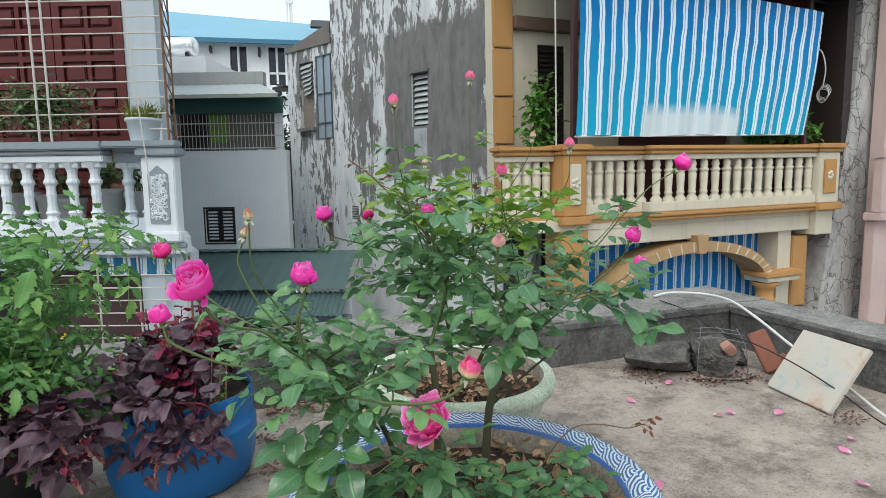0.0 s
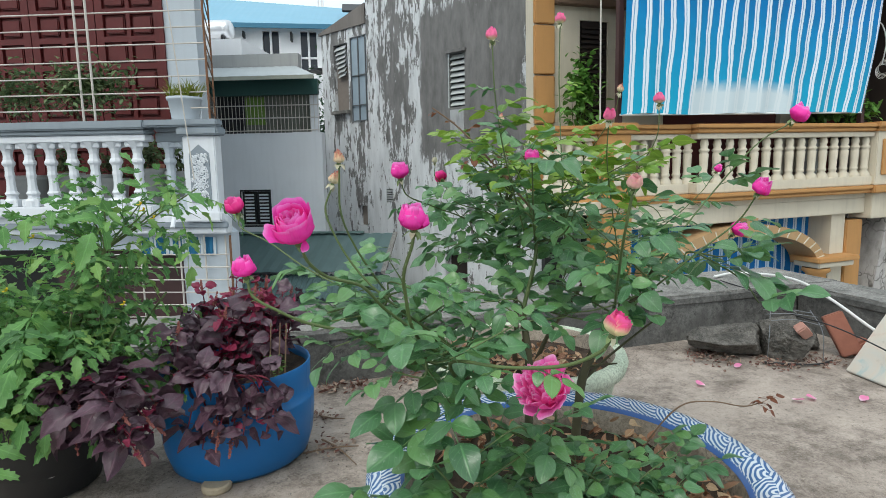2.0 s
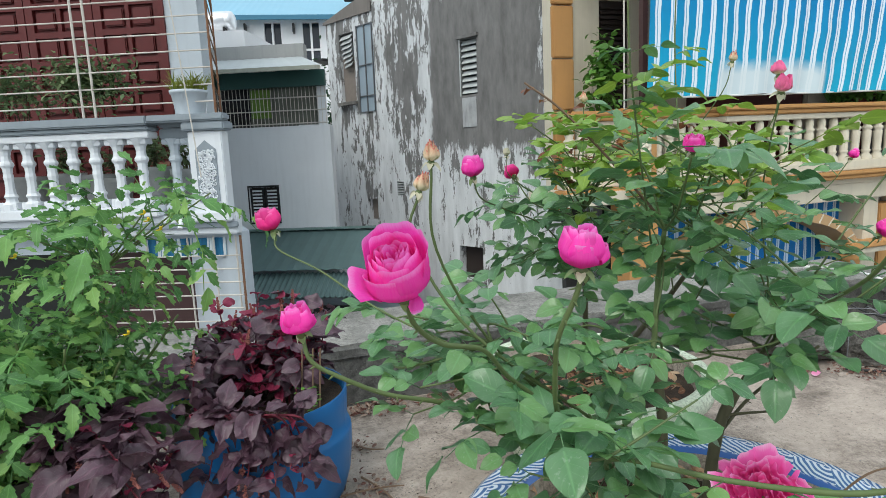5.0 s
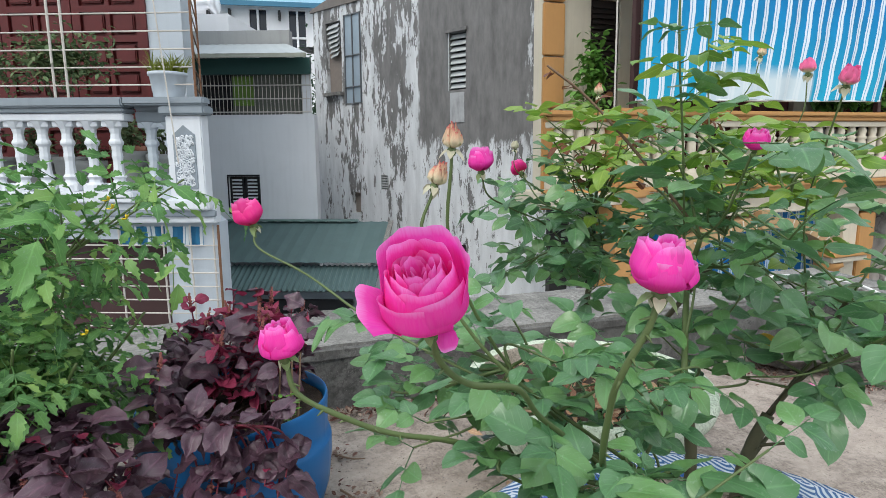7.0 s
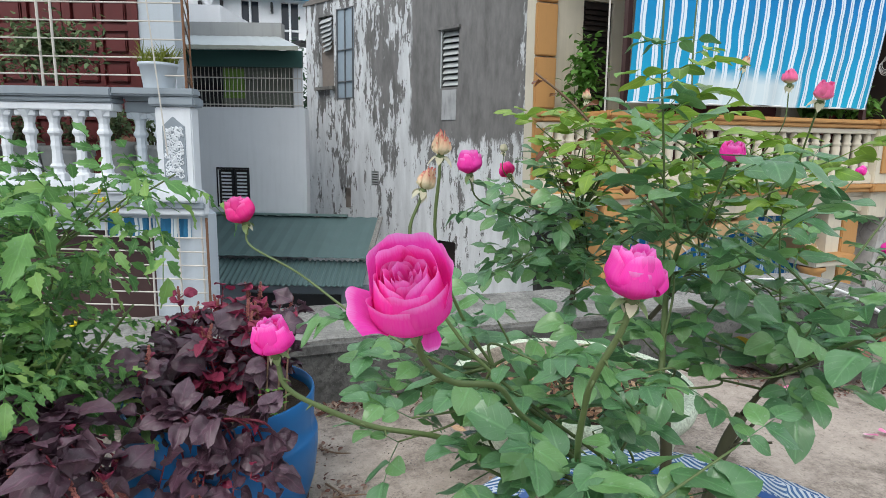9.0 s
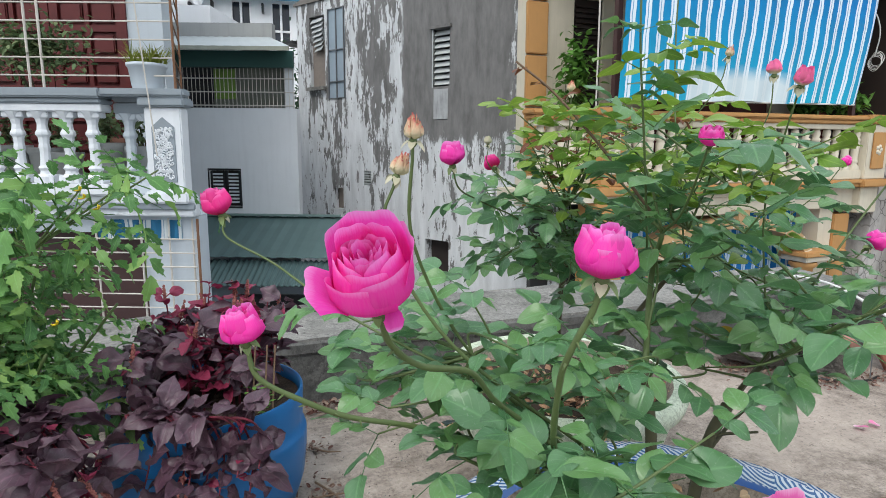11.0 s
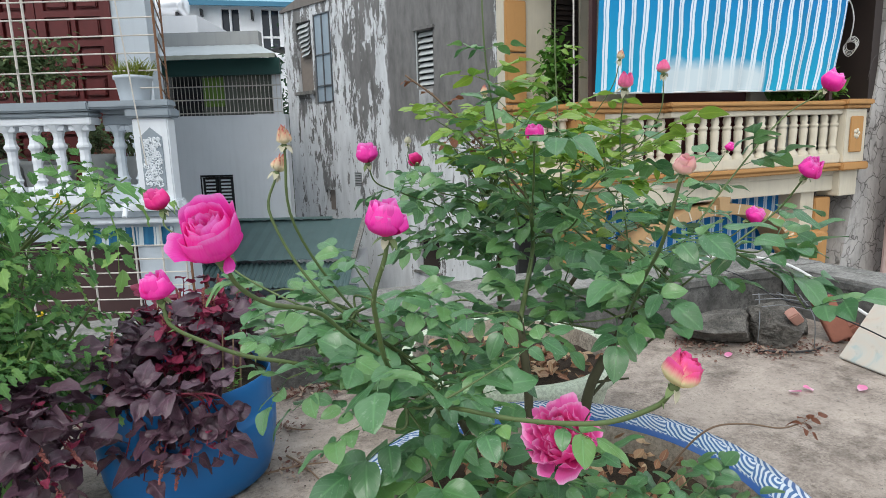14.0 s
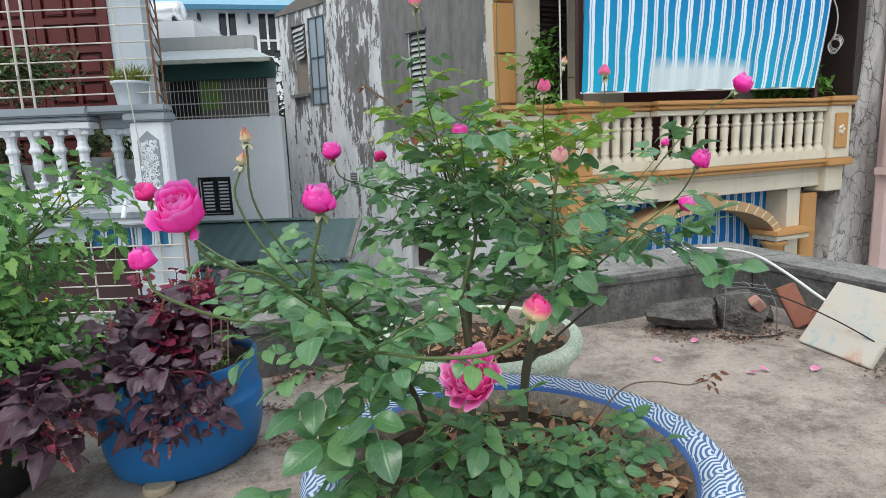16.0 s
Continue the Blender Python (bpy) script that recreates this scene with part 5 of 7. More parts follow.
def tomato_leaf(rnd, size=1.0):
    """A tomato leaf: uneven pairs of deeply toothed, curling leaflets with small ones between."""
    a = Acc()
    L = 0.17 * size
    tube(a, [Vector((0, 0, 0)), Vector((L * 0.5, 0, 0.014)), Vector((L, 0, -0.02))], 0.0019, 0.0009, 4)
    spots = [(1.0, 0, 1.25)]
    for q in (0.34, 0.56, 0.80):
        for sgn in (1, -1):
            spots.append((q + rnd.uniform(-0.05, 0.05), sgn, rnd.uniform(0.75, 1.15)))
    spots += [(rnd.uniform(0.4, 0.75), sgn, rnd.uniform(0.3, 0.42)) for sgn in (1, -1)]
    for q, sgn, f in spots:
        ll = 0.046 * size * f
        m = Matrix.Translation((L * q, 0, 0.014 * math.sin(q * 3.1))) @ Matrix.Rotation(sgn * radians(rnd.uniform(45, 75)), 4, "Z") @ Matrix.Rotation(radians(rnd.uniform(-8, 38)), 4, "Y") @ Matrix.Rotation(radians(rnd.uniform(-25, 25)), 4, "X")
        n, ph, sag = 9, rnd.uniform(0, 6), rnd.uniform(0.0, 0.55)
        vs, fs, uv = [], [], []
        for i in range(n + 1):
            u = i / n
            w = 0.24 * ll * math.sin(math.pi * (0.06 + 0.90 * u ** 0.75)) ** 0.8 * (1.14 if i % 2 else 0.78)
            z = -sag * ll * u * u
            for v in (-1, 0, 1):
                vs.append((u * ll + (0.07 * ll if v and i % 2 else 0), v * w, z + abs(v) * (0.22 * w + 0.09 * ll * math.sin(6 * u + ph + 2 * v))))
                uv.append((u, 0.5 + 0.5 * v))
        for i in range(n):
            for k in (0, 1):
                o = 3 * i + k
                fs.append((o, o + 3, o + 4, o + 1))
        a.add(vs, fs, m, uv)
    return a


SHAPES = {}


def shared(makers, mats, name):
    """Meshes for alike pieces; each takes its material."""
    out = []
    for a, m in zip(makers, mats):
        me = a.mesh(name, True)
        me.materials.append(m)
        SHAPES[me.name] = (a, m)
        out.append(me)
    return out


def piece(name, me, parent, m, scale=1.0):
    o = new(name, me)
    o.parent = parent
    o.matrix_basis = m @ Matrix.Scale(scale, 4)
    return o


rl = random.Random(11)
ROSE_LEAVES = shared([rose_leaf(rl, 1.0, 5 if i % 4 else 3) for i in range(10)], [ROSELEAF] * 10, "leaf")
NEW_LEAVES = shared([rose_leaf(rl, 0.85, 5 if i % 2 else 3) for i in range(4)], [NEWLEAF] * 4, "leaf")
RED_LEAVES = shared([rose_leaf(rl, 0.6, 3) for i in range(2)], [REDLEAF] * 2, "leaf")
TOMATO_LEAVES = shared([tomato_leaf(rl, 1.0) for i in range(9)], [TOMATO] * 9, "leaf")


def petal(R, H, start, span, flare, tuck, rnd, n=8, ruffle=0.05, point=0.0):
    """One rose petal on a cup round z: out and up from the base, then in (tuck) or rolled back (flare); its rim curls a little outward."""
    vs, fs, uv = [], [], []
    ph, dent, lean = rnd.uniform(0, 6.28), rnd.uniform(0.0, 0.07), rnd.uniform(-0.05, 0.05)
    for i in range(n + 1):
        u = i / n
        r = R * (0.12 + 0.88 * math.sin(min(1.0, u * 1.55) * math.pi / 2) ** 0.85)
        r += R * (flare * max(0, u - 0.5) ** 2 * 4.0 - tuck * max(0, u - 0.45) ** 1.6 * 2.2 + 0.35 * max(0, u - 0.84) ** 1.5)
        w = span * (0.34 + 0.66 * math.sin(min(1.0, u * 1.7) * math.pi / 2)) * (1 - point * max(0, u - 0.5) * 1.5)
        for j in range(n + 1):
            v = j / n * 2 - 1
            a = start + v * w
            top = 1 - 0.34 * u * abs(v) ** 3.6 - dent * u * u * math.exp(-18 * v * v)
            soft = ruffle * R * u * u * (math.sin(v * 3.4 + ph) + 0.5 * math.sin(v * 7.3 + 2 * ph))
            rr = r * (1 - 0.05 * v * v + lean * v) + soft + 0.6 * ruffle * R * noise.noise((a * 2.3, u * 2.6, R * 90))
            vs.append((rr * math.cos(a), rr * math.sin(a), H * (u * top) ** 1.2 + 0.35 * soft))
            uv.append((u * (0.35 + 0.65 * top), j / n))
    for i in range(n):
        for j in range(n):
            a = i * (n + 1) + j
            fs.append((a, a + 1, a + n + 2, a + n + 1))
    return vs, fs, uv


# petals of the large rose: bearing in degrees, radius, height, half width, flare, tuck, point
GREAT = [(-80, 0.98, 1.12, 0.80, 0.42, 0.0, 0.35), (-30, 1.0, 1.22, 1.15, 0.03, 0.12, 0.0), (40, 1.0, 1.34, 1.15, 0.02, 0.14, 0.0), (105, 1.0, 1.62, 0.95, 0.12, 0.06, 0.0),
         (-135, 0.95, 1.78, 1.05, 0.04, 0.12, 0.0), (165, 0.97, 1.98, 1.25, 0.03, 0.14, 0.0),
         (0, 0.86, 1.42, 1.05, 0.0, 0.2, 0.0), (70, 0.84, 1.58, 0.95, 0.0, 0.22, 0.0), (-72, 0.84, 1.52, 0.95, 0.0, 0.22, 0.0), (140, 0.82, 1.82, 1.0, 0.0, 0.24, 0.0), (-148, 0.80, 1.80, 1.0, 0.0, 0.24, 0.0)]


def bloom(parent, p, axis, width, style, mat, rnd, label=""):
    """A rose head with its petals and sepals at p, opening along axis. style: full, cup, bud, ragged, spent."""
    R = width / 2
    m = aim(p, axis) @ Matrix.Rotation(radians(90), 4, "Y")
    d = m.to_3x3().inverted() @ Vector((0.0, -1.0, 0.0))
    m = m @ Matrix.Rotation(math.atan2(d.y, d.x) if style == "full" else rnd.uniform(0, 6.28), 4, "Z")
    core = Acc()
    k = 1.25 if style in ("spent", "bud") else 1.0
    lathe(core, [(0.06 * R, -0.50 * R * k), (0.16 * R * k, -0.44 * R * k), (0.27 * R * k, -0.26 * R * k), (0.27 * R * k, -0.08 * R), (0.20 * R, 0.1 * R), (0.0, 0.2 * R)], 12)
    head = part("rose_bloom" if style not in ("bud", "spent") else "rose_bud", core, STEM, parent, label, True, m @ Matrix.Translation((0, 0, 0.3 * R)))
    rings = {
        "full": [(0.68, 1.62, 4, 0.95, 0, 0.24), (0.53, 1.62, 4, 0.95, 0, 0.22), (0.40, 1.60, 3, 1.15, 0, 0.2), (0.27, 1.57, 3, 1.15, 0, 0.12), (0.15, 1.54, 2, 1.6, 0, 0.0)],
        "cup": [(1.0, 1.30, 3, 1.1, 0.06, 0.34), (1.0, 1.66, 3, 1.2, 0.0, 0.46), (0.86, 1.76, 3, 1.2, 0, 0.50), (0.68, 1.76, 3, 1.15, 0, 0.46), (0.50, 1.72, 3, 1.1, 0, 0.38), (0.33, 1.68, 3, 1.1, 0, 0.28), (0.17, 1.62, 2, 1.5, 0, 0.1)],
        "bud": [(0.90, 1.30, 4, 0.8, 0.05, 0.45), (0.80, 1.62, 3, 1.0, 0, 0.6), (0.58, 1.74, 3, 1.0, 0, 0.5), (0.32, 1.76, 2, 1.4, 0, 0.3)],
        "ragged": [(1.0, 0.80, 7, 0.46, 0.25, 0.02), (0.94, 1.02, 8, 0.42, 0.14, 0.05), (0.83, 1.14, 8, 0.40, 0.08, 0.06), (0.71, 1.20, 8, 0.40, 0.04, 0.08), (0.58, 1.22, 7, 0.42, 0, 0.08), (0.45, 1.20, 6, 0.45, 0, 0.06), (0.32, 1.16, 5, 0.5, 0, 0.05), (0.18, 1.10, 4, 0.55, 0, 0)],
        "spent": [(0.80, 1.25, 5, 0.5, 0.05, 0.55), (0.70, 1.55, 5, 0.5, 0.0, 0.65), (0.52, 1.85, 4, 0.55, 0.0, 0.6), (0.28, 1.95, 3, 0.7, 0, 0.4)],
    }[style]
    grain = 9 if width > 0.034 else 6
    if style == "full":
        for deg, r, h, span, flare, tuck, point in GREAT:
            a = Acc()
            a.add(*petal(R * r, R * h, radians(deg), span, flare, tuck, rnd, 12, 0.05, point)[:2], None, petal(R * r, R * h, 0, span, flare, tuck, rnd, 12)[2])
            part("petal", a, mat, head, "", True)
    for q, (r, h, n, span, flare, tuck) in enumerate(rings):
        off = rnd.uniform(0, 6.28)
        for k in range(n):
            a = Acc()
            v, f, uv = petal(R * r * rnd.uniform(0.93, 1.04), R * h * (rnd.uniform(0.92, 1.05) if style in ("full", "bud") else rnd.uniform(0.80, 1.06)), off + 2 * math.pi * k / n + rnd.uniform(-0.15, 0.15), span, flare * rnd.uniform(0.5, 1.6), tuck * rnd.uniform(0.7, 1.15), rnd, grain, 0.07 if style == "full" else 0.12)
            a.add(v, f, None, uv)
            part("petal", a, mat, head, "", True)
    if style == "full":
        a = Acc()
        v, f, uv = petal(R * 0.26, R * 0.56, -1.4, 0.9, 0.2, 0.0, rnd, 8, 0.1)
        a.add(v, f, m.to_3x3().inverted().to_4x4() @ Matrix.Translation((0.40 * R, -0.25 * R, 0.05 * R)) @ Matrix.Rotation(radians(170), 4, "Y"), uv)
        part("petal", a, mat, head, "dropped outer petal", True)
    for k in range(5):
        a = Acc()
        v, f, uv = blade(R * rnd.uniform(0.6, 0.9) * {"spent": 1.25, "bud": 1.15, "full": 0.5}.get(style, 0.85), R * (0.24 if style == "full" else 0.62 if style in ("bud", "spent") else 0.42), 0.3, 0.4, 4, 0.6)
        dip = radians(rnd.uniform(15, 60)) if style != "bud" else radians(rnd.uniform(-5, 65))
        a.add(v, f, Matrix.Rotation(2 * math.pi * k / 5 + rnd.uniform(-0.2, 0.2), 4, "Z") @ Matrix.Rotation(dip, 4, "Y") @ Matrix.Translation((0.16 * R, 0, 0)), uv)
        part("sepal", a, SEPALPALE if style in ("bud", "spent") or (style != "full" and k % 2) else SEPAL, head, "", True)
    return head


class Bush:
    """A rose bush: canes to each flower, side shoots through the crown, leaves along all of them."""

    def __init__(self, name, base, label, seed, tiers=True):
        self.tiers = tiers
        self.e = empty(name, Matrix.Translation(base), label, "rose bush")
        self.o, self.rnd, self.leaves, self.loose = Vector(base), random.Random(seed), 0, {}

    def local(self, p):
        return Vector(p) - self.o

    def cane(self, pts, r0, r1, mat=None, name="cane", thorns=True):
        line = spline([self.local(p) for p in pts], 6)
        a = Acc()
        tube(a, line, r0, r1, 7 if r0 > 0.004 else 5, 0.06)
        if thorns and r0 > 0.0025:
            for q in line[2:-2:3]:
                d = Vector((self.rnd.uniform(-1, 1), self.rnd.uniform(-1, 1), -0.2)).normalized()
                tube(a, [q, q + d * (r0 + 0.006)], 0.0018, 0.0003, 4)
        part(name, a, mat or STEM, self.e, "", True)
        return line

    def leaf(self, p, d, size=1.0, kinds=None, roll=None):
        r = self.rnd
        kinds = kinds or ROSE_LEAVES
        d = Vector(d).normalized()
        flat = max(d.xy.length, 0.35)
        if d.xy.length < 0.35:
            q = r.uniform(0, 6.28)
            d.x, d.y = flat * math.cos(q), flat * math.sin(q)
        if self.tiers:
            d.z = max(-0.35, min(0.45, d.z)) * flat
        m = aim(p, d, r.uniform(-0.42, 0.42) if roll is None else roll)
        me = r.choice(kinds)
        if self.leaves < 290:
            piece("leaf", me, self.e, m, size * r.uniform(0.8, 1.15))
            self.leaves += 1
        else:
            a, mat = SHAPES[me.name]
            self.loose.setdefault(mat.name, (Acc(), mat))[0].add(a.v, a.f, m @ Matrix.Scale(size * r.uniform(0.8, 1.15), 4), a.uv)

    def finish(self):
        """The leaves past the first few hundred, joined."""
        for a, mat in self.loose.values():
            tagged(part("foliage", a, mat, self.e, "", True), kind="stuff")

    def dress(self, line, start=0.3, end=0.95, gap=0.045, size=1.0, kinds=None, phase=None, rise=0.25):
        """Leaves set alternately along a stem."""
        r = self.rnd
        total = sum((b - a).length for a, b in zip(line, line[1:]))
        want, run, ang = start * total, 0.0, r.uniform(0, 6.28) if phase is None else phase
        for a, b in zip(line, line[1:]):
            step = (b - a).length
            while run + step >= want and want < end * total:
                p = a.lerp(b, (want - run) / max(step, 1e-6))
                t = (b - a).normalized()
                s = t.orthogonal().normalized()
                out = Matrix.Rotation(ang, 3, t) @ s
                d = out * 0.9 + t * 0.35 + Vector((0, 0, rise))
                self.leaf(p, d, size, kinds)
                ang += 2.4 + r.uniform(-0.4, 0.4)
                want += gap * r.uniform(0.75, 1.3)
            run += step

    def flower(self, pts, width, style, mat, axis=None, r0=0.003, label="", leaves=(0.25, 0.8, 0.06, 0.8), kinds=None):
        line = self.cane(pts, r0 * 0.82, r0 * 0.62)
        tip = line[-1]
        ax = Vector(axis) if axis else (line[-1] - line[-3]).normalized()
        bloom(self.e, tip, ax, width, style, mat, self.rnd, label)
        if leaves:
            self.dress(line, *leaves[:3], size=leaves[3], kinds=kinds)
        return line

    def shoots(self, centre, radii, roots, count, gap=0.045, size=1.0, kinds=None, r0=0.0022):
        """Side shoots from the roots to points spread through an ellipsoid."""
        r = self.rnd
        for _ in range(count):
            while True:
                q = Vector((r.uniform(-1, 1), r.uniform(-1, 1), r.uniform(-1, 1)))
                if 0.25 < q.length < 1:
                    break
            tip = Vector(centre) + Vector((q.x * radii[0], q.y * radii[1], q.z * radii[2]))
            root = min((Vector(p) for p in r.sample(roots, min(3, len(roots)))), key=lambda p: (p - tip).length)
            mid = root.lerp(tip, 0.5) + Vector((r.uniform(-0.04, 0.04), r.uniform(-0.04, 0.04), r.uniform(-0.02, 0.05)))
            line = self.cane([root, mid, tip], r0, r0 * 0.5, thorns=False)
            self.dress(line, 0.3, 1.0, gap, size, kinds)
            self.leaf(line[-1], (line[-1] - line[-2]) + Vector((0, 0, 0.01)), size, kinds)


# ---- pots ----
def turned_pot(name, at, profile_out, profile_in, mat, inside, label, sides=48, soil=None, bend=None, lip=None):
    e = empty(name, pose(*at), label, "plant pot")
    a = Acc()
    lathe(a, profile_out, sides, None, bend=bend)
    part("pot_wall", a, mat, e, "", True)
    a = Acc()
    lathe(a, profile_in, sides, None, bend=bend)
    part("pot_inside", a, inside, e, "", True)
    if lip:
        a = Acc()
        lathe(a, lip[0], sides * 2, None, bend=bend)
        part("pot_rim", a, lip[1], e, lip[2], True)
    r, z = soil
    a = Acc()
    rings = 14
    vs, fs = [(0, 0, z)], []
    for i in range(1, rings + 1):
        for k in range(sides):
            q = 2 * math.pi * k / sides
            vs.append((r * i / rings * math.cos(q), r * i / rings * math.sin(q), z + 0.012 * noise.noise((i * 0.7 * math.cos(q), i * 0.7 * math.sin(q), r * 9))))
    fs += [(0, 1 + k, 1 + (k + 1) % sides) for k in range(sides)]
    for i in range(rings - 1):
        for k in range(sides):
            p, q = 1 + i * sides + k, 1 + i * sides + (k + 1) % sides
            fs.append((p, p + sides, q + sides, q))
    a.add(vs, fs)
    part("soil", a, SOIL, e, "dark soil", True)
    return e


BP = (0.088, 1.305, 0.0)
turned_pot("glazed_pot", BP, [(0.24, 0.0), (0.26, 0.015), (0.33, 0.12), (0.365, 0.24), (0.358, 0.322)], [(0.338, 0.345), (0.325, 0.31), (0.33, 0.24), (0.31, 0.14), (0.2, 0.05)], GLAZE, POTINNER,
           "large blue and white glazed ceramic bowl of roses", 56, (0.329, 0.292),
           lip=([(0.345, 0.315), (0.388, 0.328), (0.410, 0.342), (0.414, 0.355), (0.402, 0.364), (0.372, 0.366), (0.348, 0.358), (0.337, 0.345)], GLAZE, "flat rim painted with blue waves"))
JP = (0.07, 2.255, 0.0)
turned_pot("jade_pot", JP, [(0.22, 0.0), (0.25, 0.02), (0.31, 0.14), (0.335, 0.24), (0.35, 0.25)], [(0.325, 0.305), (0.315, 0.29), (0.31, 0.2), (0.26, 0.08), (0.15, 0.04)], JADE, POTINNER,
           "pale green mossy ceramic pot on the terrace floor", 48, (0.312, 0.245),
           lip=([(0.33, 0.245), (0.362, 0.255), (0.37, 0.285), (0.362, 0.305), (0.345, 0.31), (0.324, 0.304)], JADE, "rounded pale green rim"))
BU = (-0.92, 2.015, 0.0)
turned_pot("blue_barrel_planter", BU, [(0.17, 0.012), (0.20, 0.0), (0.222, 0.02), (0.240, 0.08), (0.249, 0.16), (0.250, 0.205), (0.247, 0.216), (0.241, 0.222), (0.240, 0.25), (0.241, 0.29), (0.243, 0.326), (0.241, 0.332)], [(0.241, 0.332), (0.236, 0.331), (0.236, 0.30), (0.232, 0.2), (0.2, 0.06)], PLASTIC, PLASTIC,
                "cut-down blue plastic barrel planted with purple amaranth", 56, (0.234, 0.296), bend=lambda a, i: 0.004 * math.sin(3 * a + 1))
KP = (-1.455, 1.80, 0.0)
bp = turned_pot("black_pot", KP, [(0.125, 0.0), (0.145, 0.01), (0.195, 0.2), (0.213, 0.27), (0.222, 0.28)], [(0.222, 0.28), (0.21, 0.279), (0.205, 0.25), (0.18, 0.1), (0.1, 0.05)], BLACKPOT, BLACKPOT, "black plastic pot of tomato plants", 36, (0.205, 0.235))
face = Matrix.Rotation(radians(-48), 4, "Z") @ Matrix.Translation((0.168, 0, 0.105)) @ Matrix.Rotation(radians(76), 4, "Y")
a = Acc()
lathe(a, [(0.0075, 0.0), (0.013, 0.0), (0.012, 0.005), (0.0085, 0.005), (0.0075, -0.001)], 18, face)
part("drain_hole", a, GREYPOT, bp, "pale rim of a drain hole", True)
a = Acc()
lathe(a, [(0.042, 0), (0.045, 0.006), (0.045, 0.018), (0.040, 0.024), (0.0, 0.025)], 24)
tagged(a.ob("bottle_cap_disc", plain("pale_wood_disc", (0.50, 0.42, 0.30), 0.8, vary=0.4, scale=30), m=pose(-0.905, 1.79, 0.0)), "small pale round lid under the blue barrel", "lid")

# ---- roses in the glazed bowl ----
B = Bush("rose_bush", (0.10, 1.45, 0.25), "tall rose bush with pink blooms in the glazed bowl", 21)
tA = B.cane([(0.12, 1.44, 0.25), (0.125, 1.425, 0.40), (0.135, 1.416, 0.51), (0.165, 1.42, 0.58)], 0.0115, 0.009, BARK, "trunk")
tB = B.cane([(0.0, 1.36, 0.25), (0.008, 1.33, 0.42), (0.008, 1.31, 0.56), (-0.005, 1.32, 0.68)], 0.0095, 0.007, BARK, "trunk")
B.cane([(-0.06, 1.33, 0.25), (-0.07, 1.25, 0.42), (-0.10, 1.18, 0.56), (-0.13, 1.12, 0.64)], 0.007, 0.005, BARK, "trunk")
tD = B.cane([(0.165, 1.42, 0.58), (0.24, 1.45, 0.66), (0.30, 1.48, 0.74)], 0.0048, 0.004, BARK, "branch")
tE = B.cane([(0.165, 1.42, 0.58), (0.19, 1.38, 0.66), (0.26, 1.33, 0.73)], 0.004, 0.0032, BARK, "branch")
B.cane([(0.137, 1.416, 0.53), (0.17, 1.405, 0.54), (0.205, 1.40, 0.545)], 0.003, 0.002, BARK, "stub")
B.cane([(0.137, 1.416, 0.50), (0.21, 1.46, 0.55), (0.31, 1.45, 0.64)], 0.0035, 0.0025, BARK, "branch")
tF = B.cane([(-0.005, 1.32, 0.68), (0.03, 1.42, 0.78), (0.02, 1.36, 0.86)], 0.005, 0.0035, STEM, "branch")
hot = "full hot pink rose"
# long canes leaning out over the floor
B.flower([(-0.13, 1.16, 0.62), (-0.187, 1.10, 0.693), (-0.234, 1.03, 0.756), (-0.259, 0.973, 0.805), (-0.294, 0.93, 0.826), (-0.312, 0.902, 0.851), (-0.317, 0.888, 0.876)], 0.052, "full", PETAL, (-0.12, -0.50, 0.90), 0.0035, "large hot pink rose, half open", (0.1, 0.62, 0.05, 0.75))
B.flower([(-0.13, 1.16, 0.61), (-0.251, 1.12, 0.67), (-0.31, 1.08, 0.707), (-0.365, 1.05, 0.73), (-0.404, 1.03, 0.755), (-0.437, 1.02, 0.779), (-0.446, 1.022, 0.806)], 0.037, "cup", PETAL, (-0.1, -0.25, 1), 0.0037, "closed hot pink rose", (0.05, 0.5, 0.06, 0.55))
B.flower([(-0.11, 1.17, 0.60), (-0.20, 1.15, 0.70), (-0.307, 1.15, 0.755), (-0.401, 1.18, 0.795), (-0.481, 1.22, 0.837), (-0.555, 1.27, 0.860), (-0.564, 1.285, 0.882)], 0.040, "cup", PETALDEEP, (-0.3, -0.2, 1), 0.0022, "closed hot pink rose", (0.2, 0.75, 0.075, 0.7))
B.flower([(-0.13, 1.12, 0.64), (-0.185, 1.01, 0.72), (-0.195, 0.96, 0.799), (-0.193, 0.94, 0.832), (-0.181, 0.93, 0.866), (-0.177, 0.928, 0.884)], 0.039, "cup", PETAL, (0.05, -0.15, 1), 0.0037, hot, (0.15, 0.55, 0.04, 0.8))
B.flower([(-0.13, 1.14, 0.63), (-0.25, 1.16, 0.75), (-0.31, 1.10, 0.88), (-0.310, 1.077, 0.976)], 0.024, "spent", PETALOLD, None, 0.0026, "withered orange rose head", (0.15, 0.5, 0.05, 0.6))
B.flower([(-0.12, 1.14, 0.65), (-0.27, 1.10, 0.78), (-0.335, 1.09, 0.89), (-0.327, 1.094, 0.944)], 0.024, "spent", PETALOLD, None, 0.0026, "withered orange rose head", (0.3, 0.6, 0.06, 0.6))
B.flower([(-0.10, 1.15, 0.56), (-0.136, 1.0, 0.682), (-0.056, 0.93, 0.701), (0.011, 0.875, 0.723), (0.051, 0.85, 0.749), (0.062, 0.838, 0.770)], 0.033, "cup", PETALGOLD, (0.35, -0.1, 1), 0.0036, "pink rose with a yellow base and loose petals", (0.1, 0.5, 0.06, 0.8))
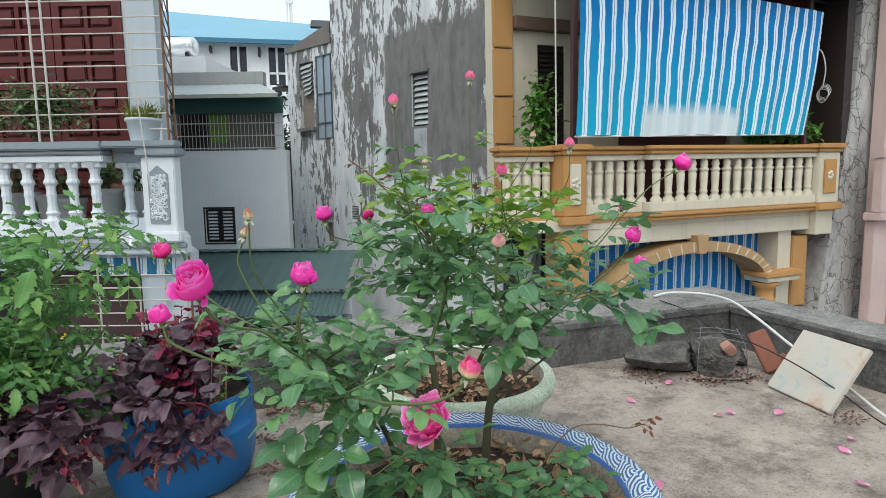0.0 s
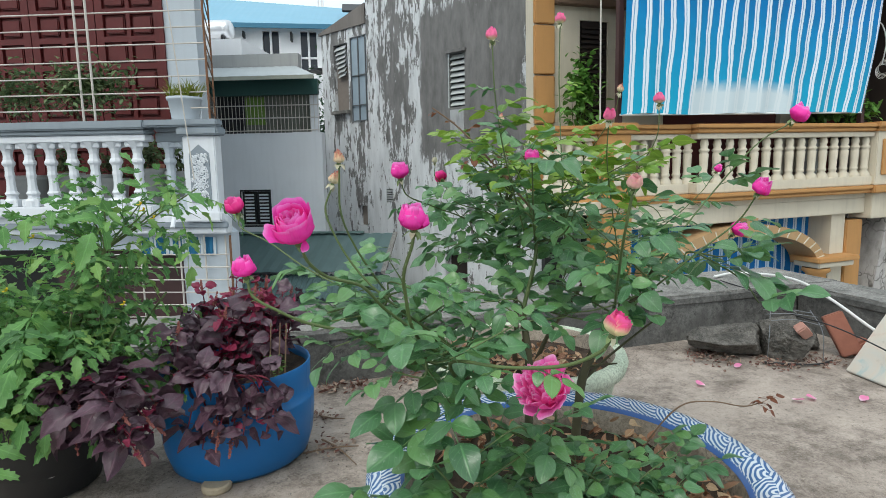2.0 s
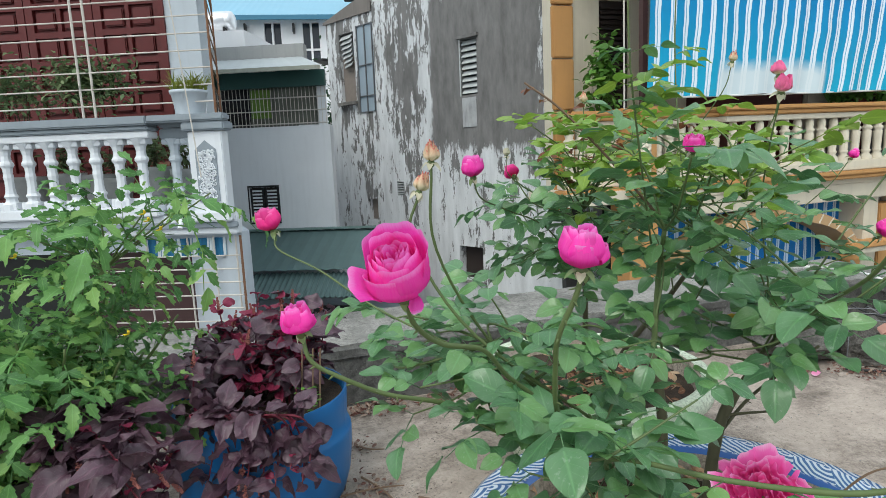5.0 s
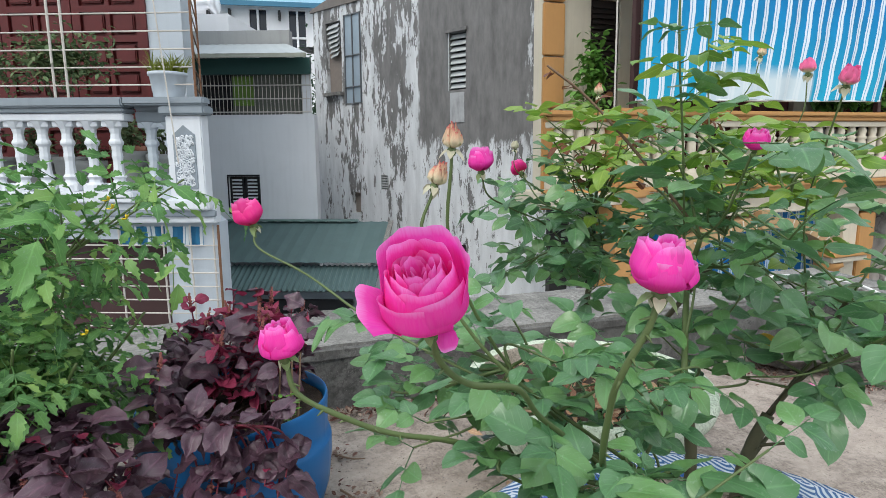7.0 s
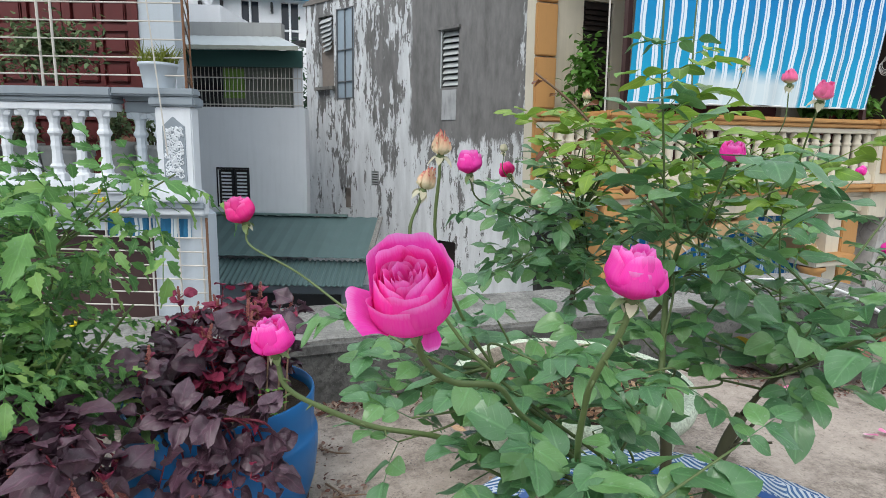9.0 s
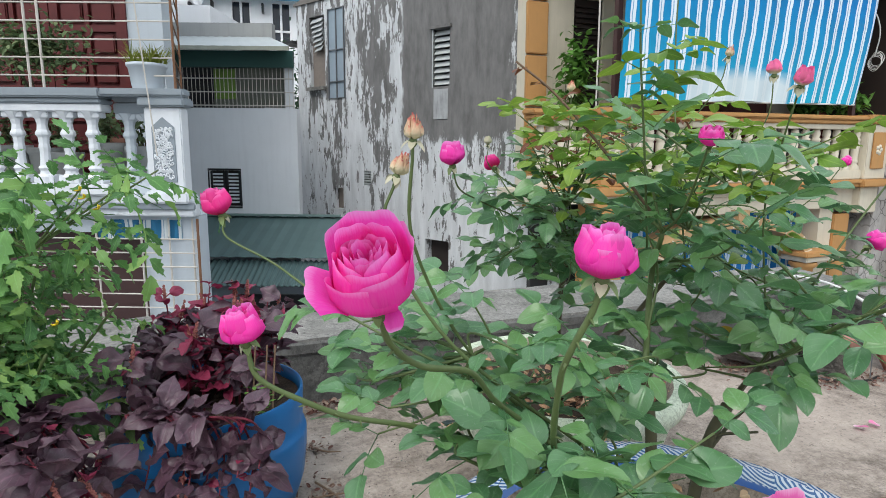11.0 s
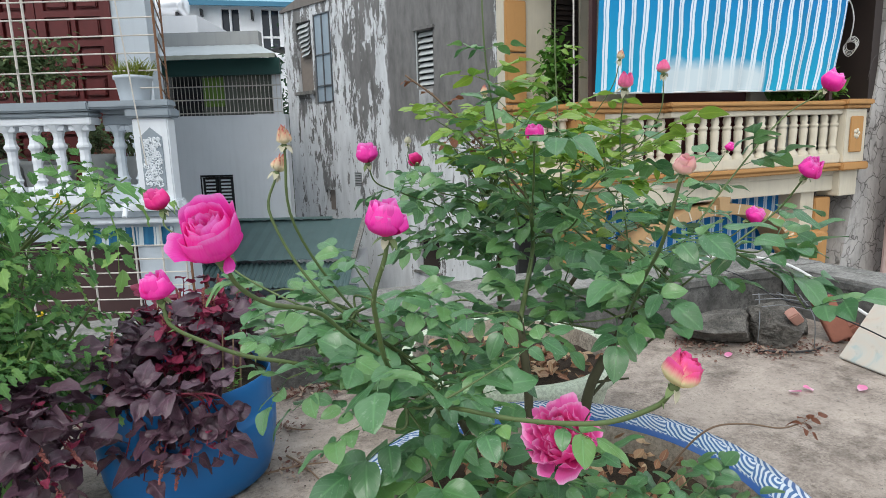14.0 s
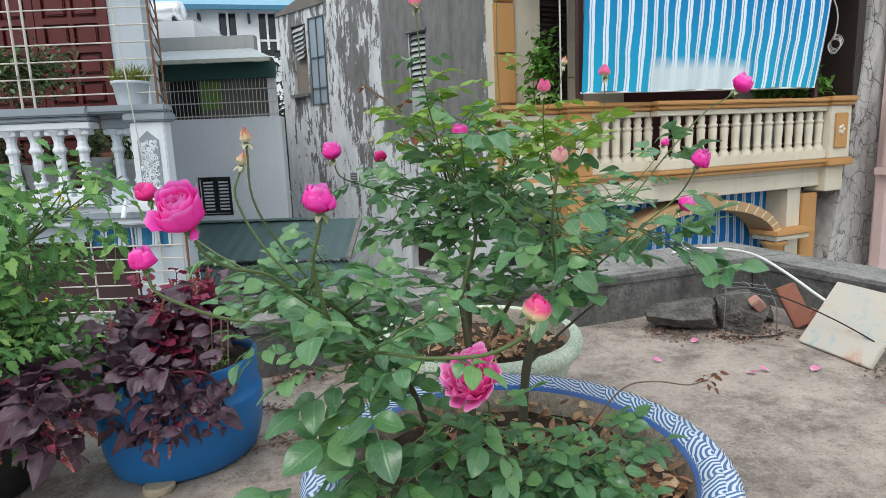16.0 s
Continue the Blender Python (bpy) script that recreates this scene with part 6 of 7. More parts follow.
B.flower([(0.02, 1.25, 0.42), (0.03, 1.08, 0.55), (0.018, 1.01, 0.622), (0.012, 1.00, 0.632)], 0.070, "ragged", PETALPALE, (-0.40, -0.62, 0.70), 0.003, "wide open pale pink ragged rose", (0.1, 0.85, 0.05, 0.8))
B.flower([(0.02, 1.36, 0.86), (0.01, 1.27, 0.90), (0.001, 1.194, 0.976)], 0.026, "cup", PETAL, (-0.1, -0.5, 0.8), 0.0024, hot, (0.2, 0.95, 0.045, 0.9))
B.flower([(0.0, 1.36, 0.84), (-0.04, 1.28, 0.98), (-0.06, 1.255, 1.09), (-0.066, 1.249, 1.19)], 0.026, "bud", PETALBUD, None, 0.002, "pale pink bud on a long stem", (0.3, 0.62, 0.05, 0.7))
B.flower([(0.19, 1.38, 0.66), (0.15, 1.18, 0.78), (0.12, 1.03, 0.86), (0.12, 0.985, 0.935)], 0.023, "cup", PETALFADE, None, 0.0034, "fading pale pink and cream rose", (0.15, 0.8, 0.05, 0.9))
B.flower([(0.26, 1.33, 0.73), (0.33, 1.31, 0.80), (0.40, 1.305, 0.86), (0.417, 1.27, 0.912)], 0.034, "cup", PETAL, None, 0.0024, hot, (0.15, 0.8, 0.05, 0.8))
B.flower([(0.30, 1.48, 0.74), (0.42, 1.53, 0.88), (0.55, 1.58, 1.01), (0.622, 1.57, 1.06)], 0.046, "cup", PETAL, (0.5, -0.2, 0.7), 0.0024, hot, (0.15, 0.7, 0.055, 0.8))
B.flower([(0.22, 1.44, 0.72), (0.19, 1.42, 0.88), (0.16, 1.34, 0.98), (0.153, 1.30, 1.05)], 0.028, "bud", PETALBUD, None, 0.002, "pink bud", (0.2, 0.85, 0.045, 0.85), NEW_LEAVES)
B.flower([(0.10, 1.47, 0.80), (0.10, 1.55, 1.0), (0.096, 1.572, 1.16), (0.097, 1.574, 1.29)], 0.028, "bud", PETALBUD, None, 0.002, "pale pink bud on a tall stem", (0.2, 0.55, 0.045, 0.8), NEW_LEAVES)
roots = [tuple(Vector(p) + B.o) for p in tA[8:] + tB[6:] + tD + tE + tF]
B.shoots((-0.15, 1.06, 0.68), (0.15, 0.12, 0.08), [(-0.13, 1.12, 0.64), (-0.17, 0.99, 0.69), (-0.2, 1.06, 0.66)], 12, 0.05, 0.62)
B.shoots((-0.28, 1.20, 0.72), (0.16, 0.14, 0.09), [(-0.13, 1.12, 0.64), (-0.20, 1.16, 0.70), (-0.25, 1.16, 0.75)], 13, 0.05, 0.62)
B.shoots((-0.02, 1.28, 0.68), (0.14, 0.14, 0.09), [(-0.10, 1.18, 0.56), (0.0, 1.32, 0.66), (0.13, 1.42, 0.52)], 6, 0.06, 0.82)
B.shoots((0.10, 1.40, 0.80), (0.28, 0.22, 0.18), roots, 15, 0.055, 0.82)
B.shoots((0.06, 1.42, 0.97), (0.26, 0.20, 0.07), [(0.02, 1.36, 0.86), (0.16, 1.41, 0.9), (0.24, 1.46, 0.82), (0.1, 1.47, 0.85)], 13, 0.055, 0.8, NEW_LEAVES + ROSE_LEAVES[:2])
B.shoots((0.36, 1.36, 0.76), (0.13, 0.16, 0.12), [(0.26, 1.33, 0.73), (0.30, 1.48, 0.74), (0.33, 1.31, 0.80)], 3, 0.07, 0.85)
B.shoots((-0.12, 1.02, 0.54), (0.10, 0.08, 0.06), [(-0.10, 1.18, 0.52), (0.0, 1.12, 0.5)], 3, 0.05, 0.8)
for p, d, z in (((-0.02, 1.18, 0.985), (0.7, -0.5, -0.1), 0.8), ((-0.056, 0.93, 0.701), (-0.55, -0.35, -0.1), 0.62), ((-0.03, 0.91, 0.708), (0.8, -0.5, -0.1), 0.66), ((0.345, 1.268, 0.784), (0.75, 0.05, -0.40), 1.35), ((-0.17, 1.03, 0.64), (-0.5, -0.35, -0.35), 1.0), ((-0.15, 1.0, 0.62), (0.2, -0.5, -0.35), 0.9), ((-0.14, 1.02, 0.60), (-0.35, -0.3, -0.45), 1.05)):
    B.leaf(Vector(p) - B.o, d, z)
for p, d, z in (((-0.061, 1.252, 1.105), (-0.8, -0.5, 0.10), 0.50), ((-0.061, 1.252, 1.108), (0.85, -0.35, 0.10), 0.50)):
    B.leaf(Vector(p) - B.o, d, z, ROSE_LEAVES[:2])
for p, d, z in (((-0.057, 1.257, 1.075), (0.7, -0.7, 0.2), 0.95), ((-0.055, 1.26, 1.06), (0.95, -0.2, 0.0), 0.85), ((-0.056, 1.26, 1.065), (-0.7, -0.6, 0.1), 0.75), ((-0.05, 1.27, 1.03), (0.4, -0.8, 0.3), 0.9), ((-0.045, 1.275, 1.0), (-0.9, 0.1, 0.2), 0.9),
                ((0.097, 1.57, 1.13), (0.9, -0.3, 0.2), 0.6), ((0.097, 1.57, 1.15), (0.9, 0.2, 0.3), 0.5), ((0.097, 1.57, 1.10), (-0.9, -0.2, 0.1), 0.7)):
    B.leaf(Vector(p) - B.o, d, z, NEW_LEAVES)
line = B.cane([(0.02, 1.40, 0.88), (-0.055, 1.40, 0.97), (-0.13, 1.40, 1.05), (-0.187, 1.40, 1.094)], 0.0026, 0.0016, DRYSTEM, "bronze_shoot")
B.dress(line, 0.72, 1.0, 0.028, 0.5, RED_LEAVES)
B.dress(line, 0.3, 0.7, 0.03, 0.6, NEW_LEAVES)
B.finish()

# low leafy growth round the foot of the bush
Lb = Bush("low_rose_growth", (0.05, 1.2, 0.25), "low rose shoots spreading over the soil of the glazed bowl", 8)
lowroots = [(-0.05, 1.2, 0.29), (0.05, 1.1, 0.29), (0.15, 1.15, 0.29), (0.22, 1.22, 0.29), (0.05, 1.25, 0.29), (-0.12, 1.15, 0.29), (0.26, 1.35, 0.29)]
Lb.shoots((0.02, 1.12, 0.40), (0.22, 0.16, 0.08), lowroots, 18, 0.048, 0.68)
Lb.shoots((0.22, 1.22, 0.385), (0.15, 0.18, 0.06), lowroots, 13, 0.047, 0.64)
Lb.shoots((-0.19, 1.0, 0.50), (0.06, 0.07, 0.07), [(-0.12, 1.1, 0.36), (-0.1, 1.12, 0.4)], 2, 0.06, 1.0)
line = Lb.cane([(0.207, 1.34, 0.3), (0.257, 1.32, 0.416), (0.307, 1.3, 0.492), (0.368, 1.3, 0.502), (0.429, 1.3, 0.493), (0.466, 1.3, 0.502)], 0.002, 0.0012, DRYSTEM, "dry_twig")
for q, d in ((line[-1], (1, 0, 0.5)), (line[-3], (0.4, -0.3, -1)), (line[-6], (0.3, -0.2, 1)), (line[-2], (0.5, 0.3, -0.6))):
    Lb.leaf(q, d, 0.5, RED_LEAVES)
line = Lb.cane([(0.20, 1.0, 0.30), (0.05, 0.98, 0.42), (-0.08, 0.97, 0.45), (-0.16, 0.98, 0.53)], 0.0028, 0.0018, STEM, "cane")
Lb.dress(line, 0.3, 1.0, 0.05, 0.9)
Lb.finish()

# ---- roses in the jade pot ----
J = Bush("rose_bush", (0.04, 2.22, 0.24), "slender rose bush growing from the pale green pot", 33)
uA = J.cane([(0.03, 2.20, 0.24), (0.035, 2.15, 0.45), (0.02, 2.05, 0.62), (0.03, 1.95, 0.74)], 0.010, 0.007, BARK, "trunk")
uB = J.cane([(0.10, 2.22, 0.24), (0.15, 2.14, 0.40), (0.22, 2.03, 0.56), (0.28, 1.95, 0.70)], 0.009, 0.006, BARK, "trunk")
J.flower([(0.02, 2.05, 0.62), (-0.10, 1.85, 0.80), (-0.21, 1.68, 0.87), (-0.26, 1.545, 0.905), (-0.273, 1.518, 0.940)], 0.045, "cup", PETAL, (-0.1, -0.1, 1), 0.0024, hot, (0.2, 0.85, 0.06, 0.75))
J.flower([(0.03, 1.95, 0.74), (-0.06, 1.80, 0.84), (-0.15, 1.68, 0.88), (-0.188, 1.72, 0.935)], 0.036, "cup", PETALDEEP, None, 0.0022, hot, (0.1, 0.9, 0.05, 0.8))
J.flower([(0.03, 1.95, 0.74), (-0.02, 1.84, 0.92), (-0.03, 1.79, 1.02), (-0.03, 1.789, 1.088)], 0.026, "spent", PETALOLD, None, 0.002, "withered pale bud", (0.1, 0.85, 0.045, 0.8), NEW_LEAVES)
J.flower([(0.28, 1.95, 0.70), (0.35, 1.90, 0.92), (0.40, 1.84, 1.04), (0.403, 1.83, 1.13)], 0.036, "bud", PETALBUD, None, 0.0022, "pink opening bud", (0.1, 0.7, 0.045, 0.85), NEW_LEAVES)
J.flower([(0.26, 1.98, 0.65), (0.40, 1.86, 0.66), (0.53, 1.75, 0.74), (0.571, 1.727, 0.782)], 0.043, "cup", PETAL, None, 0.0022, hot, (0.1, 0.8, 0.05, 0.8))
J.flower([(0.28, 1.95, 0.70), (0.42, 1.88, 0.78), (0.51, 1.82, 0.88), (0.551, 1.805, 0.945)], 0.026, "bud", PETAL, None, 0.0018, "small pink bud", (0.1, 0.9, 0.05, 0.8))
J.flower([(0.10, 1.95, 0.80), (0.20, 1.85, 0.98), (0.27, 1.80, 1.10), (0.285, 1.79, 1.16)], 0.026, "spent", PETALOLD, None, 0.0018, "withered pale bud", (0.1, 0.85, 0.05, 0.8), NEW_LEAVES)
J.flower([(-0.02, 1.84, 0.82), (-0.19, 1.70, 0.93), (-0.206, 1.684, 0.98)], 0.018, "bud", SEPALPALE, None, 0.0015, "closed green bud", (0.2, 0.8, 0.06, 0.6))
jr = [tuple(Vector(p) + J.o) for p in uA[9:] + uB[9:]] + [(0.1, 1.9, 0.82), (0.3, 1.9, 0.85)]
J.shoots((0.04, 1.80, 0.82), (0.34, 0.20, 0.20), jr, 16, 0.058, 0.86)
J.shoots((0.06, 1.76, 1.01), (0.28, 0.18, 0.06), [(0.1, 1.9, 0.82), (0.3, 1.9, 0.85), (-0.02, 1.84, 0.85)], 14, 0.05, 0.8, NEW_LEAVES + RED_LEAVES[:1])
J.shoots((0.42, 1.82, 0.74), (0.18, 0.14, 0.12), jr[-12:], 3, 0.06, 0.8)
J.finish()
ye = aim(Vector((0.145, 1.44, 0.70)) - J.o, (0.8, -0.5, -0.25), 0.3)
a = Acc()
v, f, uv = blade(0.05, 0.03, 0.25, 0.2)
a.add(v, f, None, uv)
part("leaf", a, YELLOWLEAF, J.e, "single yellowed leaf", True, ye)

# ---- tomato plants ----
TM = Bush("tomato_plant", (-1.40, 1.82, 0.235), "bushy green tomato plant with small yellow flowers", 5, False)
TM.e["category"] = "tomato plant"
tr = []
for i in range(32):
    r = TM.rnd
    x, y = r.uniform(-1.72, -1.08), r.uniform(1.60, 2.10)
    h = r.uniform(0.42, 0.78)
    line = TM.cane([(-1.40 + r.uniform(-0.12, 0.12), 1.82 + r.uniform(-0.12, 0.12), 0.235), (x * 0.6 - 0.4 * 1.4, y * 0.6 + 0.4 * 1.82, 0.25 + 0.45 * (h - 0.2)), (x, y, h)], 0.006, 0.003, STEM, "stem", False)
    TM.dress(line, 0.2, 1.0, 0.031, r.uniform(0.65, 1.1), TOMATO_LEAVES, rise=-0.1)
    tr.append(line[-1] + TM.o)
for i in range(16):
    r = TM.rnd
    line = TM.cane([(-1.40, 1.76, 0.235), (-1.40 + r.uniform(-0.1, 0.1), 1.66, 0.40), (r.uniform(-1.65, -1.12), r.uniform(1.52, 1.66), r.uniform(0.38, 0.62))], 0.004, 0.002, STEM, "stem", False)
    TM.dress(line, 0.3, 1.0, 0.04, 1.0, TOMATO_LEAVES, rise=0.0)
for tip in ((-0.98, 1.84, 0.905), (-0.93, 1.85, 0.92), (-1.20, 1.82, 0.90), (-1.10, 1.84, 0.88), (-1.45, 1.75, 0.80), (-1.32, 1.72, 0.84), (-1.24, 1.80, 0.87), (-1.06, 1.80, 0.86)):
    line = TM.cane([(-1.32, 1.82, 0.62), (-1.2, 1.8, 0.74), tip], 0.004, 0.002, STEM, "stem", False)
    TM.dress(line, 0.25, 1.0, 0.055, 0.95, TOMATO_LEAVES, rise=0.1)
fl = Acc()
for k in range(5):
    v, f, uv = blade(0.011, 0.006, 0.2, -0.3, 3)
    fl.add(v, f, Matrix.Rotation(2 * math.pi * k / 5, 4, "Z") @ Matrix.Rotation(radians(-20), 4, "Y"), uv)
fl_mesh = fl.mesh("flower")
fl_mesh.materials.append(YELLOW)
for p in ((-1.22, 1.70, 0.72), (-1.05, 1.76, 0.88), (-1.03, 1.74, 0.865), (-1.36, 1.62, 0.66), (-1.10, 1.72, 0.60), (-1.30, 1.66, 0.80), (-1.02, 1.77, 0.84)):
    piece("flower", fl_mesh, TM.e, aim(Vector(p) - TM.o, (0.3, 0.2, 0.3)), 1.3)

for p, d, z in (((-1.20, 1.82, 0.90), (0.3, -0.6, -0.2), 1.5), ((-1.24, 1.80, 0.87), (-0.5, -0.6, -0.2), 1.5), ((-1.10, 1.84, 0.88), (0.7, -0.3, 0.1), 1.3), ((-0.98, 1.84, 0.84), (0.3, -0.4, -0.6), 1.2), ((-1.40, 1.75, 0.74), (-0.2, -0.8, -0.1), 1.5), ((-1.30, 1.66, 0.62), (0.3, -0.7, -0.3), 1.6), ((-1.45, 1.62, 0.52), (0.1, -0.7, -0.4), 1.7), ((-1.36, 1.58, 0.40), (0.2, -0.5, -0.6), 1.6)):
    TM.leaf(Vector(p) - TM.o, d, z, TOMATO_LEAVES)
TM.finish()

# ---- purple amaranth ----
rp = random.Random(17)
def ama_leaf(L, mat):
    """A broad puckered leaf on a thin stalk, folded along its midrib and hanging at the tip."""
    a = Acc()
    tube(a, [Vector((0, 0, 0)), Vector((L * 0.35, 0, 0.006))], 0.0013, 0.001, 4)
    v, f, uv = blade(L, L * rp.uniform(0.70, 0.92), rp.uniform(0.0, 0.6), rp.uniform(0.2, 0.9), 9, 0.90, 0.10, rp.random() * 6, 3)
    k, q = rp.uniform(0, 50), 0.18 * L
    v = [(x + q * 0.4 * noise.noise((y * 60, x * 60, k)), y, z + q * noise.noise((x * 45, y * 45, k)) + 0.7 * q * noise.noise((x * 130, y * 130, k))) for x, y, z in v]
    a.add(v, f, Matrix.Translation((L * 0.3, 0, 0.005)), uv)
    return a, mat
AMA = [shared([q[0]], [q[1]], "leaf")[0] for q in [ama_leaf(0.064, AMARANTH) for _ in range(12)]]
MAG = [shared([q[0]], [q[1]], "leaf")[0] for q in [ama_leaf(0.030, MAGENTA) for _ in range(4)]]


def amaranth(name, base, stems, label, seed, clear=0.0, sparse=()):
    e = empty(name, Matrix.Translation(base), label, "amaranth")
    r, o, n = random.Random(seed), Vector(base), 0
    for order, (pts, size, head) in enumerate(stems):
        line = spline([Vector(p) - o for p in pts], 6)
        a = Acc()
        tube(a, line, 0.0036, 0.0018, 6, 0.08)
        part("stem", a, REDSTEM, e, "", True)
        ang = r.uniform(0, 6)
        for i, q in enumerate(line[3:]):
            t = (line[min(i + 4, len(line) - 1)] - line[i + 2]).normalized()
            for _ in range(1 if order in sparse else 2):
                if clear and q.z < clear and q.xy.length < 0.25:
                    continue
                out = Matrix.Rotation(ang, 3, t) @ t.orthogonal().normalized()
                small = r.random() < head
                piece("leaf", r.choice(MAG if small else AMA), e, aim(q, out + t * 0.3 + Vector((0, 0, r.uniform(-0.25, 0.85))), r.uniform(-1.0, 1.0)), size * r.uniform(0.55, 1.2))
                ang += 2.4
        # seed spike
        if r.random() < 0.6:
            a = Acc()
            tip, d = line[-1], (line[-1] - line[-3]).normalized()
            for k in range(70):
                f = r.random()
                q = tip + d * (0.05 * f - 0.012) + Vector((r.uniform(-1, 1), r.uniform(-1, 1), r.uniform(-1, 1))) * 0.006 * (1.1 - f)
                g = r.uniform(0.0012, 0.0022)
                a.box(q.x - g, q.x + g, q.y - g, q.y + g, q.z - g, q.z + g, 0, Matrix.Translation(q) @ Matrix.Rotation(r.uniform(0, 1.5), 4, "Y") @ Matrix.Rotation(r.uniform(0, 1.5), 4, "X") @ Matrix.Translation(-q))
            part("seed_spike", a, SEEDHEAD, e, "dusty pink seed spike")
    return e


st = []
for i in range(19):
    q, rr = rp.uniform(0, 6.28), 0.19 * math.sqrt(rp.random())
    x, y = BU[0] + rr * math.cos(q), BU[1] + rr * math.sin(q)
    if y < BU[1] - 0.07 and x > BU[0] - 0.07:
        continue
    h = rp.uniform(0.39, 0.50)
    st.append(([(x, y, 0.30), (x + rp.uniform(-0.03, 0.03), y + rp.uniform(-0.03, 0.03), (0.30 + h) / 2), (x + rp.uniform(-0.07, 0.07), y + rp.uniform(-0.05, 0.05), h)], rp.uniform(0.75, 1.05), 0.15))
for i in range(18):
    q = rp.uniform(0, 6.28)
    x, y = BU[0] - 0.02 + 0.13 * math.cos(q), BU[1] + 0.05 + 0.12 * math.sin(q)
    st.append(([(x, y, 0.30), (x, y, 0.40), (x + rp.uniform(-0.04, 0.04), y, rp.uniform(0.47, 0.585))], 1.25, 0.95))
for tip in ((-0.74, 2.12, 0.54), (-0.77, 2.16, 0.52), (-0.80, 2.18, 0.55), (-0.84, 2.14, 0.51)):
    st.append(([(tip[0] - 0.05, tip[1] - 0.05, 0.30), (tip[0] - 0.02, tip[1] - 0.02, 0.42), tip], 0.8, 0.5))
# stems that spill over the front of the barrel
for tip in ((-0.742, 1.73, 0.25), (-0.70, 1.75, 0.26), (-0.818, 1.72, 0.18), (-0.861, 1.72, 0.245), (-0.95, 1.72, 0.21), (-0.78, 1.72, 0.21), (-0.72, 1.74, 0.20), (-0.90, 1.71, 0.17), (-0.845, 1.70, 0.21)):
    st.append(([(BU[0] - 0.05, BU[1] - 0.17, 0.30), (tip[0] - 0.05, BU[1] - 0.25, 0.375), (tip[0] - 0.01, tip[1] + 0.06, (tip[2] + 0.36) / 2), tip], rp.uniform(0.85, 1.0), 0.05))
amaranth("amaranth", (BU[0], BU[1], 0.30), st, "dark purple amaranth crowding the blue barrel", 3, 0.035, range(len(st) - 9, len(st)))
st = []
for i in range(21):
    x, y = rp.uniform(-1.21, -0.97), rp.uniform(1.50, 1.68)
    h = rp.uniform(0.24, 0.42)
    st.append(([(-1.29 + rp.uniform(-0.06, 0.05), 1.74 + rp.uniform(-0.05, 0.05), 0.24), (x * 0.5 - 0.65, y * 0.5 + 0.86, 0.34 + rp.uniform(0, 0.08)), (x, y, h)], rp.uniform(0.8, 1.1), 0.16))
amaranth("amaranth", (-1.30, 1.72, 0.24), st, "dark purple amaranth leaning out of the black pot", 4)
we = empty("weed_tuft", pose(-0.748, 1.90, 0.318), "tuft of small green weeds at the barrel's rim", "weed")
for i in range(42):
    a = Acc()
    v, f, uv = blade(0.018, 0.011, 0.2, 0.2, 3)
    q = rp.uniform(0, 6.28)
    x, y = rp.choice(((0.0, 0.0), (0.0, 0.0), (0.01, 0.01), (-0.12, -0.09)))
    a.add(v, f, aim((x + rp.uniform(-0.022, 0.022), y + rp.uniform(-0.022, 0.022), rp.uniform(0.0, 0.075 if x > -0.05 else 0.03)), (math.cos(q), math.sin(q), 0.4)), uv)
    part("leaf", a, WEED, we)
for dx in (-0.02, 0.01, 0.03):
    a = Acc()
    tube(a, [Vector((dx, 0.02, 0)), Vector((dx + 0.01, 0.03, 0.17))], 0.003, 0.002, 5)
    part("dry_stalk", a, DRYSTEM, we, "dry cut stalk")

# ---- litter ----
def litter(name, spots, count, spread, z, label, seed, size=(0.02, 0.045), mat=None):
    r = random.Random(seed)
    a = Acc()
    for i in range(count):
        cx, cy, sp = r.choice(spots)
        p = Vector((cx + r.gauss(0, sp), cy + r.gauss(0, sp), z + r.uniform(0, spread)))
        v, f, uv = blade(r.uniform(*size), r.uniform(*size) * 0.55, r.uniform(0.2, 0.8), r.uniform(-0.5, 0.4), 4)
        a.add(v, f, aim(p, (r.uniform(-1, 1), r.uniform(-1, 1), r.uniform(-0.3, 0.4)), r.uniform(-0.8, 0.8)), uv)
    return tagged(a.ob(name, mat or LITTER), label, "leaf litter", kind="stuff")


litter("leaf_litter", [(0.06, 2.22, 0.11), (0.06, 2.15, 0.12), (0.15, 2.2, 0.08)], 330, 0.045, 0.25, "curled brown leaves on the soil of the green pot", 1)
litter("leaf_litter", [(0.25, 1.15, 0.06), (0.3, 1.2, 0.05), (0.1, 1.1, 0.12), (0.0, 1.2, 0.12), (0.12, 1.35, 0.1), (0.26, 1.12, 0.05), (0.32, 1.25, 0.04), (0.2, 1.5, 0.08), (-0.08, 1.5, 0.08)], 560, 0.04, 0.298, "curled brown leaves on the soil of the glazed bowl", 2)
litter("leaf_litter", [tuple((COR + AX * u - AY * 0.06).xy) + (0.035,) for u in (-2.95, -2.75, -2.6, -2.4, -0.72, -0.6, -0.5, -0.3)], 420, 0.012, 0.004, "drift of dead leaves along the foot of the parapet", 4, (0.012, 0.035), FLOORLITTER)
litter("leaf_litter", [(-0.62, 2.05, 0.04), (-0.73, 2.3, 0.03), (1.35, 3.0, 0.09), (1.55, 3.02, 0.07), (1.73, 2.47, 0.05), (1.04, 3.05, 0.06), (1.06, 3.10, 0.05), (1.08, 3.0, 0.05), (1.33, 2.97, 0.035), (1.37, 2.94, 0.03), (1.62, 2.96, 0.05)], 620, 0.012, 0.004, "scraps of dead leaf on the terrace floor", 5, (0.008, 0.026), FLOORLITTER)
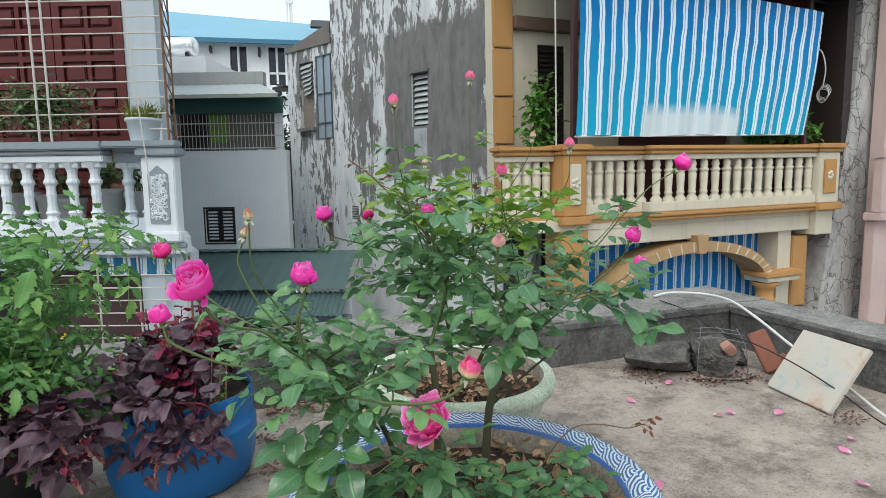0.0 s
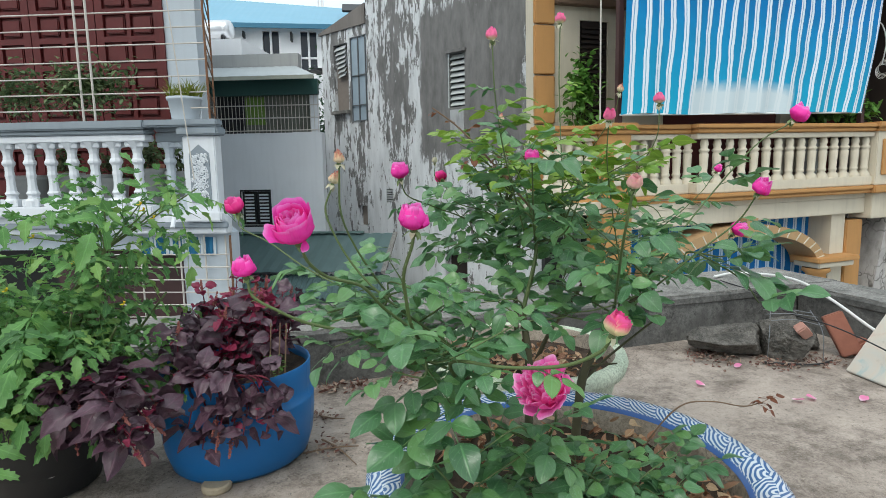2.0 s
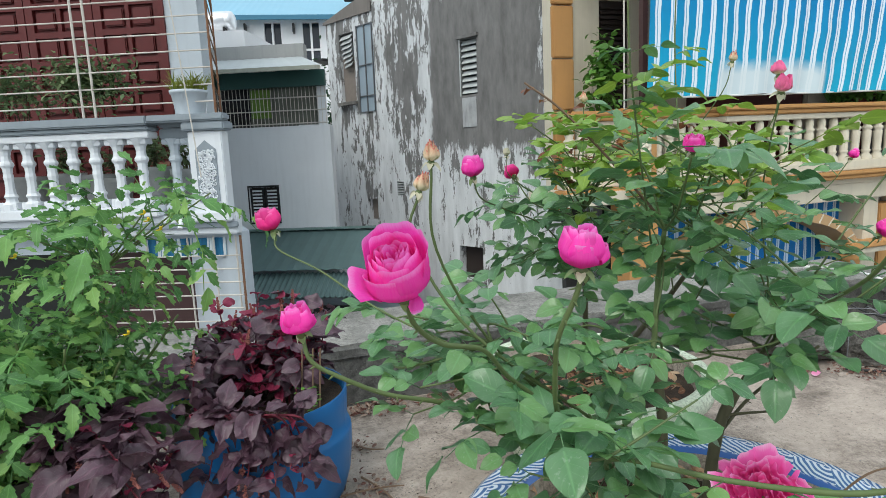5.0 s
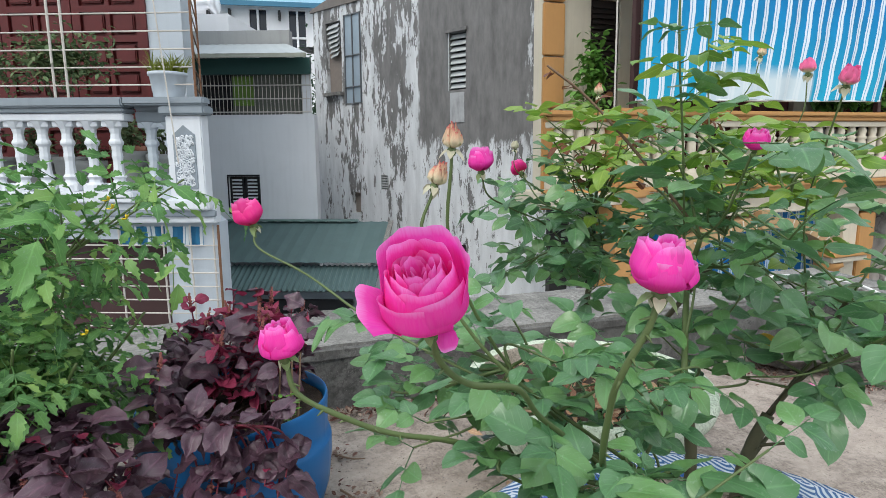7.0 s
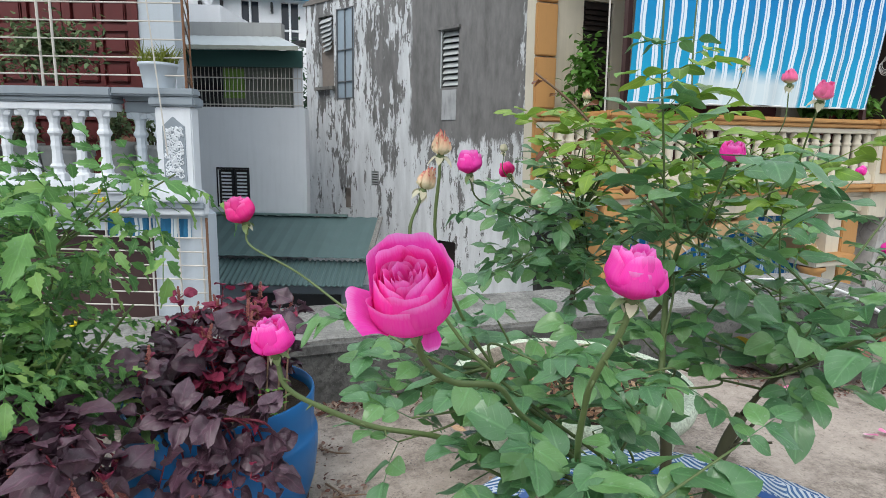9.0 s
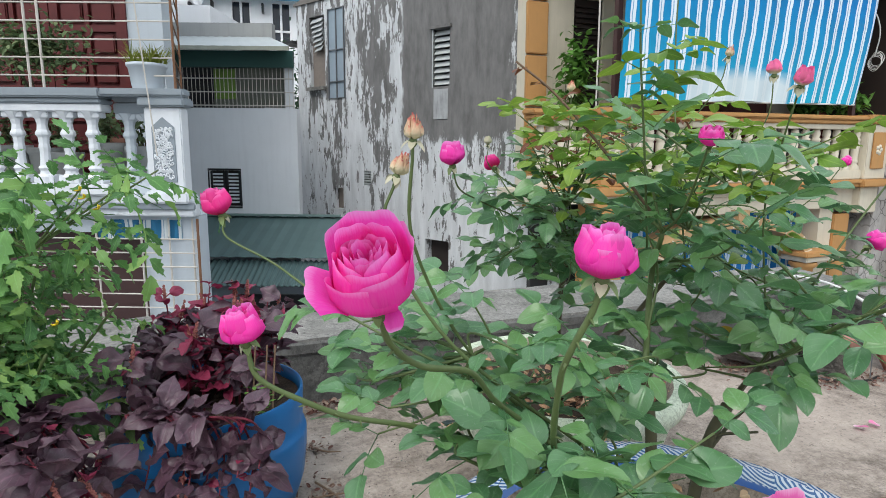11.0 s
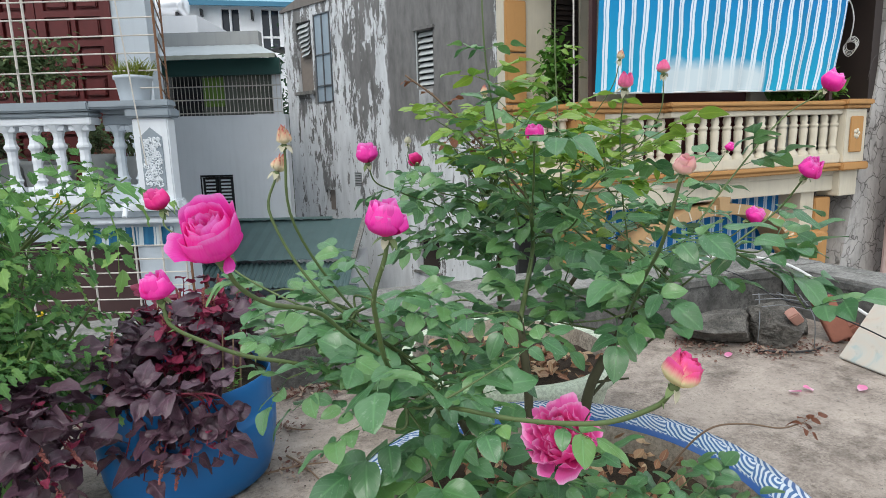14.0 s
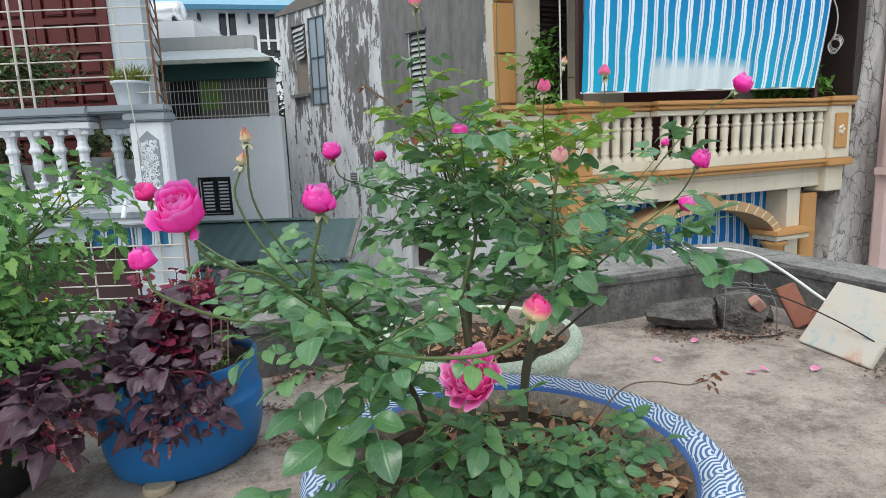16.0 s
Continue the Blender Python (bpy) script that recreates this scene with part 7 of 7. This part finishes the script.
def crumbs(name, spots, count, size, mat, label, seed):
    """Broken bits of soil and mortar strewn over the cement."""
    r = random.Random(seed)
    a = Acc()
    for i in range(count):
        cx, cy, sp = r.choice(spots)
        g = r.uniform(*size) * (0.5 + r.random() ** 3)
        m = Matrix.Translation((r.gauss(cx, sp), r.gauss(cy, sp), g * 0.35 + 0.002)) @ Matrix.Rotation(r.uniform(0, 6.28), 4, "Z") @ Matrix.Rotation(r.uniform(-0.5, 0.5), 4, "X")
        a.add([(g * r.uniform(0.6, 1.1) * x, g * r.uniform(0.6, 1.1) * y, g * r.uniform(0.35, 0.6) * z) for x, y, z in ((1, 0, 0), (0, 1, 0), (-1, 0, 0), (0, -1, 0), (0.1, 0, 1), (0, 0.1, -1))],
              [(0, 1, 4), (1, 2, 4), (2, 3, 4), (3, 0, 4), (1, 0, 5), (2, 1, 5), (3, 2, 5), (0, 3, 5)], m)
    return tagged(a.ob(name, mat), label, "grit", kind="stuff")


crumbs("soil_crumbs", [(-1.12, 1.78, 0.10), (-0.95, 1.72, 0.12), (-0.62, 2.05, 0.08), (-0.70, 2.40, 0.16), (-0.45, 2.2, 0.16), (-0.5, 2.45, 0.14)], 650, (0.001, 0.003), SOIL, "dark soil crumbs strewn round the pots", 21)
crumbs("mortar_grit", [(-0.58, 2.05, 0.13), (-0.50, 1.75, 0.16), (-0.35, 2.3, 0.16), (0.9, 2.6, 0.5), (1.3, 2.7, 0.3), (1.2, 2.2, 0.4)], 1500, (0.001, 0.0035), CAP, "pale grit and mortar bits on the terrace", 22)
crumbs("soil_crumbs", [tuple((COR + AX * u - AY * 0.07).xy) + (0.05,) for u in (-3.0, -2.7, -2.4, -1.2, -0.9, -0.6, -0.3)], 500, (0.001, 0.0035), SOIL, "dark dirt along the foot of the parapet", 23)
pr = random.Random(9)
for k, (x, y) in enumerate(((0.89, 2.66), (1.185, 2.525), (1.29, 2.535), (1.45, 2.515), (1.63, 2.28), (1.535, 2.15), (1.44, 1.92), (0.72, 1.9), (1.12, 2.9))):
    a = Acc()
    v, f, uv = blade(0.045, 0.034, 0.35, -0.25, 6, 1.0, 0.06, k)
    a.add(v, f, None, uv)
    tagged(a.ob("rose_petal", PETALFALL, smooth=True, m=pose(x, y, 0.008, pr.uniform(-10, 10), 0, pr.uniform(0, 360))), "fallen pink rose petal on the cement", "petal", "fallen petals")
for k, pts in enumerate(([(-0.66, 2.10, 0.012), (-0.58, 2.02, 0.02), (-0.50, 1.93, 0.012)], [(-0.70, 2.0, 0.01), (-0.60, 2.03, 0.018), (-0.52, 2.06, 0.01)], [(-0.72, 2.30, 0.01), (-0.66, 2.26, 0.02), (-0.62, 2.28, 0.01)], [(-0.47, 2.0, 0.01), (-0.40, 1.97, 0.012), (-0.33, 1.9, 0.008)])):
    a = Acc()
    tube(a, spline(pts), 0.0035, 0.002, 5, 0.2)
    tagged(a.ob("dry_twig", DRYSTEM), "dry brown twig on the cement floor", "twig")

# ---- clutter in the parapet's corner ----
def lump(name, at, dims, seed, label, turn=0, taper=0.0):
    """A broken block: flat fracture faces at odd angles, roughened."""
    r = random.Random(int(seed * 10))
    cuts = [(Vector((r.gauss(0, 1), r.gauss(0, 1), r.gauss(0, 1))).normalized(), r.uniform(0.5, 0.85)) for _ in range(11)]
    bm = bmesh.new()
    bmesh.ops.create_icosphere(bm, subdivisions=5, radius=1)
    for v in bm.verts:
        d = v.co.normalized()
        q = min([h / max(d.dot(n), 1e-3) for n, h in cuts if d.dot(n) > 0.05] + [1.25])
        k = q + 0.07 * noise.noise(d * 3 + Vector((seed, 0, 0))) + 0.05 * noise.noise(d * 9) + 0.03 * noise.noise(d * 22)
        v.co = Vector((d.x * dims[0], d.y * dims[1], d.z * dims[2] * (1 + taper * d.x if d.z > 0 else 1.0))) * k
    low = min(v.co.z for v in bm.verts)
    for v in bm.verts:
        v.co.z -= low
    a = Acc()
    a.take(bm)
    return tagged(a.ob(name, STONE, m=pose(at[0], at[1], at[2] - 0.012, 0, 0, turn)), label, "rubble")


lump("concrete_lump", (1.22, 3.14, 0), (0.20, 0.14, 0.125), 2.0, "broken lump of dark concrete in the corner", 15, 0.55)
lump("concrete_lump", (1.42, 3.08, 0), (0.15, 0.125, 0.145), 5.5, "rough concrete lump with a brick chip set in it", -20)
lump("concrete_lump", (1.62, 3.22, 0), (0.07, 0.07, 0.07), 8.5, "small broken concrete lump behind the brick", 30)
a = Acc()
a.box(-0.038, 0.038, -0.026, 0.026, -0.024, 0.024, 0.006, pose(1.465, 2.985, 0.165, 35, 38, 25))
tagged(a.ob("brick_chip", CHIP), "chip of pink brick stuck on the concrete lump", "brick chip")
br = empty("brick", pose(1.755, 3.07, 0.02, 0, 0, -20), "red clay brick leaning on the rubble", "brick")
a = Acc()
a.box(-0.046, 0.046, -0.03, 0.03, 0, 0.215, 0.005, Matrix.Rotation(radians(-12), 4, "X") @ Matrix.Rotation(radians(-26), 4, "Y"))
part("brick_body", a, BRICK, br)
bh = empty("brick_half", pose(1.835, 3.12, 0.0, 0, 0, 12), "broken half brick behind the leaning brick", "brick")
a = Acc()
a.box(-0.045, 0.045, -0.03, 0.03, 0, 0.085, 0.012, Matrix.Rotation(radians(-22), 4, "Y"))
part("brick_body", a, BRICK, bh)
# leaning ceramic slab
BLc, BRc = Vector((1.60, 2.865, 0.012)), Vector((1.680, 2.51, 0.012))
ed = (BRc - BLc).normalized()
out = Vector((-ed.y, ed.x, 0))
lean = (out * math.cos(radians(54)) + Vector((0, 0, 1)) * math.sin(radians(54)))
mt = Matrix((ed, lean, ed.cross(lean))).transposed().to_4x4()
a = Acc()
a.box(0, 0.365, 0, 0.335, -0.024, 0.0, 0.004)
tagged(a.ob("ceramic_slab", MARBLE, m=Matrix.Translation(BLc) @ mt), "mottled pale ceramic slab leaning by the parapet", "slab")
a = Acc()
tube(a, spline([(1.36, 3.80, 0.275), (1.50, 3.86, 0.285), (1.66, 3.72, 0.30), (1.72, 3.50, 0.30), (1.75, 3.24, 0.25), (1.80, 3.02, 0.17), (1.86, 2.82, 0.10), (1.88, 2.62, 0.05), (1.86, 2.40, 0.03), (1.88, 2.1, 0.015), (1.9, 1.6, 0.015)], 8), 0.0075, 0.0075, 10)
tagged(a.ob("hose", HOSE, smooth=True), "white plastic hose trailing over the parapet", "hose")
a = Acc()
tube(a, spline([(1.36, 3.70, 0.27), (1.44, 3.45, 0.255), (1.50, 3.2, 0.20), (1.57, 2.95, 0.20), (1.66, 2.75, 0.16), (1.74, 2.56, 0.10), (1.82, 2.36, 0.02), (1.9, 2.1, 0.008)], 8), 0.0035, 0.0035, 6)
tagged(a.ob("cable", WIRE, smooth=True), "thin black cable lying over the slab", "cable")
cg = empty("wire_cage", pose(1.45, 3.10, 0.0, 0, 0, -15), "bent wire cage over the rubble", "wire cage")
for pts in ([(-0.10, -0.10, 0.0), (-0.095, -0.09, 0.14), (-0.06, 0.1, 0.22)], [(0.14, -0.1, 0.0), (0.13, -0.09, 0.16), (0.12, 0.1, 0.22)], [(-0.09, -0.09, 0.20), (0.0, -0.10, 0.215), (0.13, -0.09, 0.19)], [(-0.10, 0.06, 0.22), (0.0, 0.05, 0.23), (0.12, 0.06, 0.215)], [(-0.1, 0.0, 0.21), (0.0, -0.02, 0.225), (0.13, 0.0, 0.21)], [(0.02, 0.1, 0.22), (0.0, 0.0, 0.25), (0.03, -0.03, 0.23)]):
    a = Acc()
    tube(a, spline(pts), 0.0024, 0.0024, 5)
    part("wire", a, STEELGREY, cg)
a = Acc()
tube(a, spline([(1.28, 2.97, 0.01), (1.40, 2.93, 0.015), (1.52, 2.94, 0.012), (1.62, 3.0, 0.01)], 8), 0.006, 0.005, 6)
tagged(a.ob("cable", WIRE, smooth=True), "black rubber strip beneath the rubble", "cable")

# ---- plants on the neighbours' balconies ----
def shrub(name, base, centre, radii, count, size, mat, label, seed, category="shrub"):
    r = random.Random(seed)
    e = empty(name, Matrix.Translation(base), label, category)
    o = Vector(base)
    a = Acc()
    for i in range(count):
        q = Vector((r.gauss(0, 0.5), r.gauss(0, 0.5), r.gauss(0, 0.5)))
        p = Vector(centre) + Vector((q.x * radii[0], q.y * radii[1], q.z * radii[2])) - o
        L = size * r.uniform(0.6, 1.3)
        v, f, uv = blade(L, L * 0.5, 0.25, 0.3, 4)
        a.add(v, f, aim(p, (r.uniform(-1, 1), r.uniform(-1, 1), r.uniform(-0.6, 0.5)), r.uniform(-0.6, 0.6)), uv)
    c = part("crown", a, mat, e)
    tagged(c, kind="stuff")
    for i in range(6):
        b = Acc()
        tip = Vector(centre) + Vector((r.uniform(-0.7, 0.7) * radii[0], r.uniform(-0.5, 0.5) * radii[1], r.uniform(-0.3, 0.7) * radii[2])) - o
        tube(b, spline([Vector((r.uniform(-0.03, 0.03), 0, 0)), tip * 0.5 + Vector((0, 0, 0.04)), tip]), 0.008, 0.003, 5)
        part("branch", b, BARK, e)
    return e


def planter(name, at, rt, rb, h, mat, label, seed):
    e = empty(name, pose(*at), label, "plant pot")
    a = Acc()
    lathe(a, [(rb, 0), (rb * 1.05, 0.02), (rt, h * 0.85), (rt * 1.08, h * 0.88), (rt * 1.08, h), (rt * 0.95, h), (rt * 0.9, h * 0.85), (0, h * 0.84)], 20)
    part("pot_wall", a, mat, e, "", True)
    return e


TERRA = plain("terracotta", (0.30, 0.13, 0.085), 0.8, vary=0.3)
# on the white balcony: a shrub in a trough, a box of grass, pots behind the balusters
shrub("shrub", (-4.0, 5.95, 0.95), (-3.86, 5.70, 1.80), (0.40, 0.14, 0.22), 900, 0.066, BALCONYLEAF, "dusty green shrub behind the balcony bars", 41)
shrub("shrub", (-4.75, 5.95, 0.95), (-4.64, 5.82, 1.79), (0.36, 0.2, 0.23), 650, 0.062, BALCONYLEAF, "straggling green balcony shrub", 42)
for x, s in ((-4.0, 1), (-4.75, 2)):
    planter("plant_pot", (x, 5.95, 0.56), 0.17, 0.13, 0.40, GREYPOT, "grey pot standing behind the balusters", s)
planter("plant_pot", (-2.87, 5.62, 1.452), 0.15, 0.12, 0.215, PALEWALL, "white cement pot of grass on the balcony rail", 3)
e = empty("grass_tuft", pose(-2.87, 5.62, 1.63), "yellow-green tuft of grass in the white pot", "grass")
r = random.Random(6)
a = Acc()
for i in range(260):
    q, d = r.uniform(0, 6.28), 0.14 * math.sqrt(r.random())
    v, f, uv = blade(r.uniform(0.10, 0.24), 0.012, 0.3, r.uniform(0.1, 0.6), 4, 0.5)
    a.add(v, f, aim((d * math.cos(q), d * math.sin(q), 0), (r.uniform(-0.6, 0.6), r.uniform(-0.4, 0.4), 1.0)), uv)
tagged(part("foliage", a, GRASSLEAF, e), kind="stuff")
for k, (x, y, h, mt_) in enumerate(((-4.35, 5.95, 0.42, GREYPOT), (-3.85, 5.92, 0.36, GREYPOT), (-3.42, 5.9, 0.45, GREYPOT), (-3.10, 5.9, 0.42, GREYPOT), (-3.65, 6.25, 0.5, TERRA))):
    planter("plant_pot", (x, y, 0.56), 0.15, 0.11, h, mt_, "weathered pot standing on the balcony floor", k)
    shrub("potted_plant", (x, y, 0.56 + h * 0.8), (x, y, 0.56 + h + 0.14), (0.13, 0.12, 0.13), 120, 0.07, BALCONYLEAF, "small dusty plant in a balcony pot", 50 + k, "potted plant")
# climbers on the yellow balcony
def at_y(x, y, z):
    return tuple(pose(2.75, 7.7, GROUND, 0, -0.75, 23) @ Vector((x, y, z + UP)))
shrub("climber", at_y(-1.42, 0.62, 0.56), at_y(-1.40, 0.55, 1.85), (0.20, 0.12, 0.50), 420, 0.11, WEED, "bright green climber beside the louvred door", 61, "climber")
for x, h in ((2.35, 0.10), (3.12, 0.22)):
    planter("plant_pot", at_y(x, 0.42, 0.56), 0.14, 0.1, 0.7, GREYPOT, "pot behind the ochre balustrade", 9)
    shrub("potted_plant", at_y(x, 0.42, 1.24), at_y(x, 0.3, 1.56 + h / 2), (0.22, 0.12, h), 160, 0.13, WEED, "leafy plant showing over the ochre rail", 70 + int(x * 10), "potted plant")
# trees seen in the gap past the grey house
shrub("tree", (-3.93, 14.2, GROUND), (-3.90, 14.2, 0.9), (0.30, 0.6, 1.7), 2000, 0.14, FARTREE, "dark tree in the gap behind the houses", 80, "tree")
